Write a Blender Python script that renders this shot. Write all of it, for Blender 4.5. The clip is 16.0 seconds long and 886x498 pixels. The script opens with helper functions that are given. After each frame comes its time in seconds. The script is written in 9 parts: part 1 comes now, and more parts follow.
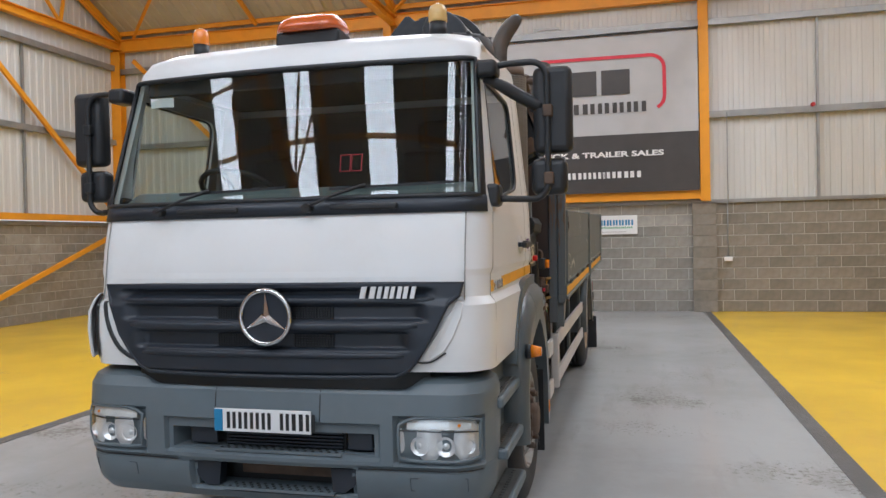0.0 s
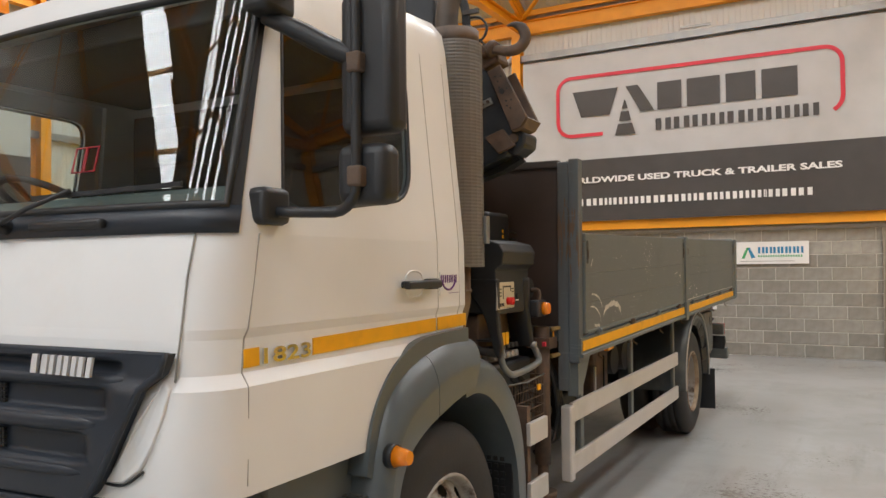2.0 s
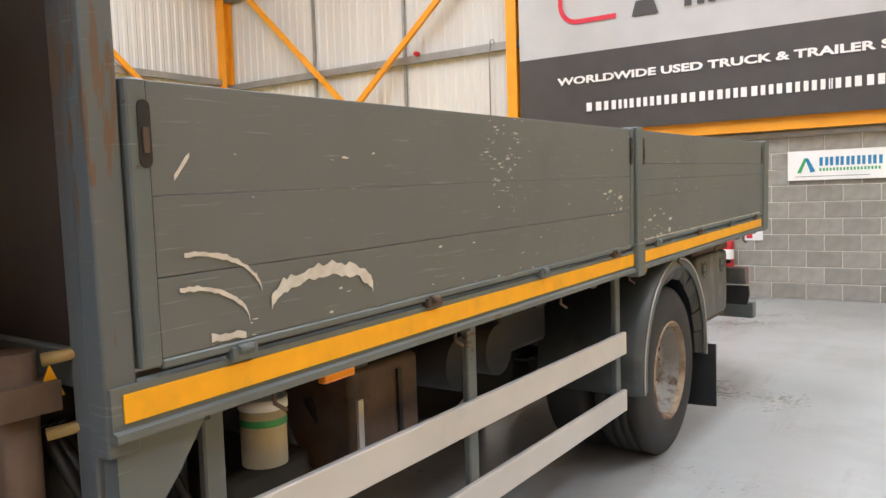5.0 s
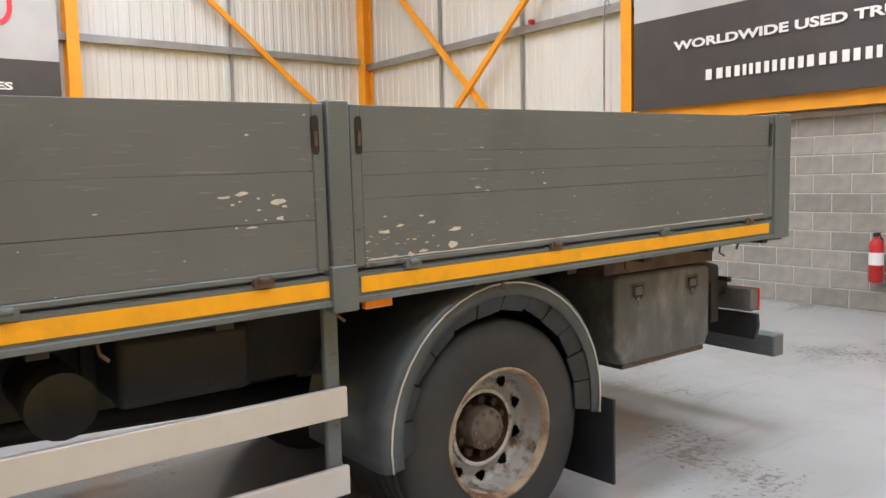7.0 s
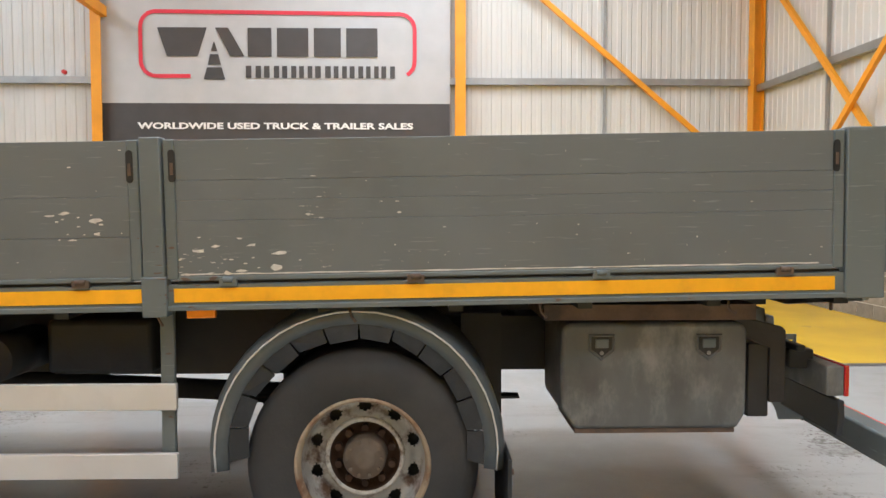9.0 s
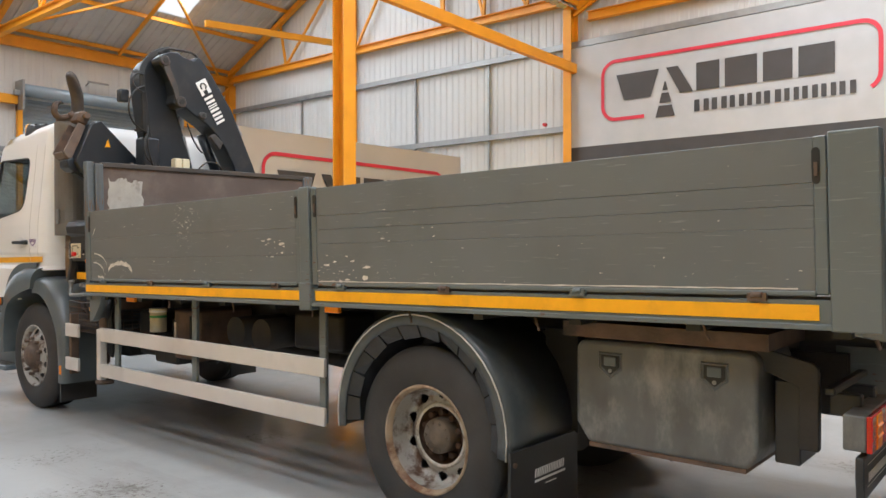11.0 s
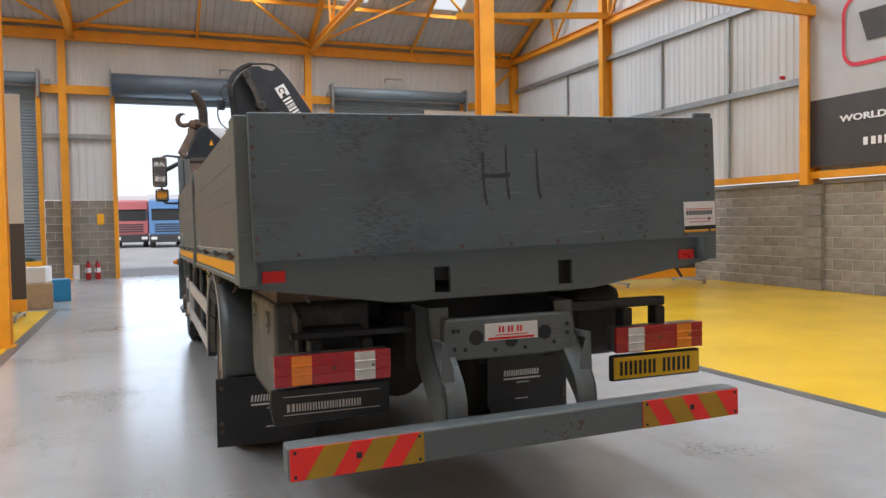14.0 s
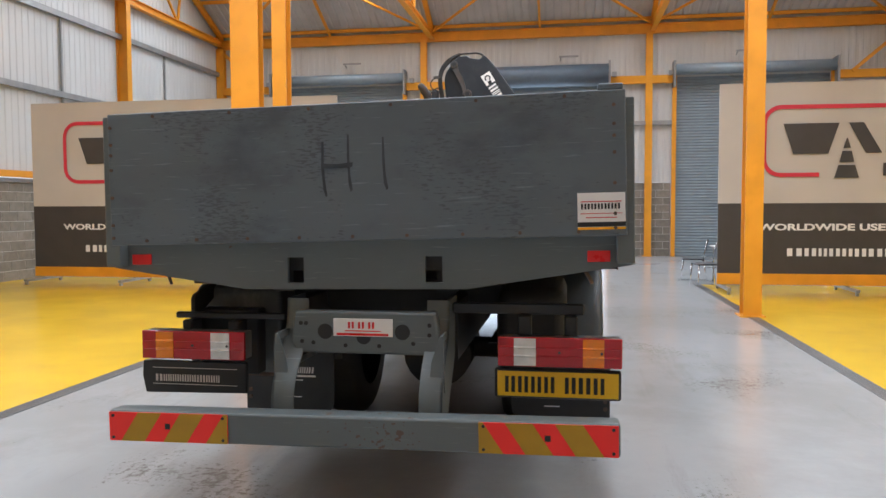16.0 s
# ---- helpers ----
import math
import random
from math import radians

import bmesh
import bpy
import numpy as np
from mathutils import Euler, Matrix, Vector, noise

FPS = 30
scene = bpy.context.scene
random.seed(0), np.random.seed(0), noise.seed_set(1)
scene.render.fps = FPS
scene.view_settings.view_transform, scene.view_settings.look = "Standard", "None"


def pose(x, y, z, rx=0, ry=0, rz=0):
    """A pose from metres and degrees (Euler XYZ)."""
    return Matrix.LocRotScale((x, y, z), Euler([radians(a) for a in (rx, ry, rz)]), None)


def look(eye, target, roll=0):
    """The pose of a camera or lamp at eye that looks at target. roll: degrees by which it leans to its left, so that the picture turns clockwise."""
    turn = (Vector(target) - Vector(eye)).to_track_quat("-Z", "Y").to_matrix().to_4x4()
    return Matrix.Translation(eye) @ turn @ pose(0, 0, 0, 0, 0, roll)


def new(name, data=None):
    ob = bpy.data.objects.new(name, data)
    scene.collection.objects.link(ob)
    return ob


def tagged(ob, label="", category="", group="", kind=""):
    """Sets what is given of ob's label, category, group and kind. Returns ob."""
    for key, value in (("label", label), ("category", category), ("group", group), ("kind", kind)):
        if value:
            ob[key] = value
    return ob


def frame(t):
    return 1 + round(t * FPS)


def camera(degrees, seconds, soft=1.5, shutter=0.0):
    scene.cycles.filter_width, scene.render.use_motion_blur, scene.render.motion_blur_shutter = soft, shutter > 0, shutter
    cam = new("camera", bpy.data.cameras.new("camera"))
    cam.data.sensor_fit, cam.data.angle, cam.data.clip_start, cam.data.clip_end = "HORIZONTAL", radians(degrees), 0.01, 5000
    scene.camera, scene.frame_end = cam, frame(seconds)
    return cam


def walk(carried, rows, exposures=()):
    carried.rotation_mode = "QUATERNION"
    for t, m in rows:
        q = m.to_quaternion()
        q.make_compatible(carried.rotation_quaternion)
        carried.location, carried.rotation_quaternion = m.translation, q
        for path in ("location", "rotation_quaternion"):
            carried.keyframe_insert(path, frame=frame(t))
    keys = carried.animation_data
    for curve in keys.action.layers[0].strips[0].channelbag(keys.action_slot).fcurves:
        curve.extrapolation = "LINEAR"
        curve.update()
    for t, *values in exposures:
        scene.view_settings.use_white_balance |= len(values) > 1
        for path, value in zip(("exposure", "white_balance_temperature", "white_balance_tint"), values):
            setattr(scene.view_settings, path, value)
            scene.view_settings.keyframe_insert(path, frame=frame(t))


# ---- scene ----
cam = camera(60.3, 16.0)
PATH = [
    (0, (1.825, -3.313, 1.642), (1.333, -1.375, 1.614), -1.2),
    (0.5, (2.168, -2.918, 1.65), (1.519, -1.026, 1.635), -1.0),
    (1, (2.415, -2.457, 1.64), (1.645, -0.611, 1.642), -0.9),
    (1.2, (2.471, -2.204, 1.654), (1.64, -0.385, 1.664), -0.6),
    (1.5, (2.57, -1.935, 1.645), (1.693, -0.137, 1.673), -0.9),
    (2, (2.682, -1.37, 1.664), (1.717, 0.381, 1.71), -0.6),
    (2.5, (2.676, -0.806, 1.677), (1.654, 0.912, 1.745), -0.7),
    (3, (2.657, -0.239, 1.688), (1.601, 1.458, 1.744), -1.0),
    (3.5, (2.549, 0.309, 1.66), (1.478, 1.998, 1.677), -1.4),
    (4, (2.498, 0.86, 1.616), (1.423, 2.545, 1.577), -1.7),
    (4.5, (2.483, 1.419, 1.598), (1.396, 3.095, 1.493), -1.9),
    (5, (2.62, 1.939, 1.6), (1.497, 3.587, 1.46), -1.8),
    (5.2, (2.706, 2.147, 1.62), (1.559, 3.778, 1.465), -1.6),
    (7.3, (3.767, 4.627, 1.629), (2.107, 5.73, 1.457), -1.0),
    (7.5, (3.862, 4.866, 1.635), (2.149, 5.885, 1.47), -0.7),
    (8, (4.062, 5.495, 1.619), (2.22, 6.261, 1.473), -0.5),
    (8.5, (4.296, 6.109, 1.614), (2.351, 6.559, 1.491), -0.2),
    (9, (4.438, 6.719, 1.595), (2.441, 6.767, 1.502), 0.0),
    (9.5, (4.566, 7.332, 1.584), (2.607, 6.934, 1.523), -0.1),
    (10, (4.556, 7.927, 1.558), (2.725, 7.122, 1.527), 0.0),
    (10.2, (4.522, 8.164, 1.553), (2.754, 7.23, 1.535), 0.0),
    (12.3, (3.467, 10.688, 1.536), (2.203, 9.138, 1.487), -0.8),
    (12.5, (3.293, 10.883, 1.52), (2.069, 9.302, 1.467), -0.9),
    (13, (2.83, 11.296, 1.511), (1.742, 9.619, 1.448), -1.1),
    (13.5, (2.275, 11.62, 1.516), (1.364, 9.841, 1.446), -1.0),
    (14, (1.665, 11.903, 1.5), (0.937, 10.042, 1.428), -1.0),
    (14.5, (1.01, 12.05, 1.51), (0.51, 10.115, 1.429), -0.6),
    (15, (0.348, 12.116, 1.516), (0.124, 10.131, 1.424), -0.3),
    (15.5, (-0.277, 12.089, 1.528), (-0.221, 10.093, 1.428), -0.2),
    (16, (-0.892, 12.003, 1.516), (-0.57, 10.032, 1.41), -0.2),
]
walk(cam, [(t, look(*p)) for t, *p in PATH],
     [(0, -0.3, 6100, 14), (1, -0.24, 6350, 14), (2, -0.15, 6900, 14), (2.6, -0.06, 6600, 11), (3.5, 0.26, 6250, 9), (4.5, 0.44, 6300, 11), (5.5, 0.32, 6250, 14), (8.5, 0.28, 6120, 12), (10, 0.28, 6200, 11), (12.5, 0.02, 6250, 14), (14, -0.07, 6150, 14), (15, 0.03, 6080, 14), (16, 0.12, 6060, 14)])

# ---- light ----
world = bpy.data.worlds.new("world")
scene.world = world
world.use_nodes = True
wn = world.node_tree
wn.nodes.clear()
sky = wn.nodes.new("ShaderNodeTexSky")
sky.sky_type = 'NISHITA'
sky.sun_disc = False
sky.sun_elevation = radians(48)
sky.sun_rotation = radians(20)
sky.dust_density = 1.2
wbg = wn.nodes.new("ShaderNodeBackground")
wbg.inputs["Strength"].default_value = 0.15
wout = wn.nodes.new("ShaderNodeOutputWorld")
pale = wn.nodes.new("ShaderNodeHueSaturation")
pale.inputs["Saturation"].default_value = 0.25
pale.inputs["Value"].default_value = 1.25
wn.links.new(sky.outputs[0], pale.inputs["Color"])
wn.links.new(pale.outputs[0], wbg.inputs[0])
wn.links.new(wbg.outputs[0], wout.inputs[0])

sun = new("sun", bpy.data.lights.new("sun", "SUN"))
sun.data.energy = 3.0
sun.data.angle = radians(12)
sun.data.color = (1.0, 0.96, 0.9)
sun.matrix_world = look((12, 32, 42), (0, 0, 0))


def area_lamp(name, eye, target, sx, sy, watts, col):
    la = bpy.data.lights.new(name, "AREA")
    la.shape, la.size, la.size_y, la.energy, la.color = "RECTANGLE", sx, sy, watts, col
    ob = new(name, la)
    ob.matrix_world = look(eye, target)
    return ob


# ---- building measures ----
XW, YF, YE = 10.85, -12.7, 13.45          # half width, front wall, end wall
EAVE, EAVE_F, PITCH = 6.92, 7.32, 0.466        # eaves at the end wall and the front wall
VALLEY = 0.5
RIDGE_F, RIDGE_E = -3.3, (YE + VALLEY) / 2
BLOCK_L = 0.45
CLAD0 = 2.32


# roof slopes: eave, ridge, height of the ridge, stretch with rooflights
TOP_F, TOP_E = EAVE_F + PITCH * (RIDGE_F - YF), EAVE + PITCH * (YE - RIDGE_E)
SLOPES = [(YF, RIDGE_F, TOP_F, (0.195, 0.965)), (VALLEY, RIDGE_F, TOP_F, None), (VALLEY, RIDGE_E, TOP_E, (0.45, 0.97)), (YE, RIDGE_E, TOP_E, (0.45, 0.97))]


def eave_of(a):
    return EAVE_F if a == YF else EAVE


def on_slope(sl, x, s, dz=0.0):
    ez = eave_of(sl[0])
    return (x, sl[0] + (sl[1] - sl[0]) * s, ez + (sl[2] - ez) * s + dz)


def roof_z(y):
    for a, r, top, _ in SLOPES:
        if min(a, r) - 0.3 <= y <= max(a, r):
            return eave_of(a) + (top - eave_of(a)) * (y - a) / (r - a)
    return EAVE


SKY_X = [-7.5, -4.4, -1.5, 1.65, 4.8, 7.85]
for sl in SLOPES:
    if sl[3]:
        s0, s1 = sl[3]
        a, b = Vector(on_slope(sl, 0, s0)), Vector(on_slope(sl, 0, s1))
        ln = (b - a).length
        d = (b - a).normalized()
        nrm = Vector((0, d.z, -d.y)) if d.y > 0 else Vector((0, -d.z, d.y))
        for sx in SKY_X:
            c = (a + b) / 2 + Vector((sx, 0, 0.03))
            area_lamp("rooflight_lamp", c, c + nrm, 0.95, ln, 292 if sl[0] == YF else 167, (0.84, 0.935, 1.0) if sl[0] == YF else (0.87, 0.95, 1.0))
area_lamp("door_lamp", (0.15, YF - 0.3, 2.7), (0.15, 0, 2.2), 4.3, 5.1, 122, (0.68, 0.85, 1.0))

# ---- materials ----


def mat(name, base, rough=0.6, metal=0.0, var=0.12, scale=6.0, bump=0.02, bump_scale=60.0, rand=0.0,
        stain=None, stain_amt=0.0, stain_scale=1.5, coat=0.0, stretch=None, rvar=0.1, stain_lo=0.48):
    m = bpy.data.materials.new(name)
    m.use_nodes = True
    t = m.node_tree
    n, l = t.nodes, t.links
    b = n["Principled BSDF"]
    b.inputs["Metallic"].default_value = metal
    b.inputs["Coat Weight"].default_value = coat
    tc = n.new("ShaderNodeTexCoord")
    vec = tc.outputs["Object"]
    if stretch:
        mp = n.new("ShaderNodeMapping")
        mp.inputs["Scale"].default_value = stretch
        l.new(vec, mp.inputs[0])
        vec = mp.outputs[0]
    no = n.new("ShaderNodeTexNoise")
    no.inputs["Scale"].default_value = scale
    no.inputs["Detail"].default_value = 6
    l.new(vec, no.inputs["Vector"])
    ra = n.new("ShaderNodeValToRGB")
    ra.color_ramp.elements[0].position, ra.color_ramp.elements[1].position = 0.3, 0.7
    lo = [max(0, c * (1 - var)) for c in base]
    hi = [min(1, c * (1 + var)) for c in base]
    ra.color_ramp.elements[0].color = (*lo, 1)
    ra.color_ramp.elements[1].color = (*hi, 1)
    l.new(no.outputs["Fac"], ra.inputs[0])
    col = ra.outputs[0]
    if stain:
        n2 = n.new("ShaderNodeTexNoise")
        n2.inputs["Scale"].default_value = stain_scale
        n2.inputs["Detail"].default_value = 8
        n2.inputs["Roughness"].default_value = 0.65
        l.new(vec, n2.inputs["Vector"])
        r2 = n.new("ShaderNodeValToRGB")
        r2.color_ramp.interpolation = 'EASE'
        r2.color_ramp.elements[0].position, r2.color_ramp.elements[1].position = stain_lo, stain_lo + 0.24
        r2.color_ramp.elements[0].color = (0, 0, 0, 1)
        r2.color_ramp.elements[1].color = (stain_amt, stain_amt, stain_amt, 1)
        l.new(n2.outputs["Fac"], r2.inputs[0])
        mx = n.new("ShaderNodeMixRGB")
        mx.inputs[2].default_value = (*stain, 1)
        l.new(r2.outputs[0], mx.inputs[0])
        l.new(col, mx.inputs[1])
        col = mx.outputs[0]
    if rand:
        oi = n.new("ShaderNodeObjectInfo")
        mr = n.new("ShaderNodeMapRange")
        mr.inputs[3].default_value, mr.inputs[4].default_value = 1 - rand, 1 + rand
        l.new(oi.outputs["Random"], mr.inputs[0])
        gm = n.new("ShaderNodeNewGeometry")
        mr2 = n.new("ShaderNodeMapRange")
        mr2.inputs[3].default_value, mr2.inputs[4].default_value = 1 - rand, 1 + rand
        l.new(gm.outputs["Random Per Island"], mr2.inputs[0])
        mu = n.new("ShaderNodeMath")
        mu.operation = 'MULTIPLY'
        l.new(mr.outputs[0], mu.inputs[0])
        l.new(mr2.outputs[0], mu.inputs[1])
        vm = n.new("ShaderNodeVectorMath")
        vm.operation = 'SCALE'
        l.new(col, vm.inputs[0])
        l.new(mu.outputs[0], vm.inputs["Scale"])
        col = vm.outputs[0]
    l.new(col, b.inputs["Base Color"])
    rr = n.new("ShaderNodeMapRange")
    rr.inputs[3].default_value, rr.inputs[4].default_value = max(0.02, rough - rvar), min(1, rough + rvar)
    l.new(no.outputs["Fac"], rr.inputs[0])
    l.new(rr.outputs[0], b.inputs["Roughness"])
    if bump:
        n3 = n.new("ShaderNodeTexNoise")
        n3.inputs["Scale"].default_value = bump_scale
        n3.inputs["Detail"].default_value = 3
        l.new(vec, n3.inputs["Vector"])
        bp = n.new("ShaderNodeBump")
        bp.inputs["Strength"].default_value = 0.4
        bp.inputs["Distance"].default_value = bump
        l.new(n3.outputs["Fac"], bp.inputs["Height"])
        l.new(bp.outputs[0], b.inputs["Normal"])
    return m


ORANGE = mat("orange steel paint", (0.78, 0.315, 0.010), 0.5, var=0.1, scale=3, bump=0.003, stain=(0.45, 0.2, 0.03), stain_amt=0.35)
CLAD = mat("white wall sheeting", (0.58, 0.575, 0.55), 0.5, var=0.05, scale=1.5, bump=0.002, stain=(0.5, 0.47, 0.42), stain_amt=0.35, stain_scale=0.8, stretch=(1, 1, 0.25))
ROOF = mat("grey roof sheeting", (0.50, 0.48, 0.46), 0.65, var=0.08, scale=2, bump=0.003)
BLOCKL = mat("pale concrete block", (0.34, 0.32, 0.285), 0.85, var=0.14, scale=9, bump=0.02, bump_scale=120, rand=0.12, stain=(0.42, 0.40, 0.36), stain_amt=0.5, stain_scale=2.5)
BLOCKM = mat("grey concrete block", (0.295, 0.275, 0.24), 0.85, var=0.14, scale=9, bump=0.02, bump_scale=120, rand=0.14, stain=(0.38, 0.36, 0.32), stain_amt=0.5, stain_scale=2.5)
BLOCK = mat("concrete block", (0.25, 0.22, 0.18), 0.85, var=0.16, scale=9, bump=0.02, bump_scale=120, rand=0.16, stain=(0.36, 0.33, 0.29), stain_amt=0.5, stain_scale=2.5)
MORTAR = mat("mortar", (0.60, 0.57, 0.51), 0.9, var=0.1, scale=14, bump=0.01)
FLOOR = mat("grey floor paint", (0.398, 0.40, 0.394), 0.19, var=0.08, scale=0.9, bump=0.0003, bump_scale=5, stain=(0.28, 0.275, 0.265), stain_amt=0.7, stain_scale=0.45, rvar=0.05, stain_lo=0.38)
YELLOW = mat("yellow floor paint", (0.76, 0.47, 0.02), 0.22, var=0.06, scale=0.8, bump=0.0004, bump_scale=5, stain=(0.6, 0.36, 0.03), stain_amt=0.4, stain_scale=1.0, rvar=0.08)
LINE = mat("dark line paint", (0.10, 0.095, 0.09), 0.4, var=0.15, scale=4, stain=(0.2, 0.19, 0.18), stain_amt=0.5)
GALV = mat("galvanised rail", (0.33, 0.33, 0.32), 0.45, 0.6, var=0.12, scale=5, bump=0.003)
SHUTTER = mat("blue grey shutter steel", (0.27, 0.32, 0.35), 0.45, 0.3, var=0.08, scale=3, bump=0.002)
SHUTBOX = mat("slate shutter housing", (0.11, 0.14, 0.17), 0.45, 0.2, var=0.1, scale=3)
SILVER = mat("silver banner vinyl", (0.455, 0.455, 0.46), 0.5, 0.05, var=0.05, scale=2.5, bump=0.006, bump_scale=2.2, stretch=(1, 1, 6))
CHARCOAL = mat("charcoal banner vinyl", (0.055, 0.05, 0.048), 0.45, var=0.1, scale=3, bump=0.006, bump_scale=2.2)
REDV = mat("red banner vinyl", (0.62, 0.03, 0.055), 0.5, var=0.05, scale=3, bump=0)
WHITEV = mat("white vinyl", (0.80, 0.79, 0.77), 0.5, var=0.04, scale=3, bump=0)
CREAMV = mat("pale banner vinyl", (0.52, 0.48, 0.43), 0.5, var=0.05, scale=1.2, bump=0.006, bump_scale=2)
PLASTICD = mat("dark plastic", (0.03, 0.03, 0.032), 0.5, var=0.2, scale=8, bump=0.002)
REDP = mat("red paint", (0.5, 0.02, 0.02), 0.35, var=0.08, scale=5)
BLUEV = mat("blue vinyl", (0.02, 0.22, 0.42), 0.5, var=0.05, scale=3, bump=0)
GREENV = mat("green vinyl", (0.05, 0.35, 0.12), 0.5, var=0.05, scale=3, bump=0)
RAGS = mat("dark green rag", (0.03, 0.055, 0.045), 0.9, var=0.3, scale=14, bump=0.008, bump_scale=30)
CARD = mat("cardboard", (0.42, 0.29, 0.17), 0.8, var=0.12, scale=7, bump=0.004)
YARD = mat("concrete yard", (0.40, 0.395, 0.385), 0.55, var=0.12, scale=0.5, bump=0.01, stain=(0.21, 0.205, 0.20), stain_amt=0.5, stain_scale=0.15)


def rooflight_material():
    m = bpy.data.materials.new("rooflight sheet")
    m.use_nodes = True
    t = m.node_tree
    t.nodes.clear()
    o = t.nodes.new("ShaderNodeOutputMaterial")
    a = t.nodes.new("ShaderNodeBsdfTranslucent")
    a.inputs[0].default_value = (0.9, 0.9, 0.88, 1)
    b = t.nodes.new("ShaderNodeBsdfTransparent")
    mx = t.nodes.new("ShaderNodeMixShader")
    mx.inputs[0].default_value = 0.2
    t.links.new(a.outputs[0], mx.inputs[1])
    t.links.new(b.outputs[0], mx.inputs[2])
    t.links.new(mx.outputs[0], o.inputs[0])
    return m


ROOFLIGHT = rooflight_material()


def flecked(m, colour, amount, scale, stretch=(1, 1, 1), soft=0.05):
    """Adds scattered small dirt marks to a material."""
    t = m.node_tree
    n, l = t.nodes, t.links
    b = n["Principled BSDF"]
    src = b.inputs["Base Color"].links[0].from_socket
    tc = n.new("ShaderNodeTexCoord")
    a = n.new("ShaderNodeTexNoise")
    a.inputs["Scale"].default_value = scale
    a.inputs["Detail"].default_value = 10
    a.inputs["Roughness"].default_value = 0.7
    big = n.new("ShaderNodeTexNoise")
    big.inputs["Scale"].default_value = 0.7
    mul = n.new("ShaderNodeMath")
    mul.operation = 'MULTIPLY'
    mp = n.new("ShaderNodeMapping")
    mp.inputs["Scale"].default_value = stretch
    l.new(tc.outputs["Object"], mp.inputs[0])
    l.new(mp.outputs[0], a.inputs["Vector"])
    l.new(tc.outputs["Object"], big.inputs["Vector"])
    l.new(a.outputs["Fac"], mul.inputs[0])
    l.new(big.outputs["Fac"], mul.inputs[1])
    r = n.new("ShaderNodeValToRGB")
    r.color_ramp.elements[0].position, r.color_ramp.elements[1].position = amount, amount + soft
    r.color_ramp.elements[1].color = (0.75, 0.75, 0.75, 1)
    l.new(mul.outputs[0], r.inputs[0])
    mx = n.new("ShaderNodeMixRGB")
    mx.inputs[2].default_value = (*colour, 1)
    l.new(r.outputs[0], mx.inputs[0])
    l.new(src, mx.inputs[1])
    l.new(mx.outputs[0], b.inputs["Base Color"])


flecked(FLOOR, (0.17, 0.155, 0.14), 0.358, 7.0)
flecked(FLOOR, (0.13, 0.115, 0.10), 0.338, 24.0)
flecked(FLOOR, (0.26, 0.25, 0.24), 0.285, 2.2, (2.5, 0.35, 1), 0.16)
flecked(YELLOW, (0.50, 0.31, 0.05), 0.40, 5.0)

# ---- mesh helpers ----


def quadbox(bm, x0, x1, y0, y1, z0, z1, m=None):
    co = [(x, y, z) for z in (z0, z1) for y in (y0, y1) for x in (x0, x1)]
    v = [bm.verts.new(m @ Vector(c) if m else c) for c in co]
    for f in ((0, 2, 3, 1), (4, 5, 7, 6), (0, 1, 5, 4), (2, 6, 7, 3), (0, 4, 6, 2), (1, 3, 7, 5)):
        bm.faces.new([v[i] for i in f])
    return v


def frame_between(p, q, up=(0, 0, 1)):
    p, q = Vector(p), Vector(q)
    d = (q - p)
    ln = d.length
    d.normalize()
    u = Vector(up)
    if abs(d.dot(u)) > 0.98:
        u = Vector((0, 1, 0)) if abs(d.y) < 0.9 else Vector((1, 0, 0))
    s = d.cross(u).normalized()
    u = s.cross(d)
    m = Matrix(((s.x, d.x, u.x, p.x), (s.y, d.y, u.y, p.y), (s.z, d.z, u.z, p.z), (0, 0, 0, 1)))
    return m, ln


def beam(bm, p, q, w, h, up=(0, 0, 1)):
    """A straight bar from p to q, w wide and h deep."""
    m, ln = frame_between(p, q, up)
    quadbox(bm, -w / 2, w / 2, 0, ln, -h / 2, h / 2, m)


def ibeam(bm, p, q, w, h, up=(0, 0, 1), tf=0.018, tw=0.014):
    m, ln = frame_between(p, q, up)
    quadbox(bm, -w / 2, w / 2, 0, ln, h / 2 - tf, h / 2, m)
    quadbox(bm, -w / 2, w / 2, 0, ln, -h / 2, -h / 2 + tf, m)
    quadbox(bm, -tw / 2, tw / 2, 0, ln, -h / 2 + tf, h / 2 - tf, m)


def rod(bm, p, q, r, n=12, r2=None, caps=True):
    m, ln = frame_between(p, q)
    r2 = r if r2 is None else r2
    a, b = [], []
    for i in range(n):
        t = 2 * math.pi * i / n
        c, s = math.cos(t), math.sin(t)
        a.append(bm.verts.new(m @ Vector((c * r, 0, s * r))))
        b.append(bm.verts.new(m @ Vector((c * r2, ln, s * r2))))
    for i in range(n):
        j = (i + 1) % n
        f = bm.faces.new((a[i], b[i], b[j], a[j]))
        f.smooth = True
    if caps:
        bm.faces.new(a)
        bm.faces.new(b[::-1])


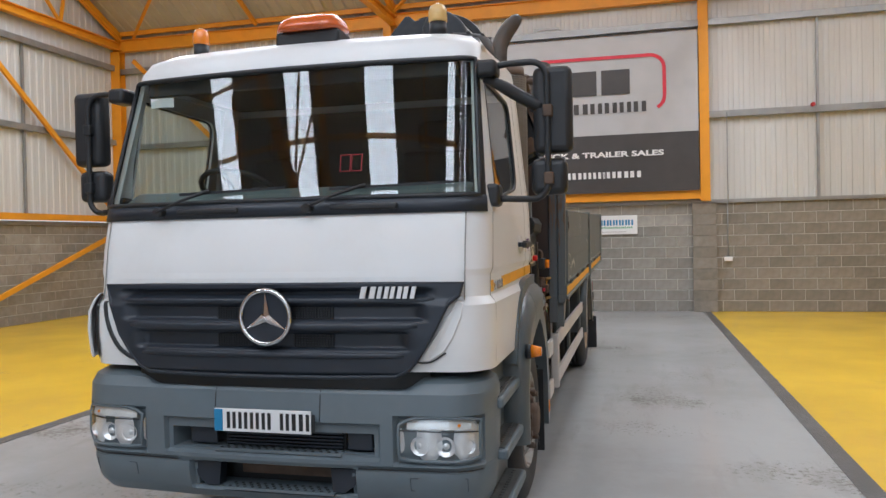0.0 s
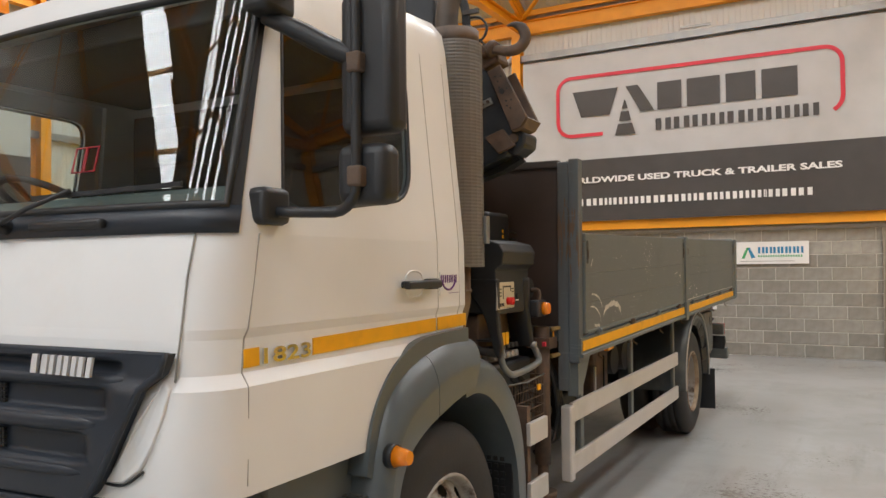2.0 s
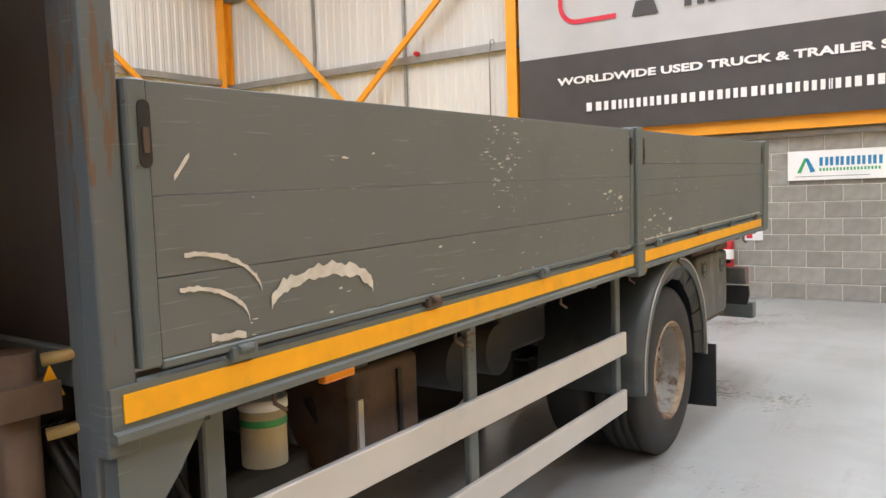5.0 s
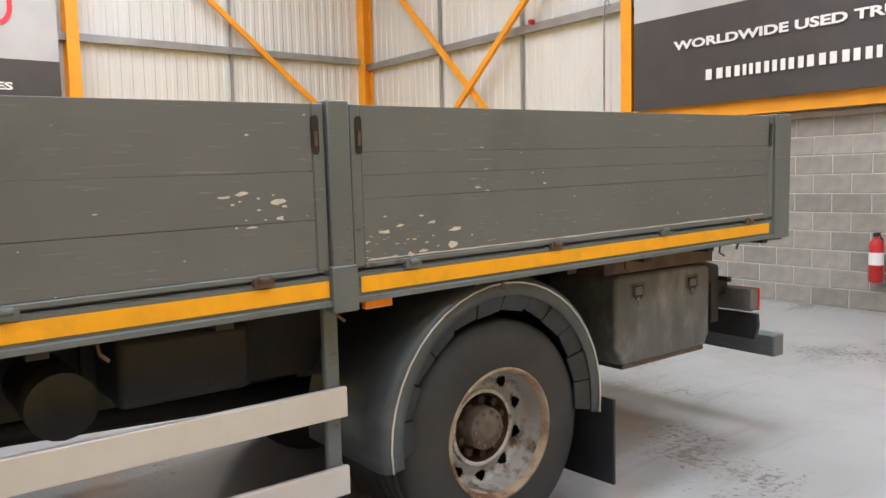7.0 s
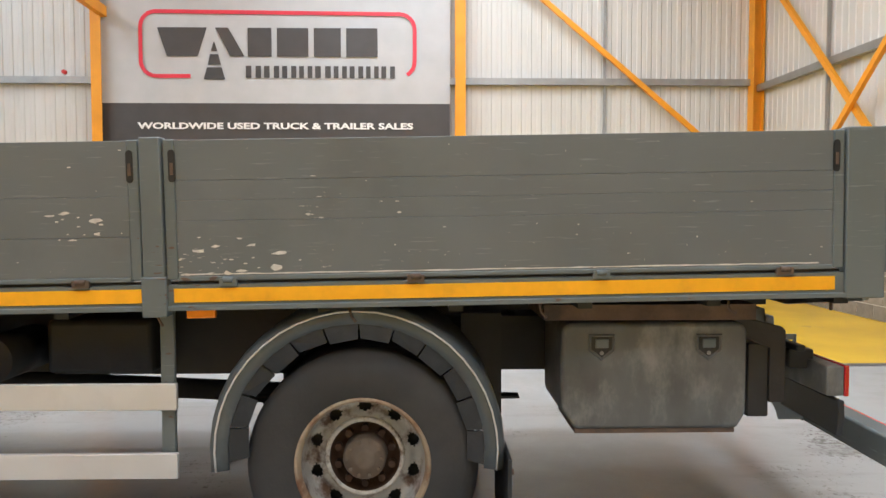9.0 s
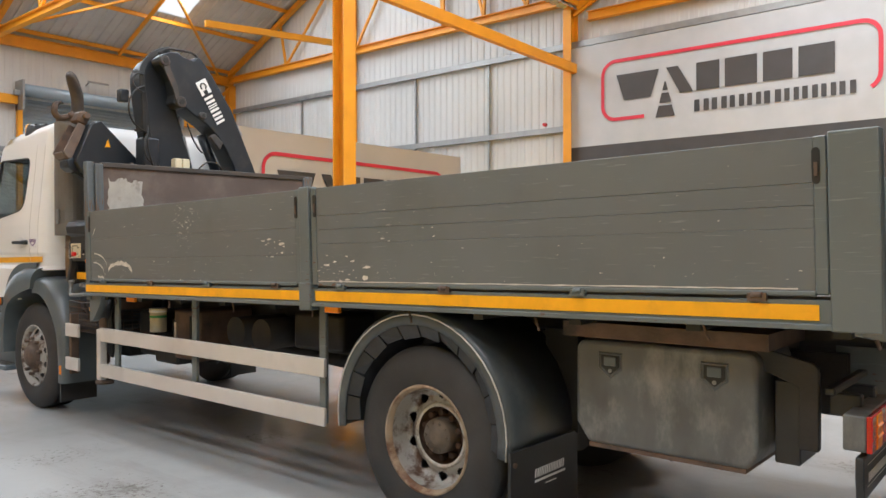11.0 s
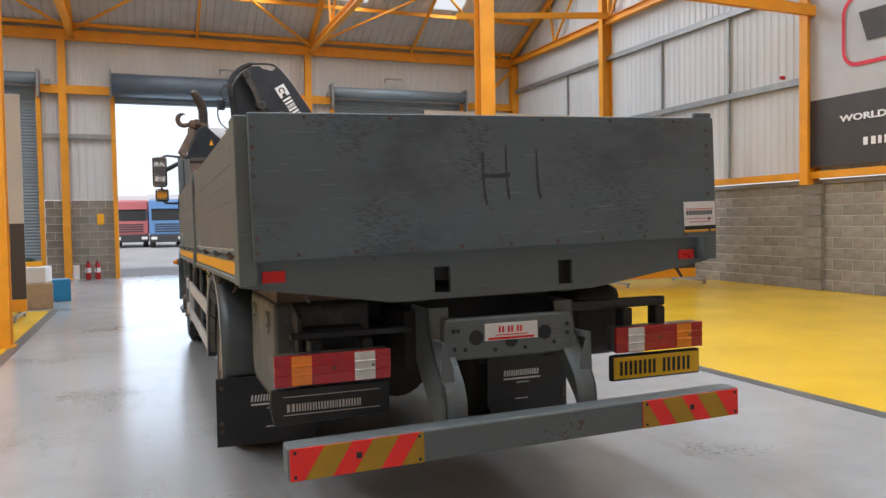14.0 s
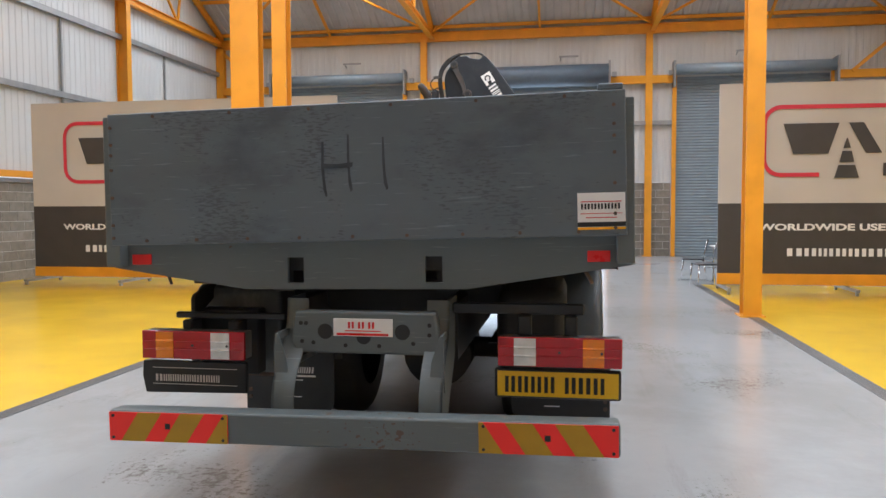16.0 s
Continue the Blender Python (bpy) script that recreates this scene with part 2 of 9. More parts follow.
def tube(bm, pts, r, n=10, closed=False):
    """A bent round bar through the points, with its corners as given."""
    pts = [Vector(p) for p in pts]
    rings = []
    k = len(pts)
    u = None
    for i, p in enumerate(pts):
        d = Vector((0, 0, 0))
        if i > 0 or closed:
            d += (p - pts[i - 1]).normalized()
        if i < k - 1 or closed:
            d += (pts[(i + 1) % k] - p).normalized()
        d.normalize()
        if u is None:
            u = Vector((0, 0, 1)) if abs(d.z) < 0.9 else Vector((1, 0, 0))
        s = d.cross(u).normalized()
        u = s.cross(d).normalized()
        rings.append([bm.verts.new(p + r * (math.cos(2 * math.pi * j / n) * s + math.sin(2 * math.pi * j / n) * u)) for j in range(n)])
    for i in range(k if closed else k - 1):
        a, b = rings[i], rings[(i + 1) % k]
        for j in range(n):
            f = bm.faces.new((a[j], a[(j + 1) % n], b[(j + 1) % n], b[j]))
            f.smooth = True
    if not closed:
        bm.faces.new(rings[0][::-1])
        bm.faces.new(rings[-1])


def arc_pts(c, r, a0, a1, n, ax="yz", k=0.0):
    """Points of an arc, degrees from a0 to a1, in the plane ax; k is the third coordinate."""
    out = []
    for i in range(n + 1):
        a = radians(a0 + (a1 - a0) * i / n)
        u, v = c[0] + r * math.cos(a), c[1] + r * math.sin(a)
        out.append({"yz": (k, u, v), "xz": (u, k, v), "xy": (u, v, k)}[ax])
    return out


def prism(bm, pts, axis, a, b, smooth=False):
    """An outline in a plane, drawn out along an axis from a to b."""
    def at(p, k):
        return {"x": (k, p[0], p[1]), "y": (p[0], k, p[1]), "z": (p[0], p[1], k)}[axis]
    va = [bm.verts.new(at(p, a)) for p in pts]
    vb = [bm.verts.new(at(p, b)) for p in pts]
    bm.faces.new(va)
    bm.faces.new(vb[::-1])
    n = len(pts)
    for i in range(n):
        f = bm.faces.new((va[i], vb[i], vb[(i + 1) % n], va[(i + 1) % n]))
        f.smooth = smooth
    return va + vb


def loft(bm, rings, caps=True, closed=True, smooth=True):
    vs = [[bm.verts.new(p) for p in r] for r in rings]
    for a, b in zip(vs, vs[1:]):
        n = len(a)
        for i in range(n if closed else n - 1):
            j = (i + 1) % n
            f = bm.faces.new((a[i], a[j], b[j], b[i]))
            f.smooth = smooth
    if caps and closed:
        bm.faces.new(vs[0][::-1])
        bm.faces.new(vs[-1])
    return vs


def horn(bm, pts, radii, n=14):
    rings_ = []
    for i, p in enumerate(pts):
        p0, p1 = Vector(pts[max(i - 1, 0)]), Vector(pts[min(i + 1, len(pts) - 1)])
        d = (p1 - p0).normalized()
        u = d.cross(Vector((0.1, 1, 0))).normalized()
        v = d.cross(u)
        rings_.append([tuple(Vector(p) + radii[i] * (math.cos(2 * math.pi * j / n) * u + math.sin(2 * math.pi * j / n) * v)) for j in range(n)])
    loft(bm, rings_)


def bevel(bm, w, seg=2, angle=25):
    bmesh.ops.recalc_face_normals(bm, faces=bm.faces)
    bm.normal_update()
    es = [e for e in bm.edges if len(e.link_faces) == 2 and e.calc_face_angle(0) > radians(angle)]
    out = bmesh.ops.bevel(bm, geom=es, offset=w, segments=seg, affect='EDGES', clamp_overlap=True, profile=0.5)
    if seg > 1:
        for f in out["faces"]:
            f.smooth = True
    return bm


def finish(name, bm, material):
    bmesh.ops.recalc_face_normals(bm, faces=bm.faces)
    me = bpy.data.meshes.new(name)
    bm.to_mesh(me)
    bm.free()
    for m in (material if isinstance(material, (list, tuple)) else [material]):
        me.materials.append(m)
    return me


def part(name, bm, material, parent=None, label=""):
    """One mesh object out of a bmesh, under its thing."""
    ob = new(name, finish(name, bm, material))
    if parent is not None:
        ob.parent = parent
    return tagged(ob, label)


def thing(name, label, category, at=(0, 0, 0), group="", kind="", rz=0.0):
    e = new(name)
    e.empty_display_size = 0.1
    e.matrix_world = pose(*at, 0, 0, rz)
    return tagged(e, label, category, group, kind)


def built(name, bm, material, label, category="", group="", kind=""):
    return tagged(part(name, bm, material), label, category, group, kind)


def structure(name, bm, material, label=""):
    return tagged(part(name, bm, material), label, "", "", "structure")


def box_part(name, x0, x1, y0, y1, z0, z1, material, parent, bev=0.0, label="", seg=2):
    bm = bmesh.new()
    quadbox(bm, x0, x1, y0, y1, z0, z1)
    if bev:
        bevel(bm, bev, seg)
    return part(name, bm, material, parent, label)


FONT_CACHE = {}


def letters(name, text, width, height, material, parent, m, label="", thick=0.003, bold=0.0):
    """Writing in the built-in font as a mesh, fitted to width x height, its lower left corner at m."""
    key = (text, bold)
    if key not in FONT_CACHE:
        cu = bpy.data.curves.new("writing", "FONT")
        cu.body = text
        cu.extrude = 0.02
        cu.offset = bold
        cu.resolution_u = 3
        ob = bpy.data.objects.new("writing", cu)
        scene.collection.objects.link(ob)
        dg = bpy.context.evaluated_depsgraph_get()
        me = bpy.data.meshes.new_from_object(ob.evaluated_get(dg))
        bpy.data.objects.remove(ob)
        FONT_CACHE[key] = me
    me = FONT_CACHE[key].copy()
    me.name = name
    co = np.array([v.co[:] for v in me.vertices])
    lo, hi = co.min(0), co.max(0)
    co = (co - lo) / np.maximum(hi - lo, 1e-6) * np.array([width, height, thick])
    for v, c in zip(me.vertices, co):
        v.co = c
    me.materials.clear()
    me.materials.append(material)
    ob = new(name, me)
    ob.parent = parent
    ob.matrix_local = m
    return tagged(ob, label)


def bars(name, widths, gap, height, material, parent, m, thick=0.003, slant=0.0, stems=False, label=""):
    """Plain bars that stand in for a mark, one for each sign; widths in metres, 0 leaves a space."""
    x = 0
    for w in widths:
        if w > 0:
            spans = [(0, w * 0.34), (w * 0.6, w * 0.94)] if stems else [(0, w)]
            for a, b in spans:
                bm = bmesh.new()
                prism(bm, [(x + a, 0), (x + b, 0), (x + b + slant, height), (x + a + slant, height)], "z", 0, thick)
                part(name, bm, material, parent, label).matrix_local = m
            x += w + gap
        else:
            x += gap * 3


def facing(ax, origin):
    """A frame on a wall: writing runs to the reader's right. ax tells the way the wall faces."""
    right, out = {"-y": ((1, 0, 0), (0, -1, 0)), "+y": ((-1, 0, 0), (0, 1, 0)), "+x": ((0, 1, 0), (1, 0, 0)), "-x": ((0, -1, 0), (-1, 0, 0))}[ax]
    r, o = Vector(right), Vector(out)
    return Matrix(((r.x, 0, o.x, origin[0]), (r.y, 0, o.y, origin[1]), (r.z, 1, o.z, origin[2]), (0, 0, 0, 1)))


FLOOR.node_tree.nodes["Principled BSDF"].inputs["Specular IOR Level"].default_value = 0.25

# ---- floor and ground ----
bm = bmesh.new()
quadbox(bm, -90, 90, -160, 60, -0.4, -0.02)
structure("ground", bm, YARD, "pale worn concrete yard outside the shed")
bm = bmesh.new()
quadbox(bm, -XW - 0.25, XW + 0.25, YF - 0.25, YE + 0.25, -0.015, 0.0)
structure("floor", bm, FLOOR, "glossy grey painted concrete floor")
for sg in (-1, 1):
    bm = bmesh.new()
    xl = 3.16 if sg > 0 else 3.36
    a, b = sorted((sg * (xl + 0.14), sg * XW))
    quadbox(bm, a, b, -3.6, YE, 0.0, 0.004)
    structure("yellow_floor_bay", bm, YELLOW, "glossy yellow painted floor bay beside the lane")
    bm = bmesh.new()
    a, b = sorted((sg * xl, sg * (xl + 0.14)))
    quadbox(bm, a, b, -3.74, YE, 0.0, 0.0045)
    structure("floor_line", bm, LINE, "dark grey painted border line")

# ---- roof ----
bm = bmesh.new()
SKY_W = 1.0


def sheet(sl, x0, x1, s0, s1):
    n = max(1, int(round((x1 - x0) / 0.25)))
    for i in range(n):
        xa, xb = x0 + (x1 - x0) * i / n, x0 + (x1 - x0) * (i + 1) / n
        w = (xb - xa) * 0.2
        prof = [(xa, 0), (xa + w, 0), (xa + 1.5 * w, 0.03), (xa + 2.5 * w, 0.03), (xa + 3 * w, 0), (xb, 0)]
        lo = [bm.verts.new(on_slope(sl, x, s0, d)) for x, d in prof]
        hi = [bm.verts.new(on_slope(sl, x, s1, d)) for x, d in prof]
        lo2, hi2 = bm.verts.new(on_slope(sl, xa, s0, 0.08)), bm.verts.new(on_slope(sl, xa, s1, 0.08))
        lo3, hi3 = bm.verts.new(on_slope(sl, xb, s0, 0.08)), bm.verts.new(on_slope(sl, xb, s1, 0.08))
        for k in range(5):
            bm.faces.new((lo[k], lo[k + 1], hi[k + 1], hi[k]))
        bm.faces.new((lo2, lo3, hi3, hi2))


edges = [-XW - 0.2]
for sx in SKY_X:
    edges += [sx - SKY_W / 2, sx + SKY_W / 2]
edges.append(XW + 0.2)
for sl in SLOPES:
    if not sl[3]:
        sheet(sl, edges[0], edges[-1], -0.03, 1.0)
        continue
    for i in range(len(edges) - 1):
        if i % 2 == 0:
            sheet(sl, edges[i], edges[i + 1], -0.03, 1.0)
        else:
            sheet(sl, edges[i], edges[i + 1], -0.03, sl[3][0])
            sheet(sl, edges[i], edges[i + 1], sl[3][1], 1.0)
structure("roof_lining", bm, ROOF, "grey ribbed roof sheets with rooflight strips").name = "ceiling"
k = 0
for sl in SLOPES:
    if not sl[3]:
        continue
    s0, s1 = sl[3]
    for sx in SKY_X:
        bm = bmesh.new()
        m = 5 if sl[0] == YF else 3
        for i in range(m):
            a, b = s0 + (s1 - s0) * i / m, s0 + (s1 - s0) * (i + 1) / m - 0.008
            q0 = [on_slope(sl, sx + e * SKY_W / 2, s, 0.05) for e, s in ((-1, a), (1, a), (1, b), (-1, b))]
            loft(bm, [q0, [(x, y, z + 0.012) for x, y, z in q0]], smooth=False)
        k += 1
        w = structure("window_%d" % k, bm, ROOFLIGHT, "translucent white rooflight strip in the roof")

# ---- steel frame ----
for sl in SLOPES:
    m = 7 if sl[0] == YF else 6
    for i in range(m):
        s = 0.02 + 0.965 * i / (m - 1)
        bm = bmesh.new()
        x, y, z = on_slope(sl, 0, s, -0.07)
        beam(bm, (-XW, y, z), (XW, y, z), 0.055, 0.11)
        structure("trim_purlin", bm, ORANGE, "orange painted roof purlin")


def truss(x):
    t = thing("roof_truss", "orange painted steel roof truss on columns", "roof truss", (x, 0, 0), "roof trusses", "structure")
    c = bmesh.new()
    ibeam(c, (0, YF + 0.1, 7.06), (0, 0.85, 7.06), 0.16, 0.2)
    part("bottom_chord", c, ORANGE, t)
    c = bmesh.new()
    ibeam(c, (0, 0.86, 6.60), (0, YE - 0.1, 6.60), 0.16, 0.2)
    part("bottom_chord", c, ORANGE, t)
    for sl in SLOPES:
        zc = 7.12 if sl[1] == RIDGE_F else 6.68
        c = bmesh.new()
        beam(c, on_slope(sl, 0, 0.015, -0.13), on_slope(sl, 0, 1.0, -0.2), 0.14, 0.14)
        part("rafter", c, ORANGE, t)
        for i, (s0, s1) in enumerate(((0.0, 0.3), (0.33, 0.3), (0.33, 0.63), (0.66, 0.63), (0.66, 0.97), (1.0, 0.97))):
            c = bmesh.new()
            beam(c, (0, on_slope(sl, 0, s0)[1], zc), on_slope(sl, 0, s1, -0.2), 0.06, 0.06)
            part("web_bar", c, ORANGE, t)
    return t


truss(-3.45)
for x in (3.45, -XW + 0.18, XW - 0.18):
    truss(x)

# eave beams along the front and end walls, and the thin bracing in the roof
for y, z in ((YF + 0.12, 7.04), (YE - 0.12, 6.61)):
    bm = bmesh.new()
    ibeam(bm, (-XW, y, z), (XW, y, z), 0.15, 0.3)
    structure("trim_eave_beam", bm, ORANGE, "orange painted eave beam")
bm = bmesh.new()
for y0, sg, ez in ((YF, 1, EAVE_F), (YE, -1, EAVE)):
    for x0 in (-10.2, -3.45, 3.45, 10.2):
        for d in (-1, 1):
            x1 = x0 + d * 3.4
            if abs(x1) < 10.3:
                beam(bm, (x0, y0 + sg * 0.2, ez - 0.15), (x1, y0 + sg * 3.2, ez + PITCH * 3.0 - 0.25), 0.06, 0.06)
    for x0 in (-6.85, 0.0, 6.85):
        beam(bm, (x0, y0 + sg * 0.2, ez - 0.1), (x0, y0 + sg * 6.2, ez + PITCH * 6.1 - 0.25), 0.07, 0.09)
structure("trim_roof_bracing", bm, ORANGE, "thin orange roof bracing bars")


def column(x, y, z1, w=0.2, h=0.2, z0=0.0, along="y"):
    c = bmesh.new()
    ibeam(c, (x, y, z0), (x, y, z1), w, h, up=(0, 1, 0) if along == "y" else (1, 0, 0))
    if z0 == 0.0:
        quadbox(c, x - w * 0.7, x + w * 0.7, y - h * 0.7, y + h * 0.7, 0.0, 0.02)
    return tagged(part("column", c, ORANGE), "orange painted steel column", "column", "steel columns", "structure")


column(-3.42, 0.85, 6.62, 0.24, 0.24)
column(3.38, 0.9, 6.62, 0.22, 0.22)
column(3.88, 1.02, 6.62, 0.44, 0.2)
for x in (-3.58, 3.22):
    column(x, YE - 0.13, 6.46, 0.19, 0.2, z0=2.3)
for x in (-XW + 0.14, XW - 0.14):
    column(x, YE - 0.14, 6.46, 0.26, 0.22, z0=2.3)
    column(x, YF + 0.14, 6.9, 0.26, 0.22, z0=2.3)
for y in (0.40, 7.42, -6.75):
    for sg in (-1, 1):
        column(sg * (XW - 0.16), y, roof_z(y) - 0.15, 0.2, 0.32, z0=2.1, along="x")
for x in (-3.36, 3.73):
    column(x, YF + 0.13, 6.9, 0.2, 0.2)

bm = bmesh.new()
for sg in (-1, 1):
    beam(bm, (sg * 3.42, 0.85, 5.50), (sg * (XW - 0.1), 0.5, 5.50), 0.12, 0.2)
    beam(bm, (sg * 6.3, -7.2, 7.0), (sg * (XW - 0.1), -6.5, 7.2), 0.1, 0.16)
structure("trim_tie_beams", bm, ORANGE, "orange painted tie beams")


# ---- walls ----
def clad(name, ax, at, sign, a0, a1, z0, top, label):
    """Ribbed sheeting on a wall that runs along ax; sign is the way into the room."""
    b = bmesh.new()
    n = int(round((a1 - a0) / 0.2))
    st = (a1 - a0) / n
    prof = []
    for i in range(n):
        s = a0 + i * st
        prof += [(s, 0.0), (s + st * 0.45, 0.0), (s + st * 0.55, 0.013), (s + st * 0.9, 0.013)]
    prof.append((a1, 0.0))

    def P(s, d, z):
        return (s, at + sign * d, z) if ax == "x" else (at + sign * d, s, z)
    lo = [b.verts.new(P(s, d, z0)) for s, d in prof]
    hi = [b.verts.new(P(s, d, top(s))) for s, d in prof]
    for i in range(len(prof) - 1):
        b.faces.new((lo[i], lo[i + 1], hi[i + 1], hi[i]))
    o = structure(name, b, CLAD, label)
    b = bmesh.new()
    vs = [b.verts.new(P(a0, -0.06, z0)), b.verts.new(P(a1, -0.06, z0))]
    m = 24
    ups = [b.verts.new(P(a1 + (a0 - a1) * i / m, -0.06, top(a1 + (a0 - a1) * i / m))) for i in range(m + 1)]
    f = b.faces.new(vs + ups)
    r = bmesh.ops.extrude_face_region(b, geom=[f])
    for v in r["geom"]:
        if isinstance(v, bmesh.types.BMVert):
            if ax == "x":
                v.co.y -= sign * 0.1
            else:
                v.co.x -= sign * 0.1
    part("outer_skin", b, CLAD, o)
    return o


def rails(name, ax, at, sign, a0, a1, heights, posts):
    b = bmesh.new()
    for z in heights:
        if ax == "x":
            quadbox(b, a0, a1, *sorted((at + sign * 0.025, at + sign * 0.13)), z - 0.065, z + 0.065)
        else:
            quadbox(b, *sorted((at + sign * 0.025, at + sign * 0.13)), a0, a1, z - 0.065, z + 0.065)
    for s in posts:
        if ax == "x":
            quadbox(b, s - 0.025, s + 0.025, *sorted((at + sign * 0.03, at + sign * 0.08)), CLAD0, heights[-1])
        else:
            quadbox(b, *sorted((at + sign * 0.03, at + sign * 0.08)), s - 0.025, s + 0.025, CLAD0, heights[-1])
    return structure(name, b, GALV, "grey galvanised sheeting rails and posts")


clad("wall_end", "x", YE, -1, -XW, XW, CLAD0, lambda s: 6.95, "white ribbed wall sheeting")
rails("trim_rails_end", "x", YE, -1, -XW, XW, (4.08, 5.98), (-8.15, -5.9, 5.39, 7.74))
for sg, nm in ((-1, "wall_side"), (1, "wall_side_far")):
    clad(nm, "y", sg * XW, -sg, YF, YE, CLAD0, roof_z, "white ribbed wall sheeting")
    rails("trim_rails_side", "y", sg * XW, -sg, YF, YE, (4.2, 6.05), (-9.0, -4.35, -1.95, 2.9, 5.2, 10.3))
DOORS = [(-8.65, -4.18), (-2.06, 2.36), (4.42, 8.75)]
spans = [(-XW, -8.65), (-4.18, -2.06), (2.36, 4.42), (8.75, XW)]
for i, (a, b_) in enumerate(spans):
    clad("wall_front_%d" % (i + 1), "x", YF, 1, a, b_, CLAD0, lambda s: 7.35, "white ribbed wall sheeting")
for i, (a, b_) in enumerate(DOORS):
    clad("wall_front_%d" % (i + 5), "x", YF, 1, a, b_, 5.55, lambda s: 7.35, "white ribbed wall sheeting over the door")
rails("trim_rails_front", "x", YF, 1, 2.36, 4.42, (4.15,), ())
rails("trim_rails_front", "x", YF, 1, -4.18, -2.06, (4.15,), ())

# orange rails on top of the block walls and over the doors
bm = bmesh.new()
quadbox(bm, -3.48, 3.12, YE - 0.2, YE - 0.1, 2.35, 2.545)
for sg in (-1, 1):
    a, b_ = sorted((sg * (XW - 0.03), sg * (XW - 0.16)))
    quadbox(bm, a, b_, YF + 0.1, YE - 0.25, 2.22, 2.36)
structure("trim_orange_rail", bm, ORANGE, "orange painted rail on the block wall")
bm = bmesh.new()
for a, b_ in spans:
    quadbox(bm, a, b_, YF + 0.06, YF + 0.2, 5.36, 5.60)
for a, b_ in DOORS:
    for s in (a - 0.06, b_ + 0.06):
        quadbox(bm, s - 0.06, s + 0.06, YF + 0.06, YF + 0.2, 0.0, 5.36)
structure("trim_door_frames", bm, ORANGE, "orange painted door frames")
bm = bmesh.new()
quadbox(bm, -XW, XW, YE - 0.05, YE + 0.15, 2.26, 2.33)
for sg in (-1, 1):
    a, b_ = sorted((sg * (XW - 0.05), sg * (XW + 0.15)))
    quadbox(bm, a, b_, YF, YE - 0.06, 2.12, 2.2)
structure("trim_flashing", bm, GALV, "grey metal flashing over the blockwork")

# diagonal braces
bm = bmesh.new()
for p, q in (((-10.2, YE - 0.22, 6.2), (-3.85, YE - 0.22, 0.15)), ((-10.3, YE - 0.3, 0.45), (-3.7, YE - 0.3, 6.08))):
    beam(bm, p, q, 0.07, 0.1)
for sg in (-1, 1):
    beam(bm, (sg * (XW - 0.2), 7.6, 7.0), (sg * (XW - 0.2), 13.1, 2.35), 0.07, 0.1)
    beam(bm, (sg * (XW - 0.26), 13.0, 1.95), (sg * (XW - 0.26), 7.6, 0.0), 0.07, 0.1)
    beam(bm, (sg * (XW - 0.2), YF + 0.2, 6.8), (sg * 9.2, YF + 0.2, 5.55), 0.07, 0.1)
structure("trim_wall_braces", bm, ORANGE, "orange painted diagonal wall braces")


# roller doors
def shutter(i, a, b_, z0, roll_top):
    d = thing("door_%d" % i, "blue-grey steel roller shutter door" + (" rolled fully up" if z0 > 1 else ", closed"), "roller door", ((a + b_) / 2, YF, 0), kind="structure")
    w = (b_ - a) / 2
    c = bmesh.new()
    z = z0
    while z < roll_top - 0.35:
        z2 = z + 0.09
        quadbox(c, -w, w, -0.06, -0.045, z, z2)
        prism(c, [(-0.045, z + 0.012), (-0.028, z + 0.03), (-0.028, z + 0.06), (-0.045, z + 0.078)], "x", -w, w)
        z = z2
    part("curtain", c, SHUTTER, d)
    c = bmesh.new()
    r = 0.33 if z0 > 1 else 0.17
    rod(c, (-w - 0.05, 0.26 + r * 0.3, roll_top - r), (w + 0.05, 0.26 + r * 0.3, roll_top - r), r, 24)
    part("roll", c, SHUTBOX if z0 > 1 else SHUTTER, d, "rolled curtain drum")
    for s in (-1, 1):
        c = bmesh.new()
        quadbox(c, *sorted((s * (w + 0.06), s * (w + 0.12))), 0.02, 0.5, roll_top - 0.7, roll_top + 0.08)
        part("end_plate", c, GALV, d)
    return d


shutter(1, *DOORS[0], 0.0, 5.90)
shutter(2, *DOORS[1], 5.15, 5.97)
shutter(3, *DOORS[2], 0.0, 5.90)

# ---- truck materials ----
CABW = mat("white cab paint", (0.80, 0.80, 0.79), 0.36, var=0.03, scale=2.0, bump=0.0, coat=0.15, stain=(0.62, 0.58, 0.5), stain_amt=0.25, stain_scale=1.2, rvar=0.06)
TREADM = mat("worn tread metal", (0.13, 0.13, 0.125), 0.45, 0.4, var=0.25, scale=12, bump=0.002, stain=(0.05, 0.045, 0.04), stain_amt=0.7, stain_scale=9)
ARCHG = mat("dark slate arch plastic", (0.088, 0.108, 0.116), 0.34, var=0.1, scale=3, bump=0.0006, bump_scale=240, coat=0.1, stain=(0.15, 0.155, 0.15), stain_amt=0.35, stain_scale=3)
GREYP = mat("slate grey bumper plastic", (0.125, 0.155, 0.172), 0.42, var=0.08, scale=4, bump=0.001, bump_scale=220, stain=(0.2, 0.21, 0.21), stain_amt=0.3)
GRILLE = mat("dark grille plastic", (0.021, 0.027, 0.037), 0.42, var=0.15, scale=5, bump=0.0008, bump_scale=200)
BLACKP = mat("black plastic", (0.020, 0.021, 0.023), 0.48, var=0.2, scale=6, bump=0.001, bump_scale=150, stain=(0.045, 0.045, 0.045), stain_amt=0.4)
CHASSIS = mat("dark chassis steel", (0.024, 0.023, 0.022), 0.62, var=0.3, scale=6, bump=0.004, bump_scale=40, stain=(0.045, 0.033, 0.025), stain_amt=0.6)
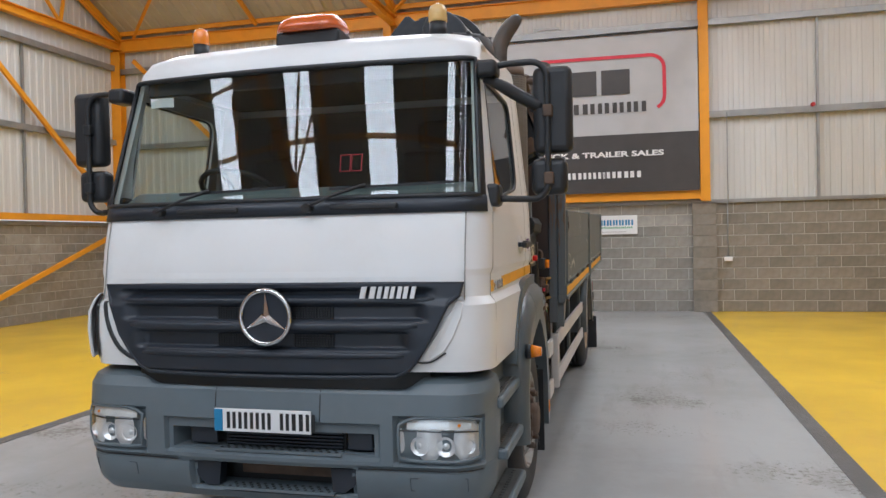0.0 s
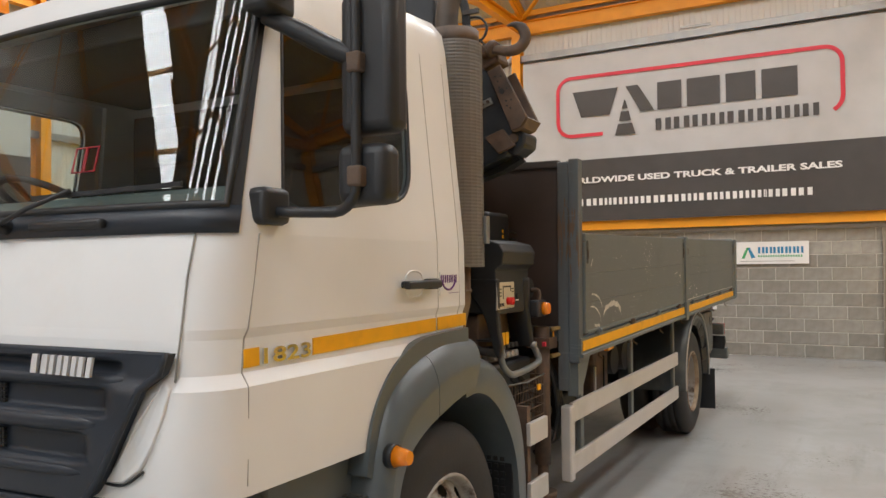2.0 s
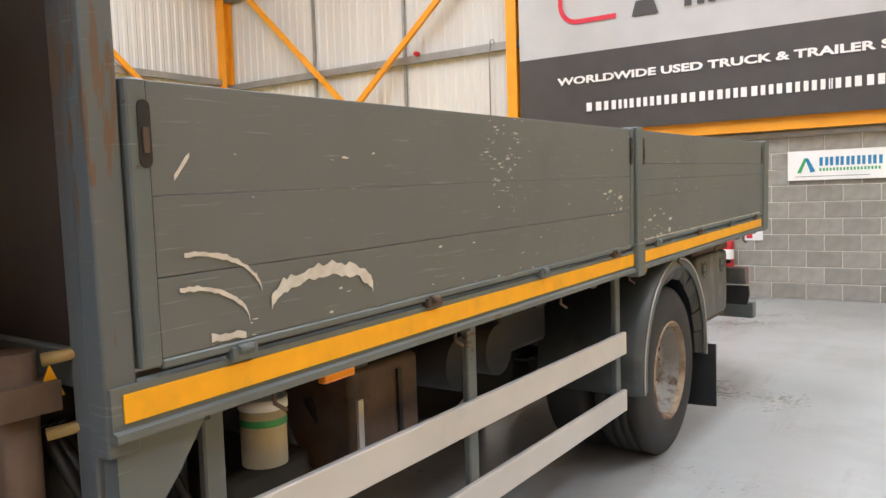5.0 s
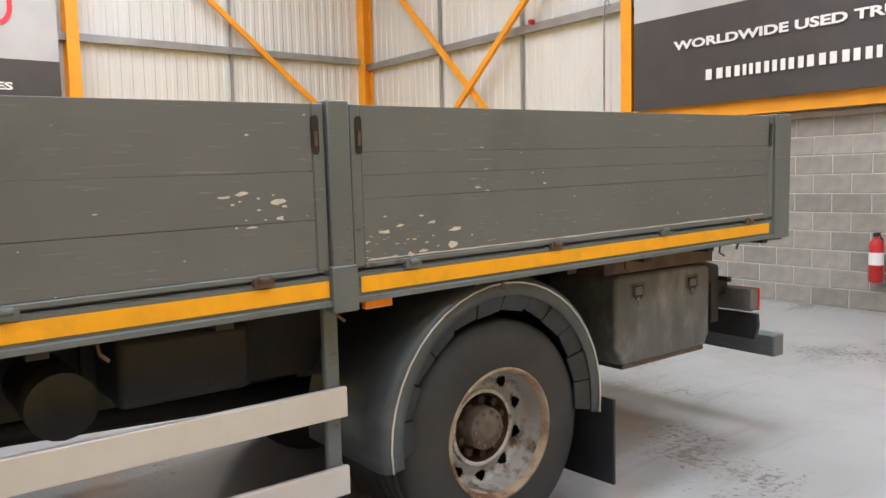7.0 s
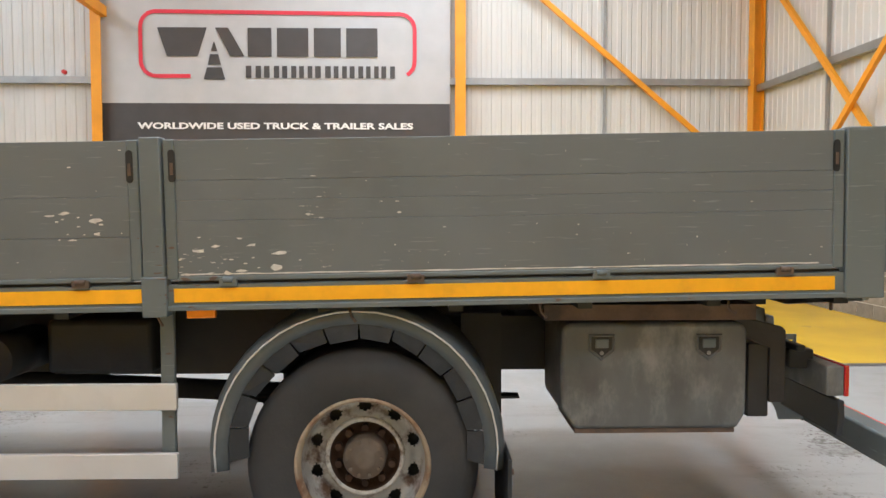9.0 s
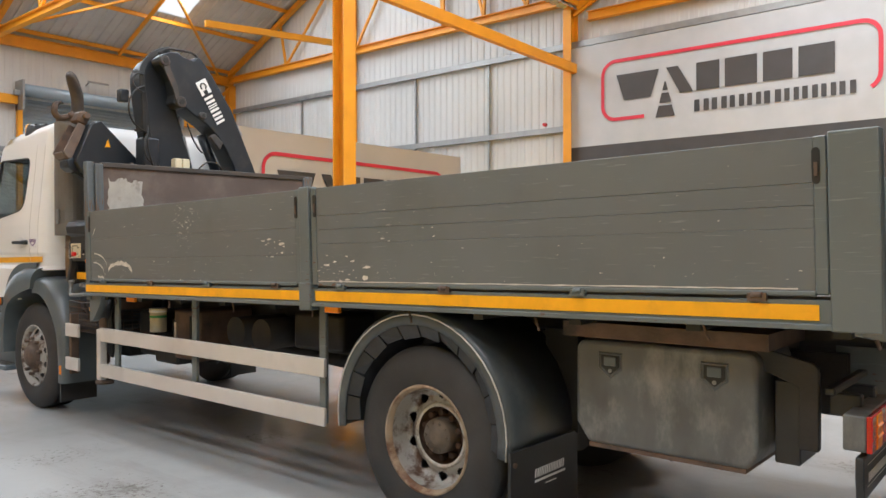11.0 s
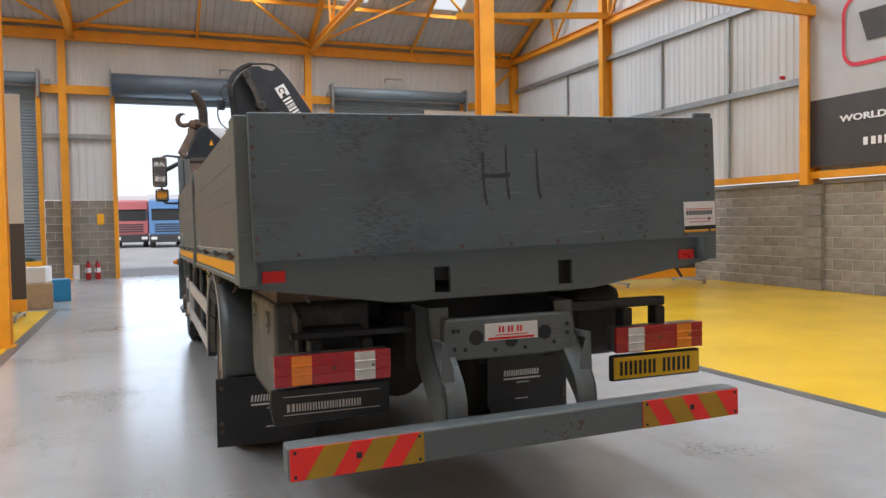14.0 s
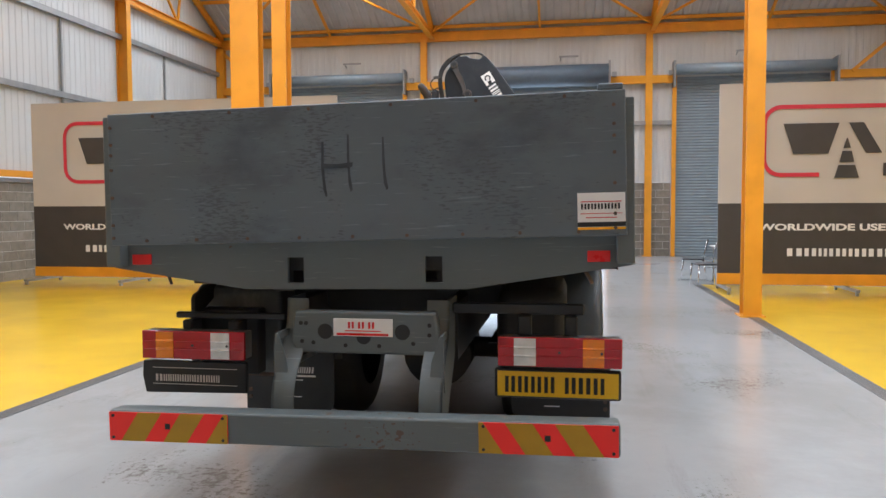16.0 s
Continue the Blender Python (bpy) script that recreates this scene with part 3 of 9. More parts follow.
MUDG = mat("scuffed mudguard plastic", (0.066, 0.077, 0.081), 0.40, var=0.12, scale=4, bump=0.001, bump_scale=150, stain=(0.17, 0.18, 0.175), stain_amt=0.5, stain_scale=3)
SILVERM = mat("bright silver plastic", (0.80, 0.80, 0.80), 0.35, 0.3, var=0.05, scale=6, bump=0)
CHROME = mat("chrome", (0.75, 0.75, 0.76), 0.12, 1.0, var=0.05, scale=5, bump=0, rvar=0.05)
ALUBAR = mat("scuffed grey steel bar", (0.23, 0.24, 0.235), 0.4, 0.4, var=0.15, scale=6, bump=0.002, stain=(0.1, 0.09, 0.08), stain_amt=0.5, stain_scale=5)
ALU = mat("pale aluminium rail", (0.62, 0.60, 0.57), 0.45, 0.25, var=0.06, scale=3, bump=0.001, stain=(0.42, 0.4, 0.37), stain_amt=0.4, stain_scale=2)
RUBBER = mat("tyre rubber", (0.032, 0.031, 0.030), 0.7, var=0.25, scale=5, bump=0.003, bump_scale=70, stain=(0.06, 0.055, 0.05), stain_amt=0.5)
STEELR = mat("rusty white wheel steel", (0.40, 0.39, 0.36), 0.5, 0.1, var=0.2, scale=9, bump=0.004, bump_scale=60, stain=(0.085, 0.042, 0.022), stain_amt=1.0, stain_scale=9, stain_lo=0.44)
RUSTDISC = mat("flaking rusty wheel centre", (0.060, 0.028, 0.014), 0.8, 0.1, var=0.35, scale=11, bump=0.006, bump_scale=80, stain=(0.50, 0.47, 0.41), stain_amt=1.0, stain_scale=9, stain_lo=0.60)
CHIPRING = mat("flaking white wheel paint", (0.56, 0.53, 0.47), 0.55, 0.1, var=0.15, scale=9, bump=0.004, bump_scale=70, stain=(0.08, 0.038, 0.018), stain_amt=1.0, stain_scale=12, stain_lo=0.46)
HUBCAP = mat("grey-brown hub cap", (0.15, 0.115, 0.085), 0.65, 0.2, var=0.2, scale=12, bump=0.004, bump_scale=70, stain=(0.17, 0.165, 0.155), stain_amt=0.7, stain_scale=6)
FRINGE = mat("black spray fringe", (0.022, 0.024, 0.027), 0.5, var=0.25, scale=8, bump=0.002, bump_scale=120, stain=(0.06, 0.062, 0.065), stain_amt=0.5, stain_scale=5)
RUSTRIM = mat("rust-eaten rim edge", (0.36, 0.28, 0.19), 0.6, 0.1, var=0.2, scale=9, bump=0.005, bump_scale=70, stain=(0.15, 0.065, 0.03), stain_amt=1.0, stain_scale=7, stain_lo=0.42)
RUSTHUB = mat("rusty hub", (0.12, 0.085, 0.065), 0.75, 0.2, var=0.3, scale=12, bump=0.006, bump_scale=70, stain=(0.09, 0.04, 0.02), stain_amt=0.8, stain_scale=9)
RUSTY = mat("rusty brown steel", (0.13, 0.085, 0.06), 0.75, 0.15, var=0.3, scale=8, bump=0.005, bump_scale=60, stain=(0.045, 0.04, 0.04), stain_amt=0.8, stain_scale=5)
BRASSY = mat("dull yellow painted pipe", (0.36, 0.25, 0.09), 0.55, var=0.2, scale=9, bump=0.002, stain=(0.1, 0.07, 0.05), stain_amt=0.6, stain_scale=8)
CRANEW = mat("worn crane steel", (0.060, 0.056, 0.053), 0.5, 0.2, var=0.25, scale=9, bump=0.002, stain=(0.10, 0.065, 0.045), stain_amt=0.6, stain_scale=7)
BROWNST = mat("brown scuffed steel", (0.16, 0.115, 0.09), 0.65, 0.1, var=0.2, scale=7, bump=0.002, stain=(0.05, 0.05, 0.055), stain_amt=0.7, stain_scale=5)
EXTIP = mat("sooty exhaust steel", (0.085, 0.068, 0.056), 0.55, 0.3, var=0.25, scale=6, bump=0.002, stain=(0.03, 0.03, 0.03), stain_amt=0.7, stain_scale=4)
DUCTG = mat("grey moulded duct plastic", (0.24, 0.24, 0.238), 0.55, var=0.06, scale=3, bump=0.001)
CRANE = mat("dark slate crane paint", (0.015, 0.020, 0.026), 0.45, var=0.2, scale=4, bump=0.001, stain=(0.055, 0.045, 0.04), stain_amt=0.4, stain_scale=4)
TAPE = mat("amber reflective tape", (0.90, 0.42, 0.004), 0.5, var=0.06, scale=14, bump=0.001, bump_scale=300, stain=(0.5, 0.25, 0.03), stain_amt=0.3, stain_scale=8)
REDREF = mat("red reflector", (0.75, 0.012, 0.012), 0.3, var=0.06, scale=12, bump=0.001, bump_scale=250)
AMBER = mat("amber lens", (0.9, 0.25, 0.01), 0.2, var=0.08, scale=20, bump=0.001, bump_scale=200, coat=0.6)
REDL = mat("red lamp lens", (0.44, 0.006, 0.014), 0.2, var=0.1, scale=20, bump=0.001, bump_scale=200, coat=0.6)
CLEARL = mat("clear ribbed lens", (0.72, 0.72, 0.70), 0.15, 0.1, var=0.12, scale=20, bump=0.002, bump_scale=140, coat=0.8)
PLATEW = mat("white number plate", (0.80, 0.80, 0.79), 0.4, var=0.03, scale=6, bump=0)
PLATEY = mat("yellow number plate", (0.82, 0.50, 0.01), 0.4, var=0.04, scale=6, bump=0)
INKB = mat("black ink and recess shade", (0.015, 0.015, 0.015), 0.5, var=0.1, scale=8, bump=0)
HAZRED = mat("fluorescent red marker board", (1.0, 0.030, 0.022), 0.5, var=0.04, scale=12, bump=0)
HAZYEL = mat("ochre reflective marker board", (0.44, 0.25, 0.006), 0.5, var=0.06, scale=12, bump=0)
CREAMP = mat("cream plastic", (0.62, 0.55, 0.38), 0.5, var=0.08, scale=8, bump=0.001)
SHIELD = mat("ribbed heat shield", (0.165, 0.155, 0.14), 0.55, 0.3, var=0.15, scale=3, bump=0.001, stain=(0.1, 0.07, 0.05), stain_amt=0.5)
EXHAUST = mat("brown exhaust steel", (0.24, 0.18, 0.13), 0.5, 0.6, var=0.2, scale=6, bump=0.003, stain=(0.1, 0.06, 0.04), stain_amt=0.7, stain_scale=5)
DECKW = mat("worn deck boards", (0.10, 0.08, 0.06), 0.8, var=0.3, scale=5, bump=0.006, stretch=(6, 1, 1))
BRUSH = mat("dark brushed paint", (0.042, 0.052, 0.06), 0.6, var=0.3, scale=30, bump=0.001)
# rail colour darkened to hold its shade; the brown wear is its own
HBRAIL = mat("worn headboard rail with shade", (0.052, 0.045, 0.04), 0.55, var=0.25, scale=6, bump=0.002, stain=(0.11, 0.075, 0.055), stain_amt=0.7, stain_scale=5, stretch=(0.4, 1, 1))
SCUFF = mat("pale scuffed board", (0.40, 0.38, 0.335), 0.8, var=0.12, scale=14, bump=0.003, stain=(0.16, 0.13, 0.105), stain_amt=0.9, stain_scale=7, stain_lo=0.5)
HBROWN = mat("dark brown phenolic board", (0.060, 0.043, 0.036), 0.5, var=0.2, scale=3, bump=0.001)
HBREAR = mat("scuffed brown headboard board", (0.115, 0.085, 0.07), 0.7, var=0.2, scale=3, bump=0.003, stain=(0.19, 0.155, 0.13), stain_amt=0.5, stain_scale=3)
PURPLE = mat("purple sticker ink", (0.12, 0.03, 0.2), 0.5, var=0.05, scale=8, bump=0)
TRIM = mat("dark cab trim", (0.03, 0.032, 0.033), 0.7, var=0.2, scale=6, bump=0.002)
DASH = mat("grey green dashboard", (0.13, 0.15, 0.147), 0.6, var=0.1, scale=6, bump=0.002)
HEADLIN = mat("grey cab lining", (0.065, 0.072, 0.073), 0.8, var=0.1, scale=6, bump=0.002)
CHIP = mat("bare pale primer", (0.60, 0.58, 0.53), 0.7, var=0.15, scale=30, bump=0.002)
HAMMER = mat("grey hammered plastic box", (0.105, 0.108, 0.104), 0.5, var=0.25, scale=5, bump=0.002, bump_scale=90, stain=(0.27, 0.265, 0.245), stain_amt=0.8, stain_scale=4.5, stretch=(1, 1, 0.55), stain_lo=0.46)
HOSE = mat("black rubber hose", (0.02, 0.02, 0.02), 0.5, var=0.2, scale=10, bump=0.001)


def chipped(name, base, chip, amount, stretch=(1, 1, 1), dark=(0.09, 0.10, 0.095), darkamt=0.4, chipmap=(1.0, 0.5, 1.4)):
    """Painted boards with fine scratches and small chips down to the primer."""
    m = mat(name, base, 0.5, var=0.07, scale=2.0, bump=0.0015, bump_scale=30, stain=dark, stain_amt=darkamt, stain_scale=1.6, stretch=stretch)
    t = m.node_tree
    n, l = t.nodes, t.links
    b = n["Principled BSDF"]
    src = b.inputs["Base Color"].links[0].from_socket
    tc = n.new("ShaderNodeTexCoord")
    mp = n.new("ShaderNodeMapping")
    mp.inputs["Scale"].default_value = chipmap
    l.new(tc.outputs["Object"], mp.inputs[0])
    v = n.new("ShaderNodeTexNoise")
    v.inputs["Scale"].default_value = 34
    v.inputs["Detail"].default_value = 3
    l.new(mp.outputs[0], v.inputs["Vector"])
    big = n.new("ShaderNodeTexNoise")
    big.inputs["Scale"].default_value = 2.2
    l.new(tc.outputs["Object"], big.inputs["Vector"])
    mul = n.new("ShaderNodeMath")
    mul.operation = 'MULTIPLY'
    l.new(v.outputs["Fac"], mul.inputs[0])
    l.new(big.outputs["Fac"], mul.inputs[1])
    r = n.new("ShaderNodeValToRGB")
    r.color_ramp.elements[0].position, r.color_ramp.elements[1].position = amount, amount + 0.012
    l.new(mul.outputs[0], r.inputs[0])
    mx = n.new("ShaderNodeMixRGB")
    mx.inputs[2].default_value = (*chip, 1)
    l.new(r.outputs[0], mx.inputs[0])
    l.new(src, mx.inputs[1])
    ms = n.new("ShaderNodeMapping")
    ms.inputs["Scale"].default_value = (0.6, 0.6, 11.0)
    ms.inputs["Rotation"].default_value = (radians(3), radians(2), 0)
    l.new(tc.outputs["Object"], ms.inputs[0])
    sc = n.new("ShaderNodeTexNoise")
    sc.inputs["Scale"].default_value = 9
    sc.inputs["Detail"].default_value = 5
    sc.inputs["Roughness"].default_value = 0.6
    l.new(ms.outputs[0], sc.inputs["Vector"])
    rs = n.new("ShaderNodeValToRGB")
    rs.color_ramp.elements[0].position, rs.color_ramp.elements[1].position = 0.62, 0.70
    rs.color_ramp.elements[1].color = (0.6, 0.6, 0.6, 1)
    l.new(sc.outputs["Fac"], rs.inputs[0])
    m2 = n.new("ShaderNodeMixRGB")
    m2.inputs[2].default_value = (*[min(1, c * 1.7 + 0.01) for c in base], 1)
    l.new(rs.outputs[0], m2.inputs[0])
    l.new(mx.outputs[0], m2.inputs[1])
    l.new(m2.outputs[0], b.inputs["Base Color"])
    return m


BODYG = chipped("chipped grey body paint", (0.129, 0.143, 0.146), (0.50, 0.49, 0.46), 0.447, chipmap=(1.6, 0.6, 3.0))
POSTG = chipped("worn grey steel post", (0.122, 0.142, 0.143), (0.11, 0.07, 0.05), 0.415)
POSTS = chipped("rust-streaked grey corner post", (0.105, 0.122, 0.13), (0.13, 0.085, 0.055), 0.325, (2.5, 2.5, 0.25), (0.075, 0.06, 0.05), 0.8, (2.0, 2.0, 0.25))
TAILG = chipped("weathered dark grey tailboard", (0.112, 0.139, 0.158), (0.074, 0.090, 0.104), 0.322, (1.0, 1, 2.0), (0.060, 0.074, 0.092), 0.85, (0.75, 1.0, 3.4))


def glass_material(name, tint):
    m = bpy.data.materials.new(name)
    m.use_nodes = True
    t = m.node_tree
    t.nodes.clear()
    o = t.nodes.new("ShaderNodeOutputMaterial")
    a = t.nodes.new("ShaderNodeBsdfTransparent")
    a.inputs[0].default_value = (*tint, 1)
    g = t.nodes.new("ShaderNodeBsdfGlossy")
    g.inputs["Roughness"].default_value = 0.01
    lw = t.nodes.new("ShaderNodeLayerWeight")
    lw.inputs["Blend"].default_value = 0.5
    pw = t.nodes.new("ShaderNodeMath")
    pw.operation = 'POWER'
    pw.inputs[1].default_value = 4.5
    t.links.new(lw.outputs["Facing"], pw.inputs[0])
    fr = t.nodes.new("ShaderNodeMapRange")
    fr.inputs[3].default_value, fr.inputs[4].default_value = 0.072, 0.95
    t.links.new(pw.outputs[0], fr.inputs[0])
    mx = t.nodes.new("ShaderNodeMixShader")
    t.links.new(fr.outputs[0], mx.inputs[0])
    t.links.new(a.outputs[0], mx.inputs[1])
    t.links.new(g.outputs[0], mx.inputs[2])
    t.links.new(mx.outputs[0], o.inputs[0])
    return m


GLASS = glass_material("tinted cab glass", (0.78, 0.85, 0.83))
# near door pane only: its dim look is put into a darker tint
DIMSIDEG = glass_material("tinted door glass", (0.36, 0.40, 0.395))
CLEARG = glass_material("clear lamp lens", (0.93, 0.94, 0.93))
LAMPIN = mat("bright lamp reflector", (0.88, 0.88, 0.89), 0.32, 0.45, var=0.12, scale=24, bump=0.006, bump_scale=45)
SEAM = mat("dusty door seam", (0.33, 0.32, 0.30), 0.8, var=0.15, scale=8, bump=0)
MIRROR = mat("mirror glass", (0.8, 0.8, 0.8), 0.03, 1.0, var=0.0, bump=0, rvar=0.01)

# ---- truck ----
TRUCK = thing("truck", "white and grey crane lorry with a dropside flatbed", "truck", (0.06, 0, 0))
CX = 0.045


def smooth_line(pts, n=4):
    """A smooth line through the points."""
    out = []
    q = [pts[0]] + list(pts) + [pts[-1]]
    for a, b, c, d in zip(q, q[1:], q[2:], q[3:]):
        for i in range(n):
            t = i / n
            out.append(tuple(0.5 * (2 * b[k] + (c[k] - a[k]) * t + (2 * a[k] - 5 * b[k] + 4 * c[k] - d[k]) * t * t + (3 * b[k] - a[k] - 3 * c[k] + d[k]) * t ** 3) for k in (0, 1)))
    out.append(tuple(pts[-1]))
    return out


def bend3(pts, n=3):
    """A smooth line through points in space."""
    xy = smooth_line([(p[0], p[1]) for p in pts], n)
    zz = smooth_line([(p[2], p[2]) for p in pts], n)
    return [(a, b, c) for (a, b), (c, _) in zip(xy, zz)]


def strips(bm, secs, sharp, angle=20):
    """A skin over the sections, smooth along them and creased at the given section points."""
    n = len(secs[0])
    at = [i for i in range(n) if i in sharp]
    for a, b in zip(at, at[1:] + [at[0] + n]):
        loft(bm, [[sec[i % n] for i in range(a, b + 1)] for sec in secs], caps=False, closed=False)
    for sec in (secs[0], secs[-1]):
        bm.faces.new([bm.verts.new(q) for q in sec])
    bmesh.ops.remove_doubles(bm, verts=bm.verts, dist=0.0002)
    bm.normal_update()
    for ed in bm.edges:
        if len(ed.link_faces) == 2 and ed.calc_face_angle(0) > radians(angle):
            ed.smooth = False


def lathe(bm, prof, yc, zc, n=40, skip=None):
    """Turns a profile of (radius, x) about an axle along x."""
    rings = []
    for r, x in prof:
        rings.append([bm.verts.new((x, yc + r * math.cos(2 * math.pi * i / n), zc + r * math.sin(2 * math.pi * i / n))) for i in range(n)])
    for k in range(len(rings) - 1):
        for i in range(n):
            if skip and skip(k, i):
                continue
            f = bm.faces.new((rings[k][i], rings[k][(i + 1) % n], rings[k + 1][(i + 1) % n], rings[k + 1][i]))
            f.smooth = True


def wheel(name, yc, zc, xo, s, rear, label):
    """A wheel; xo is the outer face of the tyre, s its side."""
    e = bmesh.new()
    R = 0.505
    w = 0.29
    prof = [(0.292, xo), (0.30, xo + 0.004), (0.36, xo + 0.016), (0.42, xo + 0.014), (0.47, xo - 0.004), (0.495, xo - 0.022), (R, xo - 0.04)]
    prof += [(R, xo - 0.085), (R - 0.014, xo - 0.088), (R - 0.014, xo - 0.098), (R, xo - 0.101), (R, xo - 0.14), (R - 0.014, xo - 0.143), (R - 0.014, xo - 0.153), (R, xo - 0.156)]
    prof += [(R, xo - 0.2), (R - 0.014, xo - 0.203), (R - 0.014, xo - 0.213), (R, xo - 0.216), (R, xo - w + 0.03), (0.47, xo - w), (0.36, xo - w - 0.01), (0.292, xo - w)]
    lathe(e, [(r, s * x) for r, x in prof], yc, zc, 56)
    t = part(name, e, RUBBER, TRUCK, label)
    e = bmesh.new()
    n = 160
    if rear:
        dx = xo - 0.15
        prof = [(0.270, xo - 0.028), (0.266, dx + 0.045), (0.260, dx + 0.022)]
        face = [(0.254 - 0.0065 * i, dx + 0.010 - 0.010 * math.sin(math.pi * i / 8)) for i in range(9)] + [(0.19, dx + 0.012), (0.172, dx + 0.016)]
        lip = [(0.180, dx + 0.012), (0.178, dx + 0.026), (0.168, dx + 0.030), (0.158, dx + 0.024)]
        dish = [(0.158, dx + 0.024), (0.150, dx - 0.022), (0.098, dx - 0.03)]
        hub = [(0.099, dx - 0.03), (0.096, dx + 0.050), (0.088, dx + 0.060), (0.056, dx + 0.062), (0.052, dx + 0.070), (0.030, dx + 0.072), (0.001, dx + 0.073)]
        nr, nx0 = 0.126, dx - 0.03
    else:
        dx = xo - 0.01
        prof = [(0.270, xo - 0.028), (0.264, xo - 0.05), (0.259, xo - 0.046)]
        face = [(0.254 - 0.0065 * i, xo - 0.040 + 0.0045 * i) for i in range(9)] + [(0.19, dx + 0.010), (0.165, dx + 0.018), (0.10, dx + 0.02)]
        lip = dish = None
        hub = [(0.15, dx + 0.016), (0.145, dx + 0.028), (0.105, dx + 0.03), (0.10, dx + 0.055), (0.085, dx + 0.075), (0.05, dx + 0.08), (0.001, dx + 0.08)]
        nr, nx0 = 0.168, dx + 0.008
    k0 = len(prof)

    def is_hole(k, i):
        q = k - k0
        if not 0 <= q < 8:
            return False
        rr = 0.254 - 0.0065 * (q + 0.5)
        w = 0.0235 ** 2 - (rr - 0.228) ** 2
        return w > 0 and abs((i + 0.5) % 16 - 8) * 2 * math.pi / 160 * rr < math.sqrt(w) * 1.35
    lathe(e, [(r, s * x) for r, x in prof + face], yc, zc, n, is_hole)
    rim = part("rim", e, STEELR, t, "rust-flecked white steel rim")
    e = bmesh.new()
    lathe(e, [(r, s * x) for r, x in [(0.30, xo - 0.012), (0.296, xo + 0.006), (0.288, xo + 0.010), (0.281, xo + 0.006), (0.270, xo - 0.028)]], yc, zc, 64)
    part("rim_flange", e, RUSTRIM if rear else STEELR, t, "chipped and rusty rim edge")
    e = bmesh.new()
    lathe(e, [(r, s * x) for r, x in hub], yc, zc, 32)
    part("hub", e, HUBCAP if rear else RUSTHUB, t, "rusty wheel hub")
    if rear:
        e = bmesh.new()
        lathe(e, [(r, s * x) for r, x in lip], yc, zc, 64)
        part("rim_lip", e, CHIPRING, t, "flaking white paint round the wheel centre")
        e = bmesh.new()
        lathe(e, [(r, s * x) for r, x in dish], yc, zc, 48)
        part("wheel_centre", e, RUSTDISC, t, "deep rusty wheel centre")
        for i in range(10):
            e = bmesh.new()
            a = 2 * math.pi * i / 10
            y, z = yc + 0.077 * math.cos(a), zc + 0.077 * math.sin(a)
            rod(e, (s * (dx + 0.058), y, z), (s * (dx + 0.068), y, z), 0.009, 6)
            part("hub_bolt", e, HUBCAP, t)
    for i in range(10):
        e = bmesh.new()
        a = 2 * math.pi * (i + 0.5) / 10
        y, z = yc + nr * math.cos(a), zc + nr * math.sin(a)
        rod(e, (s * nx0, y, z), (s * (nx0 + 0.05), y, z), 0.017, 6)
        part("wheel_nut", e, RUSTDISC if rear else RUSTHUB, t)
    e = bmesh.new()
    lathe(e, [(0.26, s * (dx - 0.06)), (0.001, s * (dx - 0.06))], yc, zc, 24)
    part("brake_drum", e, CHASSIS, t)
    return t


RY, RZ, FY = 6.45, 0.505, 1.42
for s in (1, -1):
    wheel("front_wheel", FY, 0.505, 1.09, s, False, "black tyre on a pale steel rim")
    wheel("rear_wheel", RY, 0.505, 1.115, s, True, "worn black tyre of the twin rear wheels")
    e = bmesh.new()
    lathe(e, [(0.3, s * 0.79), (0.42, s * 0.785), (0.49, s * 0.76), (0.505, s * 0.73), (0.505, s * 0.54), (0.47, s * 0.51), (0.3, s * 0.5)], RY, 0.505, 40)
    part("inner_rear_wheel", e, RUBBER, TRUCK, "inner tyre of the twin rear wheels")

# chassis
e = bmesh.new()
for s in (1, -1):
    quadbox(e, *sorted((s * 0.36, s * 0.43)), 0.5, 8.36, 0.78, 1.06)
for y in (2.0, 3.2, 4.4, 5.6, 7.3):
    quadbox(e, -0.37, 0.37, y - 0.06, y + 0.06, 0.8, 1.02)
part("chassis_frame", e, CHASSIS, TRUCK, "dark steel ladder chassis")
for yc in (FY, RY):
    e = bmesh.new()
    rod(e, (-1.0, yc, 0.5), (1.0, yc, 0.5), 0.075 if yc > 3 else 0.06, 14)
    part("axle", e, CHASSIS, TRUCK, "dark steel axle")
    for s in (1, -1):
        for i in range(5):
            e = bmesh.new()
            z = (0.66 if yc > 3 else 0.64) - 0.012 * i
            beam(e, (s * 0.5, yc - 0.75 + 0.1 * i, z), (s * 0.5, yc + 0.75 - 0.1 * i, z), 0.08, 0.014)
            part("spring_leaf", e, CHASSIS, TRUCK)
e = bmesh.new()
rod(e, (-0.05, RY - 0.28, 0.5), (-0.05, RY + 0.3, 0.5), 0.24, 20)
part("differential", e, CHASSIS, TRUCK)
e = bmesh.new()
rod(e, (0, 2.2, 0.75), (0, RY - 0.25, 0.55), 0.06, 12)
part("propeller_shaft", e, CHASSIS, TRUCK)
e = bmesh.new()
quadbox(e, -0.42, 0.42, 0.35, 1.9, 0.45, 1.15)
bevel(e, 0.08, 2)
part("engine", e, CHASSIS, TRUCK, "engine under the cab")
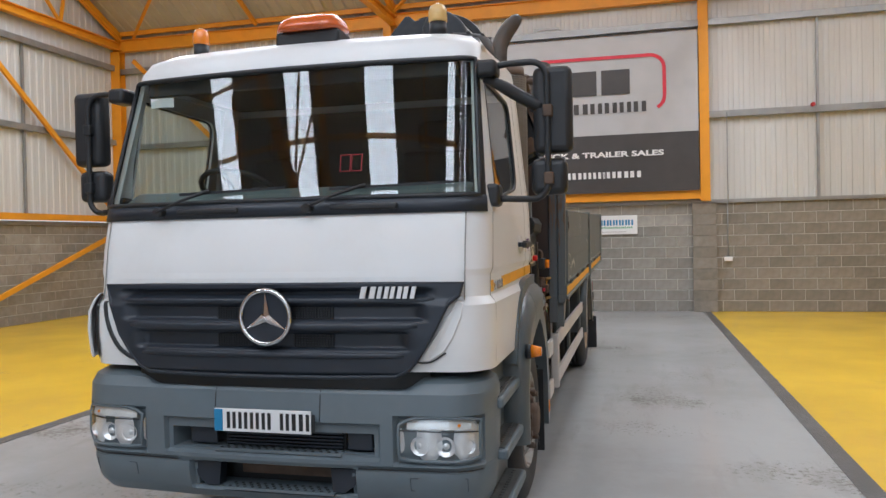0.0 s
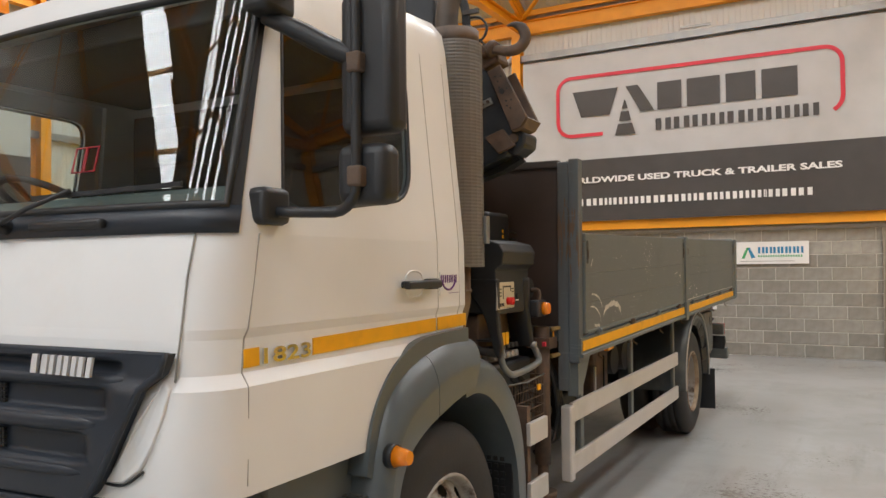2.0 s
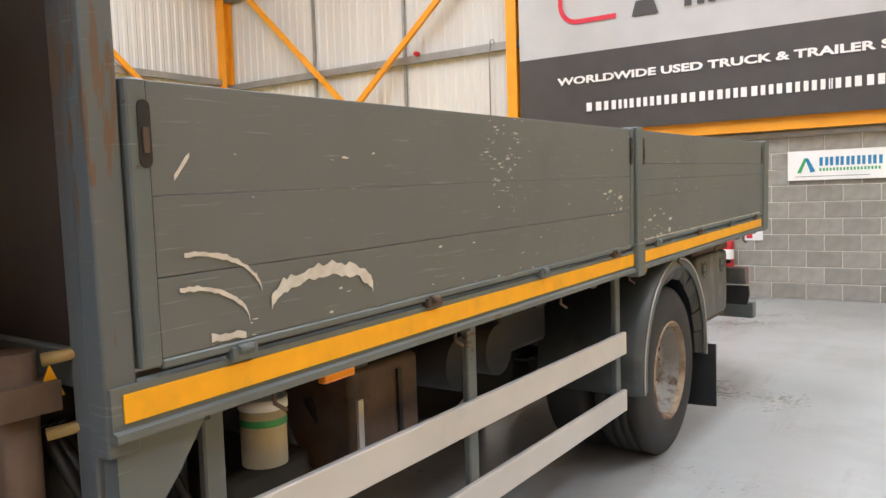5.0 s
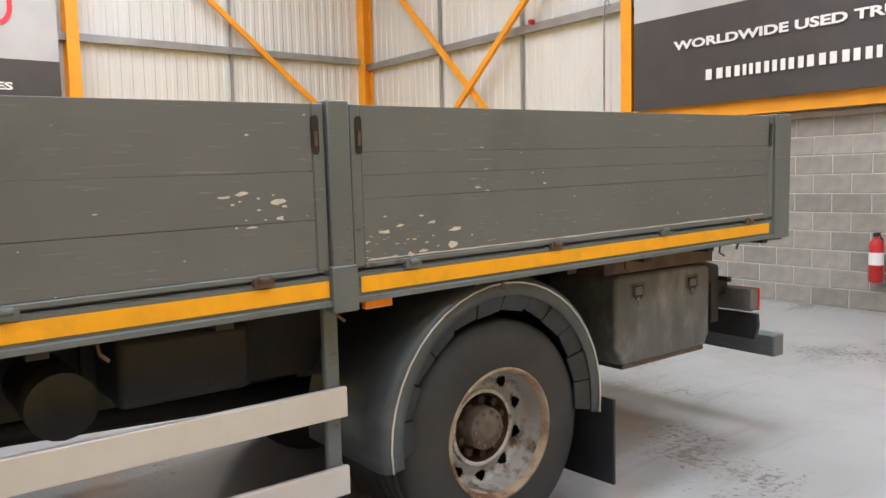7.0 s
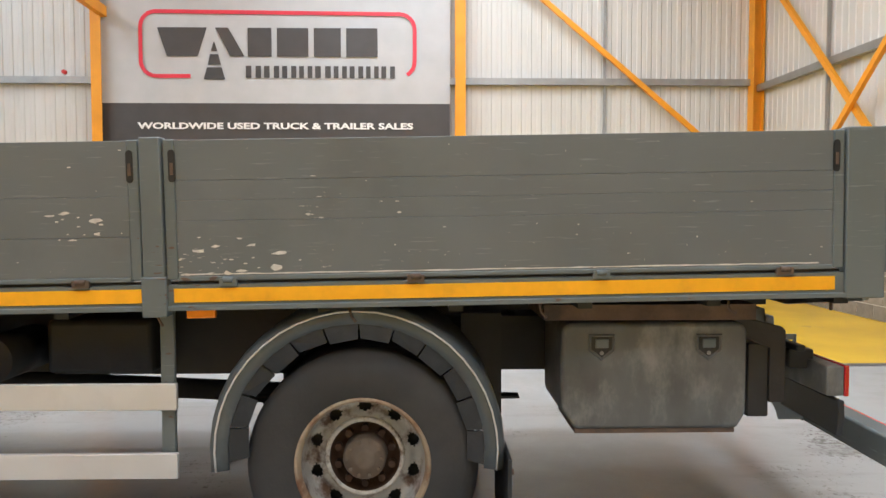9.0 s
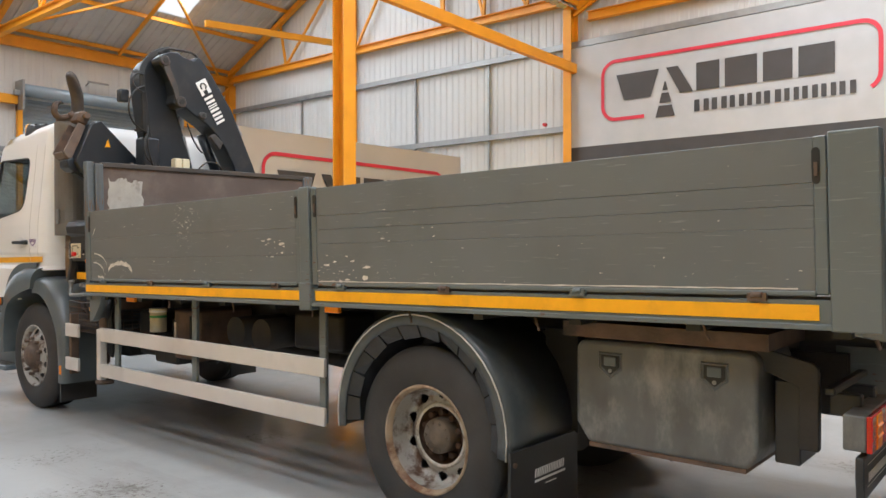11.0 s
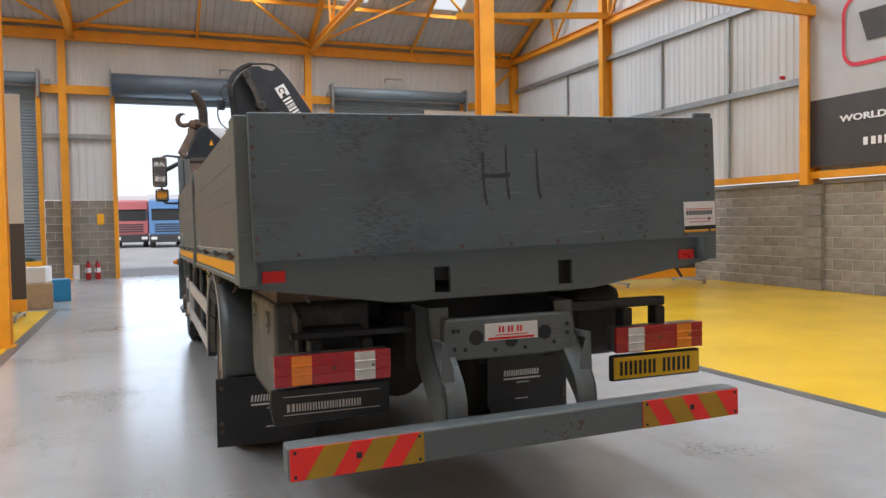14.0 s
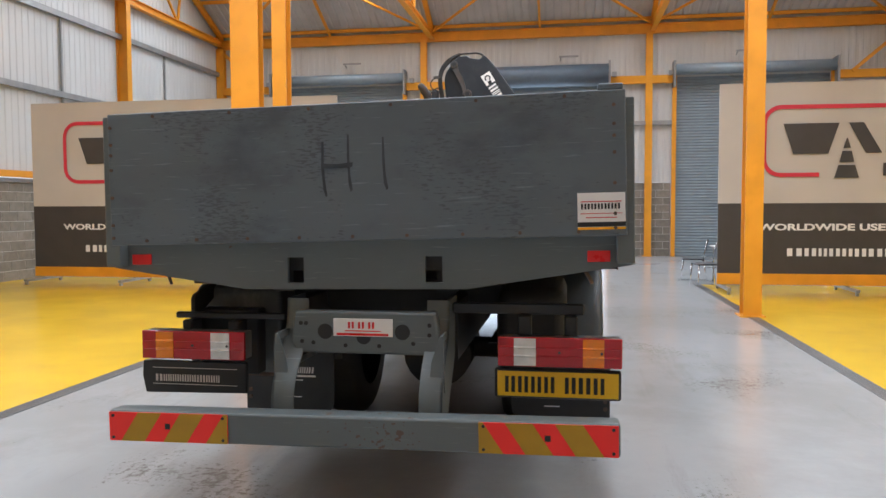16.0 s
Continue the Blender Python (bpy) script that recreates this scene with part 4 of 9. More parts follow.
# tanks and boxes between the axles
e = bmesh.new()
rod(e, (-0.82, 2.95, 0.74), (-0.82, 3.95, 0.74), 0.28, 24)
part("fuel_tank", e, CHASSIS, TRUCK, "dark cylindrical fuel tank")
for y, z in ((4.45, 0.93), (4.75, 0.93)):
    e = bmesh.new()
    rod(e, (0.5, y, z), (0.92, y, z), 0.11, 20)
    part("air_tank", e, CHASSIS, TRUCK, "dark air tank")
e = bmesh.new()
quadbox(e, 0.5, 0.98, 3.72, 4.08, 0.68, 1.06)
bevel(e, 0.02, 2)
bt = part("battery_box", e, RUSTY, TRUCK, "brown battery box")
box_part("strap", 0.97, 0.99, 3.74, 3.765, 0.74, 0.96, ALU, bt, label="pale metal strap")
box_part("strap", 0.97, 0.99, 3.95, 3.97, 0.72, 1.02, CHASSIS, bt)
e = bmesh.new()
quadbox(e, 0.45, 0.80, 4.95, 5.45, 0.84, 1.1)
bevel(e, 0.03, 2)
part("valve_box", e, CHASSIS, TRUCK)
e = bmesh.new()
rod(e, (0.93, 3.4, 0.86), (0.93, 3.4, 1.02), 0.065, 20)
ff = part("filter_canister", e, CREAMP, TRUCK, "cream filter canister")
e = bmesh.new()
rod(e, (0.93, 3.4, 1.02), (0.93, 3.4, 1.05), 0.07, 20)
part("lid", e, WHITEV, ff, "white canister lid")
e = bmesh.new()
rod(e, (0.93, 3.4, 0.975), (0.93, 3.4, 0.995), 0.067, 20, caps=False)
part("band", e, GREENV, ff, "green band")
e = bmesh.new()
for k in range(7):
    y = 3.15 + 0.14 * k
    tube(e, [(0.8, y, 0.95), (0.86, y + 0.06, 0.75), (0.8, y + 0.18, 0.66), (0.7, y + 0.3, 0.78)], 0.016, 8)
part("air_lines", e, HOSE, TRUCK, "looped black air lines")
e = bmesh.new()
quadbox(e, 0.46, 0.8, 2.85, 3.25, 0.62, 1.0)
quadbox(e, 0.5, 0.9, 3.28, 3.62, 0.6, 0.84)
bevel(e, 0.03, 2)
part("valve_block", e, CHASSIS, TRUCK)
e = bmesh.new()
quadbox(e, 0.46, 0.5, 4.9, 6.1, 0.78, 1.12)
part("side_plate", e, CHASSIS, TRUCK)

# ---- cab ----


def table(z, rows):
    for (z0, *a), (z1, *b) in zip(rows, rows[1:]):
        if z <= z1:
            t = (z - z0) / (z1 - z0)
            return [u + (v - u) * t for u, v in zip(a, b)]
    return rows[-1][1:]


# height, front, half width, corner radius
CAB = [(1.03, 0.008, 1.066, 0.15), (1.2, -0.006, 1.072, 0.15), (1.335, 0.0, 1.072, 0.15), (1.372, 0.018, 1.047, 0.15), (1.468, 0.028, 1.046, 0.15), (1.497, 0.034, 1.0575, 0.15), (1.62, 0.05, 1.057, 0.15), (1.765, 0.085, 1.0545, 0.15), (1.845, 0.105, 1.048, 0.15),
       (2.53, 0.315, 0.98, 0.09), (2.585, 0.325, 0.972, 0.11), (2.645, 0.355, 0.955, 0.15), (2.69, 0.43, 0.905, 0.2)]
YB = 1.64
NF, NC = 24, 6


def cab_front(x, z):
    yf, hw, rc = table(z, CAB)
    t = min(1.0, abs(x) / hw)
    return yf + 0.075 * t ** 2


def ring(z):
    yf, hw, rc = table(z, CAB)
    pts = []
    side_y = [0.40, 0.52, 0.8, 1.1, 1.22, 1.32, 1.415, 1.5]
    xe = hw - rc
    ye = yf + 0.075 * (xe / hw) ** 2
    corner = []
    for i in range(1, NC + 1):
        a = radians(90 * i / NC)
        corner.append((xe + rc * math.sin(a), ye + rc * (1 - math.cos(a)) + 0.02 * math.sin(a)))
    left = [(-x, y) for x, y in corner]
    back = [(hw, y) for y in side_y if y > ye + rc + 0.02]
    while len(back) < len(side_y):
        back.insert(0, (hw, ye + rc + 0.02 + 0.001 * len(back)))
    rear = [(hw, YB - 0.06), (hw - 0.06, YB), (-hw + 0.06, YB), (-hw, YB - 0.06)]
    front = [(-xe + 2 * xe * i / NF, yf + 0.075 * ((-xe + 2 * xe * i / NF) / hw) ** 2) for i in range(NF + 1)]
    pts = front + corner + back + rear + [(-x, y) for x, y in back[::-1]] + left[::-1]
    lift = 0.065 * max(0.0, (z - 2.53) / 0.16)
    return [(CX + x, y, z + lift * max(0.0, (y - 0.5) / 1.14)) for x, y in pts]


zs = [1.03, 1.06, 1.2, 1.335, 1.372, 1.468, 1.497, 1.62, 1.765, 1.845, 1.95, 2.1, 2.25, 2.40, 2.53, 2.555, 2.585, 2.62, 2.645, 2.67, 2.69]
rings_ = [ring(z) for z in zs]
NP = len(rings_[0])
i_cr = NF + 1                      # first corner point on the near side
i_side = i_cr + NC                 # first side point
i_rear = i_side + 8
i_lside = i_rear + 4
WS0, WS1 = 9, 14                   # rows of the windscreen


def is_windscreen(k, i):
    return WS0 <= k < WS1 and (i < NF + 3 or i >= NP - 3)


def is_side_window(k, i):
    return 8 <= k < 14 and (i_side <= i < i_side + 5 or i_lside + 2 <= i < i_lside + 7)


shell = bmesh.new()
gl_front = bmesh.new()
vs = [[shell.verts.new(p) for p in r] for r in rings_]
for k in range(len(zs) - 1):
    for i in range(NP):
        j = (i + 1) % NP
        quad = [rings_[k][i], rings_[k][j], rings_[k + 1][j], rings_[k + 1][i]]
        if is_windscreen(k, i):
            continue
        elif is_side_window(k, i):
            continue
        elif zs[k] < 1.3 and min(quad[0][1], quad[1][1]) > 1.05:
            continue
        else:
            f = shell.faces.new((vs[k][i], vs[k][j], vs[k + 1][j], vs[k + 1][i]))
            f.smooth = True
top = shell.faces.new(vs[-1])
for ed in shell.edges:
    zm = (ed.verts[0].co.z + ed.verts[1].co.z) / 2
    along = abs(ed.verts[0].co.z - ed.verts[1].co.z) < 1e-4
    if ed.is_boundary or (along and 1.33 < zm < 1.5):
        ed.smooth = False
cols_ = [i % NP for i in range(NP - 3, NP + NF + 4)]
gz_ = [1.845 + (2.53 - 1.845) * k / 6 for k in range(7)]
loft(gl_front, [[ring(z)[i] for i in cols_] for z in gz_], caps=False, closed=False)
cab = part("cab", shell, CABW, TRUCK, "white painted cab shell")
md = cab.modifiers.new("thickness", "SOLIDIFY")
md.thickness, md.offset = 0.03, -1.0
part("windscreen", gl_front, GLASS, cab, "tinted windscreen")


def rounded(pts, radii, n=6):
    """The outline pts with its corners rounded."""
    out = []
    k = len(pts)
    for i in range(k):
        a, b, c = Vector(pts[i - 1]), Vector(pts[i]), Vector(pts[(i + 1) % k])
        r = radii[i]
        u, v = (a - b).normalized(), (c - b).normalized()
        p0, p1 = b + u * r, b + v * r
        for q in range(n + 1):
            t = q / n
            out.append(p0 * (1 - t) ** 2 + b * 2 * t * (1 - t) + p1 * t * t)
    return out


def cut(loop, c, a):
    """Where the ray from c at the angle a leaves the outline."""
    d = Vector((math.cos(a), math.sin(a)))
    best = None
    for p, q in zip(loop, loop[1:] + loop[:1]):
        e_ = q - p
        den = d.x * e_.y - d.y * e_.x
        if abs(den) < 1e-9:
            continue
        w = p - c
        t = (w.x * e_.y - w.y * e_.x) / den
        u = (w.x * d.y - w.y * d.x) / den
        if t > 0 and -1e-6 <= u <= 1 + 1e-6 and (best is None or t > best):
            best = t
    return c + d * best


# door frames with their rounded windows
WIN = rounded([(0.405, 1.825), (1.165, 1.925), (1.215, 2.43), (0.475, 2.445)], [0.05, 0.13, 0.10, 0.05])
for s in (1, -1):
    cols = [rings_[k][i_side] for k in range(8, 15)]
    colr = [rings_[k][i_side + 5] for k in range(8, 15)]
    bot = [rings_[8][i] for i in range(i_side, i_side + 6)]
    topr = [rings_[14][i] for i in range(i_side, i_side + 6)]
    outer_ = [Vector((q[1], q[2])) for q in bot + colr[1:-1] + topr[::-1] + cols[-2:0:-1]]
    c = Vector((0.8, 2.13))
    angs = sorted([2 * math.pi * i / 120 - math.pi for i in range(120)] + [math.atan2(q.y - c.y, q.x - c.x) for q in outer_])

    def lift(q, d):
        return (CX + s * (table(q.y, CAB)[1] + d), q.x, q.y)
    ro = [lift(cut(outer_, c, a), 0.0) for a in angs]
    ri = [lift(cut(WIN, c, a), 0.0) for a in angs]
    rb_ = [lift(cut(WIN, c, a), -0.03) for a in angs]
    e = bmesh.new()
    loft(e, [ro, ri, rb_], caps=False, smooth=False)
    bmesh.ops.remove_doubles(e, verts=e.verts, dist=0.0003)
    part("door_frame", e, CABW, cab, "white painted door window frame")
    e = bmesh.new()
    e.faces.new([e.verts.new(lift(cut(WIN, c, a), -0.012)) for a in angs[::2]])
    part("side_window", e, DIMSIDEG if s > 0 else GLASS, cab, "tinted door glass")
    e = bmesh.new()
    tube(e, [lift(q, -0.006) for q in WIN], 0.010, 6, closed=True)
    part("window_seal", e, BLACKP, cab, "thin black door window seal")


# black band under the windscreen and the frame round it
e = bmesh.new()
loop = []
k0, k1 = 8, 9
rr = [[p for p in rings_[k]] for k in (8, 9)]
order = list(range(NP - 4, NP)) + list(range(0, NF + 5))


def offs(p, d):
    c = Vector((CX, 0.9, p[2]))
    v = Vector(p)
    n = (v - c)
    n.z = 0
    n.normalize()
    return v + n * d


loft(e, [[offs(rings_[8][i], 0.004) for i in order], [offs(rings_[8][i], 0.012) for i in order], [offs(rings_[9][i], 0.012) for i in order], [offs(rings_[9][i], 0.004) for i in order]], caps=False, closed=False)
part("scuttle_panel", e, GRILLE, cab, "black panel below the windscreen")
e = bmesh.new()
edge = [i % NP for i in range(NP - 3, NP + NF + 4)]
loop = [offs(rings_[WS0][i], 0.006) for i in edge] + [offs(rings_[k][edge[-1]], 0.006) for k in range(WS0 + 1, WS1)] + [offs(rings_[WS1][i], 0.006) for i in edge[::-1]] + [offs(rings_[k][edge[0]], 0.006) for k in range(WS1 - 1, WS0, -1)]
tube(e, loop, 0.013, 8, closed=True)
part("windscreen_seal", e, BLACKP, cab, "black rubber windscreen seal")
for ii in (NF + 3, NP - 3):
    e = bmesh.new()
    loft(e, [[offs(rings_[k][ii], 0.006) for k in range(8, 15)], [offs(rings_[k][(ii + (1 if ii < 60 else -1)) % NP], 0.006) for k in range(8, 15)]], caps=False, closed=False)
    part("pillar_trim", e, BLACKP, cab, "black strip on the windscreen pillar")
# cab inside: dash, seats, wheel, lining
e = bmesh.new()
prism(e, [(0.22, 1.5), (0.22, 1.85), (0.36, 1.925), (0.62, 1.88), (0.75, 1.68), (0.75, 1.3), (0.3, 1.3)], "x", CX - 0.95, CX + 0.95)
bevel(e, 0.03, 2)
part("dashboard", e, DASH, TRUCK, "dark dashboard")
for sx in (-0.5, 0.55):
    e = bmesh.new()
    quadbox(e, sx - 0.24, sx + 0.24, 0.85, 1.3, 1.45, 1.6)
    prism(e, [(1.22, 1.55), (1.36, 1.55), (1.46, 2.2), (1.36, 2.2)], "x", sx - 0.23, sx + 0.23)
    quadbox(e, sx - 0.13, sx + 0.13, 1.38, 1.46, 2.22, 2.4)
    bevel(e, 0.035, 3)
    part("seat", e, TRIM, TRUCK, "dark cab seat")
e = bmesh.new()
ring_pts = []
for i in range(24):
    a = 2 * math.pi * i / 24
    v = Vector((0.22 * math.cos(a), 0.22 * math.sin(a), 0))
    v = Matrix.Rotation(radians(-28), 3, "X") @ v
    ring_pts.append(Vector((-0.48, 0.72, 1.945)) + v)
tube(e, ring_pts, 0.016, 8, closed=True)
for i in (1, 11, 18):
    rod(e, ring_pts[i], (-0.48, 0.69, 1.915), 0.014, 6)
rod(e, (-0.48, 0.69, 1.915), (-0.48, 0.5, 1.66), 0.03, 8)
part("steering_wheel", e, BLACKP, TRUCK, "black steering wheel")
e = bmesh.new()
quadbox(e, CX - 0.96, CX + 0.96, 1.50, 1.54, 1.3, 2.5)
quadbox(e, CX - 0.93, CX + 0.93, 0.5, 1.5, 2.545, 2.57)
for s in (1, -1):
    quadbox(e, *sorted((CX + s * 0.985, CX + s * 0.95)), 0.45, 1.5, 1.3, 1.82)
part("cab_lining", e, HEADLIN, TRUCK, "grey cab lining")
e = bmesh.new()
quadbox(e, CX - 0.88, CX + 0.88, 0.385, 0.41, 2.45, 2.53)
bevel(e, 0.01)
part("sun_visor", e, TRIM, TRUCK, "dark sun visor inside the cab")
e = bmesh.new()
for x0 in (0.345, 0.405):
    tube(e, [(x0, 0.235, 1.984), (x0 + 0.052, 0.235, 1.984), (x0 + 0.052, 0.255, 2.066), (x0, 0.255, 2.066)], 0.004, 6, closed=True)
part("notice_frame", e, REDV, TRUCK, "small red outlined notice in the windscreen")
box_part("air_freshener", -0.78, -0.64, 0.33, 0.34, 2.38, 2.43, WHITEV, TRUCK, label="pale sticker in the windscreen")

# front panel seams, grille and badge
NG = 60
gz = [(1.438, -0.895, 0.955), (1.385, -0.88, 0.938), (1.345, -0.862, 0.888), (1.2, -0.80, 0.815), (1.09, -0.73, 0.745), (1.045, -0.69, 0.705), (1.015, -0.63, 0.645)]
CHANNELS = [(1.384, 1.415, -0.79, 0.80), (1.272, 1.342, -0.75, 0.77), (1.138, 1.218, -0.68, 0.70)]


def span(v, a, b, soft):
    t = max(0.0, min(1.0, (v - a) / soft + 0.5, (b - v) / soft + 0.5))
    return t * t * (3 - 2 * t)


def grille_out(x, z):
    d = 0.05 if z > 1.03 else 0.035
    for z0, z1, x0, x1 in CHANNELS:
        d -= 0.040 * span(z, z0, z1, 0.016) * span(x, x0 + 0.4 * (1.345 - z) * 0.0, x1, 0.05)
    return d


grille = bmesh.new()
gzs = sorted(set([1.438 - 0.423 * k / 54 for k in range(55)]), reverse=True)
front_rows, back_rows = [], []
for z in gzs:
    for (z1, a1, b1), (z0, a0, b0) in zip(gz, gz[1:]):
        if z0 - 1e-6 <= z <= z1 + 1e-6:
            q = (z1 - z) / (z1 - z0)
            a, b_ = a1 + (a0 - a1) * q, b1 + (b0 - b1) * q
    xs = [a + (b_ - a) * i / NG for i in range(NG + 1)]
    front_rows.append([(CX + x, cab_front(x, z) - grille_out(x, z), z) for x in xs])
    back_rows.append([(CX + x, cab_front(x, z) - 0.006, z) for x in xs])
loft(grille, front_rows, caps=False, closed=False)
for side in (0, -1):
    loft(grille, [[r[side] for r in back_rows], [r[side] for r in front_rows]], caps=False, closed=False)
for q in (0, -1):
    loft(grille, [back_rows[q], front_rows[q]], caps=False, closed=False)
part("grille", grille, GRILLE, cab, "dark slate radiator grille with long recessed channels")
for zc, a, b_, h in ((1.363, -0.80, 0.83, 0.016), (1.245, -0.745, 0.765, 0.020), (1.112, -0.68, 0.70, 0.016)):
    e = bmesh.new()
    pr = []
    for dz, d in ((-1, 0.046), (-0.8, 0.056), (-0.3, 0.061), (0.3, 0.061), (0.8, 0.056), (1, 0.046)):
        pr.append([(CX + a + (b_ - a) * i / 28, cab_front(a + (b_ - a) * i / 28, zc) - d + 0.012 * abs(2 * i / 28 - 1) ** 8, zc + dz * h) for i in range(29)])
    loft(e, pr, caps=False, closed=False)
    for side in (0, -1):
        e.faces.new([e.verts.new(p[side]) for p in pr])
    bmesh.ops.remove_doubles(e, verts=e.verts, dist=0.0004)
    part("grille_slat", e, GRILLE, cab)
rim_ = [(a, z) for z, a, b_ in gz] + [(b_, z) for z, a, b_ in gz[::-1]]
e = bmesh.new()
tube(e, [(CX + x, cab_front(x, z) - 0.042, z) for x, z in rim_[:len(gz)] + [(-0.3, 1.008), (0.0, 1.006), (0.32, 1.008)] + rim_[len(gz):] + [(0.6, 1.438), (0.3, 1.438), (0.0, 1.438), (-0.3, 1.438), (-0.6, 1.438)]], 0.011, 8, closed=True)
part("grille_frame", e, GRILLE, cab, "dark slate grille frame")
for zc in (1.307, 1.178):
    for half in (-1, 1):
        e = bmesh.new()
        for c in range(15):
            x = 0.097 + half * (0.105 + c * 0.0135)
            yy = cab_front(x - CX, zc) - 0.018
            for r in range(5):
                quadbox(e, x - 0.004, x + 0.004, yy - 0.006, yy + 0.003, zc - 0.03 + r * 0.012, zc - 0.022 + r * 0.012)
        part("grille_mesh", e, BLACKP, cab)
BX, BZ = 0.078, 1.291
BYF = cab_front(0, BZ) - 0.068
e = bmesh.new()
circ = [(BX + 0.125 * math.cos(2 * math.pi * i / 40), BYF, BZ + 0.125 * math.sin(2 * math.pi * i / 40)) for i in range(40)]
tube(e, circ, 0.011, 8, closed=True)
for a in (90, 210, 330):
    ca, sa = math.cos(radians(a)), math.sin(radians(a))
    tip = Vector((BX + 0.118 * ca, BYF, BZ + 0.118 * sa))
    for sd in (-1, 1):
        nx_, nz_ = -sa * sd, ca * sd
        p0, p1 = (BX + nx_ * 0.021, BYF, BZ + nz_ * 0.021), (BX, BYF - 0.014, BZ)
        e.faces.new([e.verts.new(p) for p in (p0, p1, tuple(tip))])
part("badge", e, CHROME, cab, "chrome ring badge with three plain spokes")
e = bmesh.new()
rod(e, (BX, BYF + 0.03, BZ), (BX, BYF + 0.006, BZ), 0.122, 32)
part("badge_backing", e, GRILLE, cab)
bars("maker_mark", [0.075, 0.055, 0.055, 0.058], 0.007, 0.054, SILVERM, cab, facing("-y", (0.53, cab_front(0.6, 1.39) - 0.064, 1.374)), 0.008, 0.012, stems=True, label="chrome letter-sized mark")
# white corner panels beside the grille, with their dark gaps
for s in (1, -1):
    a = [(0.925, 1.365), (0.86, 1.25), (0.795, 1.155), (0.735, 1.08), (0.80, 1.083), (0.865, 1.125), (0.91, 1.195), (0.943, 1.28), (0.955, 1.345)]
    e = bmesh.new()

    def on_front(x, z, d):
        return (CX + s * (x if s > 0 else x - 0.03), cab_front(x, z) - d + (0.15 - math.sqrt(max(0, 0.0225 - max(0, x - 0.92) ** 2))), z)
    fr = [on_front(x, z, 0.012) for x, z in a]
    bk = [(x, y + 0.03, z) for x, y, z in fr]
    loft(e, [fr, bk], smooth=False)
    bevel(e, 0.006, 2)
    part("corner_panel", e, CABW, cab, "white corner panel beside the grille")
    e = bmesh.new()
    tube(e, [on_front(x, z, 0.006) for x, z in smooth_line([(0.735, 1.075), (0.80, 1.077), (0.87, 1.12)] + ([(0.918, 1.192), (0.951, 1.28), (0.962, 1.35)] if s < 0 else []))], 0.004 if s > 0 else 0.014, 6)
    part("panel_gap", e, BLACKP, cab)
# the offside corner panel stands away from the cab
e = bmesh.new()
sheets = []
for out_ in (0.042, 0.026):
    sh = []
    for z, k in ((1.06, 0.85), (1.09, 1.0), (1.2, 1.05), (1.3, 1.0), (1.36, 0.85), (1.39, 0.5)):
        yf, hw, rc = table(z, CAB)
        xe, ye = hw - rc, yf + 0.075 * ((hw - rc) / hw) ** 2
        row = [(-xe - (rc + out_ * k) * math.sin(radians(g)), ye + rc - (rc + out_ * k) * math.cos(radians(g)) + 0.02 * math.sin(radians(g))) for g in (44, 52, 62, 75, 90)]
        row.append((row[-1][0] + 0.012, 0.34))
        sh.append([(CX + x, y, z) for x, y in row])
    sheets.append(sh)
loft(e, sheets[0], caps=False, closed=False)
loft(e, sheets[1], caps=False, closed=False)
for q in (0, -1):
    loft(e, [sheets[0][q], sheets[1][q]], caps=False, closed=False)
    loft(e, [[r[q] for r in sheets[0]], [r[q] for r in sheets[1]]], caps=False, closed=False)
bmesh.ops.remove_doubles(e, verts=e.verts, dist=0.0004)
bmesh.ops.recalc_face_normals(e, faces=e.faces)
# black sheet over the cab corner paints in the shade behind the flap
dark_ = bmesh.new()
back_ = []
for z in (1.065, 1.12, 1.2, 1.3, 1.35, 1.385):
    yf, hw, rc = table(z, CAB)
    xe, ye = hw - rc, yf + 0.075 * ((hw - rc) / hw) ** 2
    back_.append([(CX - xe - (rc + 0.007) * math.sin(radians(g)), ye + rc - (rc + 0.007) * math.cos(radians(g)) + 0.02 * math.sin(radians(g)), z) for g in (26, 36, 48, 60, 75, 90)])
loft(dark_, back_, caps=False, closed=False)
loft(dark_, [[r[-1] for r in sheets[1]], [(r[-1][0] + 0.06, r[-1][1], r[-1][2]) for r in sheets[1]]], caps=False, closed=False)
loft(dark_, [sheets[1][-1], [(x + 0.05, y + 0.02, z) for x, y, z in sheets[1][-1]]], caps=False, closed=False)
part("flap_shade", dark_, INKB, cab)
part("corner_flap", e, CABW, cab, "white corner flap standing slightly open")
e = bmesh.new()
tube(e, [(CX - 0.975, 0.105, z) for z in (1.13, 1.22, 1.31)], 0.008, 6)
part("flap_handle", e, BLACKP, cab, "black flap handle")
# seam lines, grey tubes coloured as the shadow in the gaps
for s in (1, -1):
    e = bmesh.new()
    tube(e, [(CX + s * 0.955, cab_front(0.955, z) + 0.004, z) for z in (1.36, 1.5, 1.64, 1.765)], 0.003, 6)
    part("panel_seam", e, SEAM, cab)
    for y in (0.232, 1.342, 1.528):
        zz = (1.42, 1.468, 1.497, 1.765, 1.845, 2.1, 2.3, 2.5, 2.57) if y > 1.4 else (1.40, 1.468, 1.497, 1.765, 1.845, 2.1, 2.3, 2.5, 2.55) if y > 1 else (1.06, 1.3, 1.335, 1.372, 1.468, 1.497, 1.765)
        e = bmesh.new()
        tube(e, [(CX + s * (table(z, CAB)[1] - 0.0015), y if y > 0.3 else max(y, table(z, CAB)[0] + 0.215), z) for z in zz], 0.003, 6)
        part("panel_seam", e, SEAM, cab)
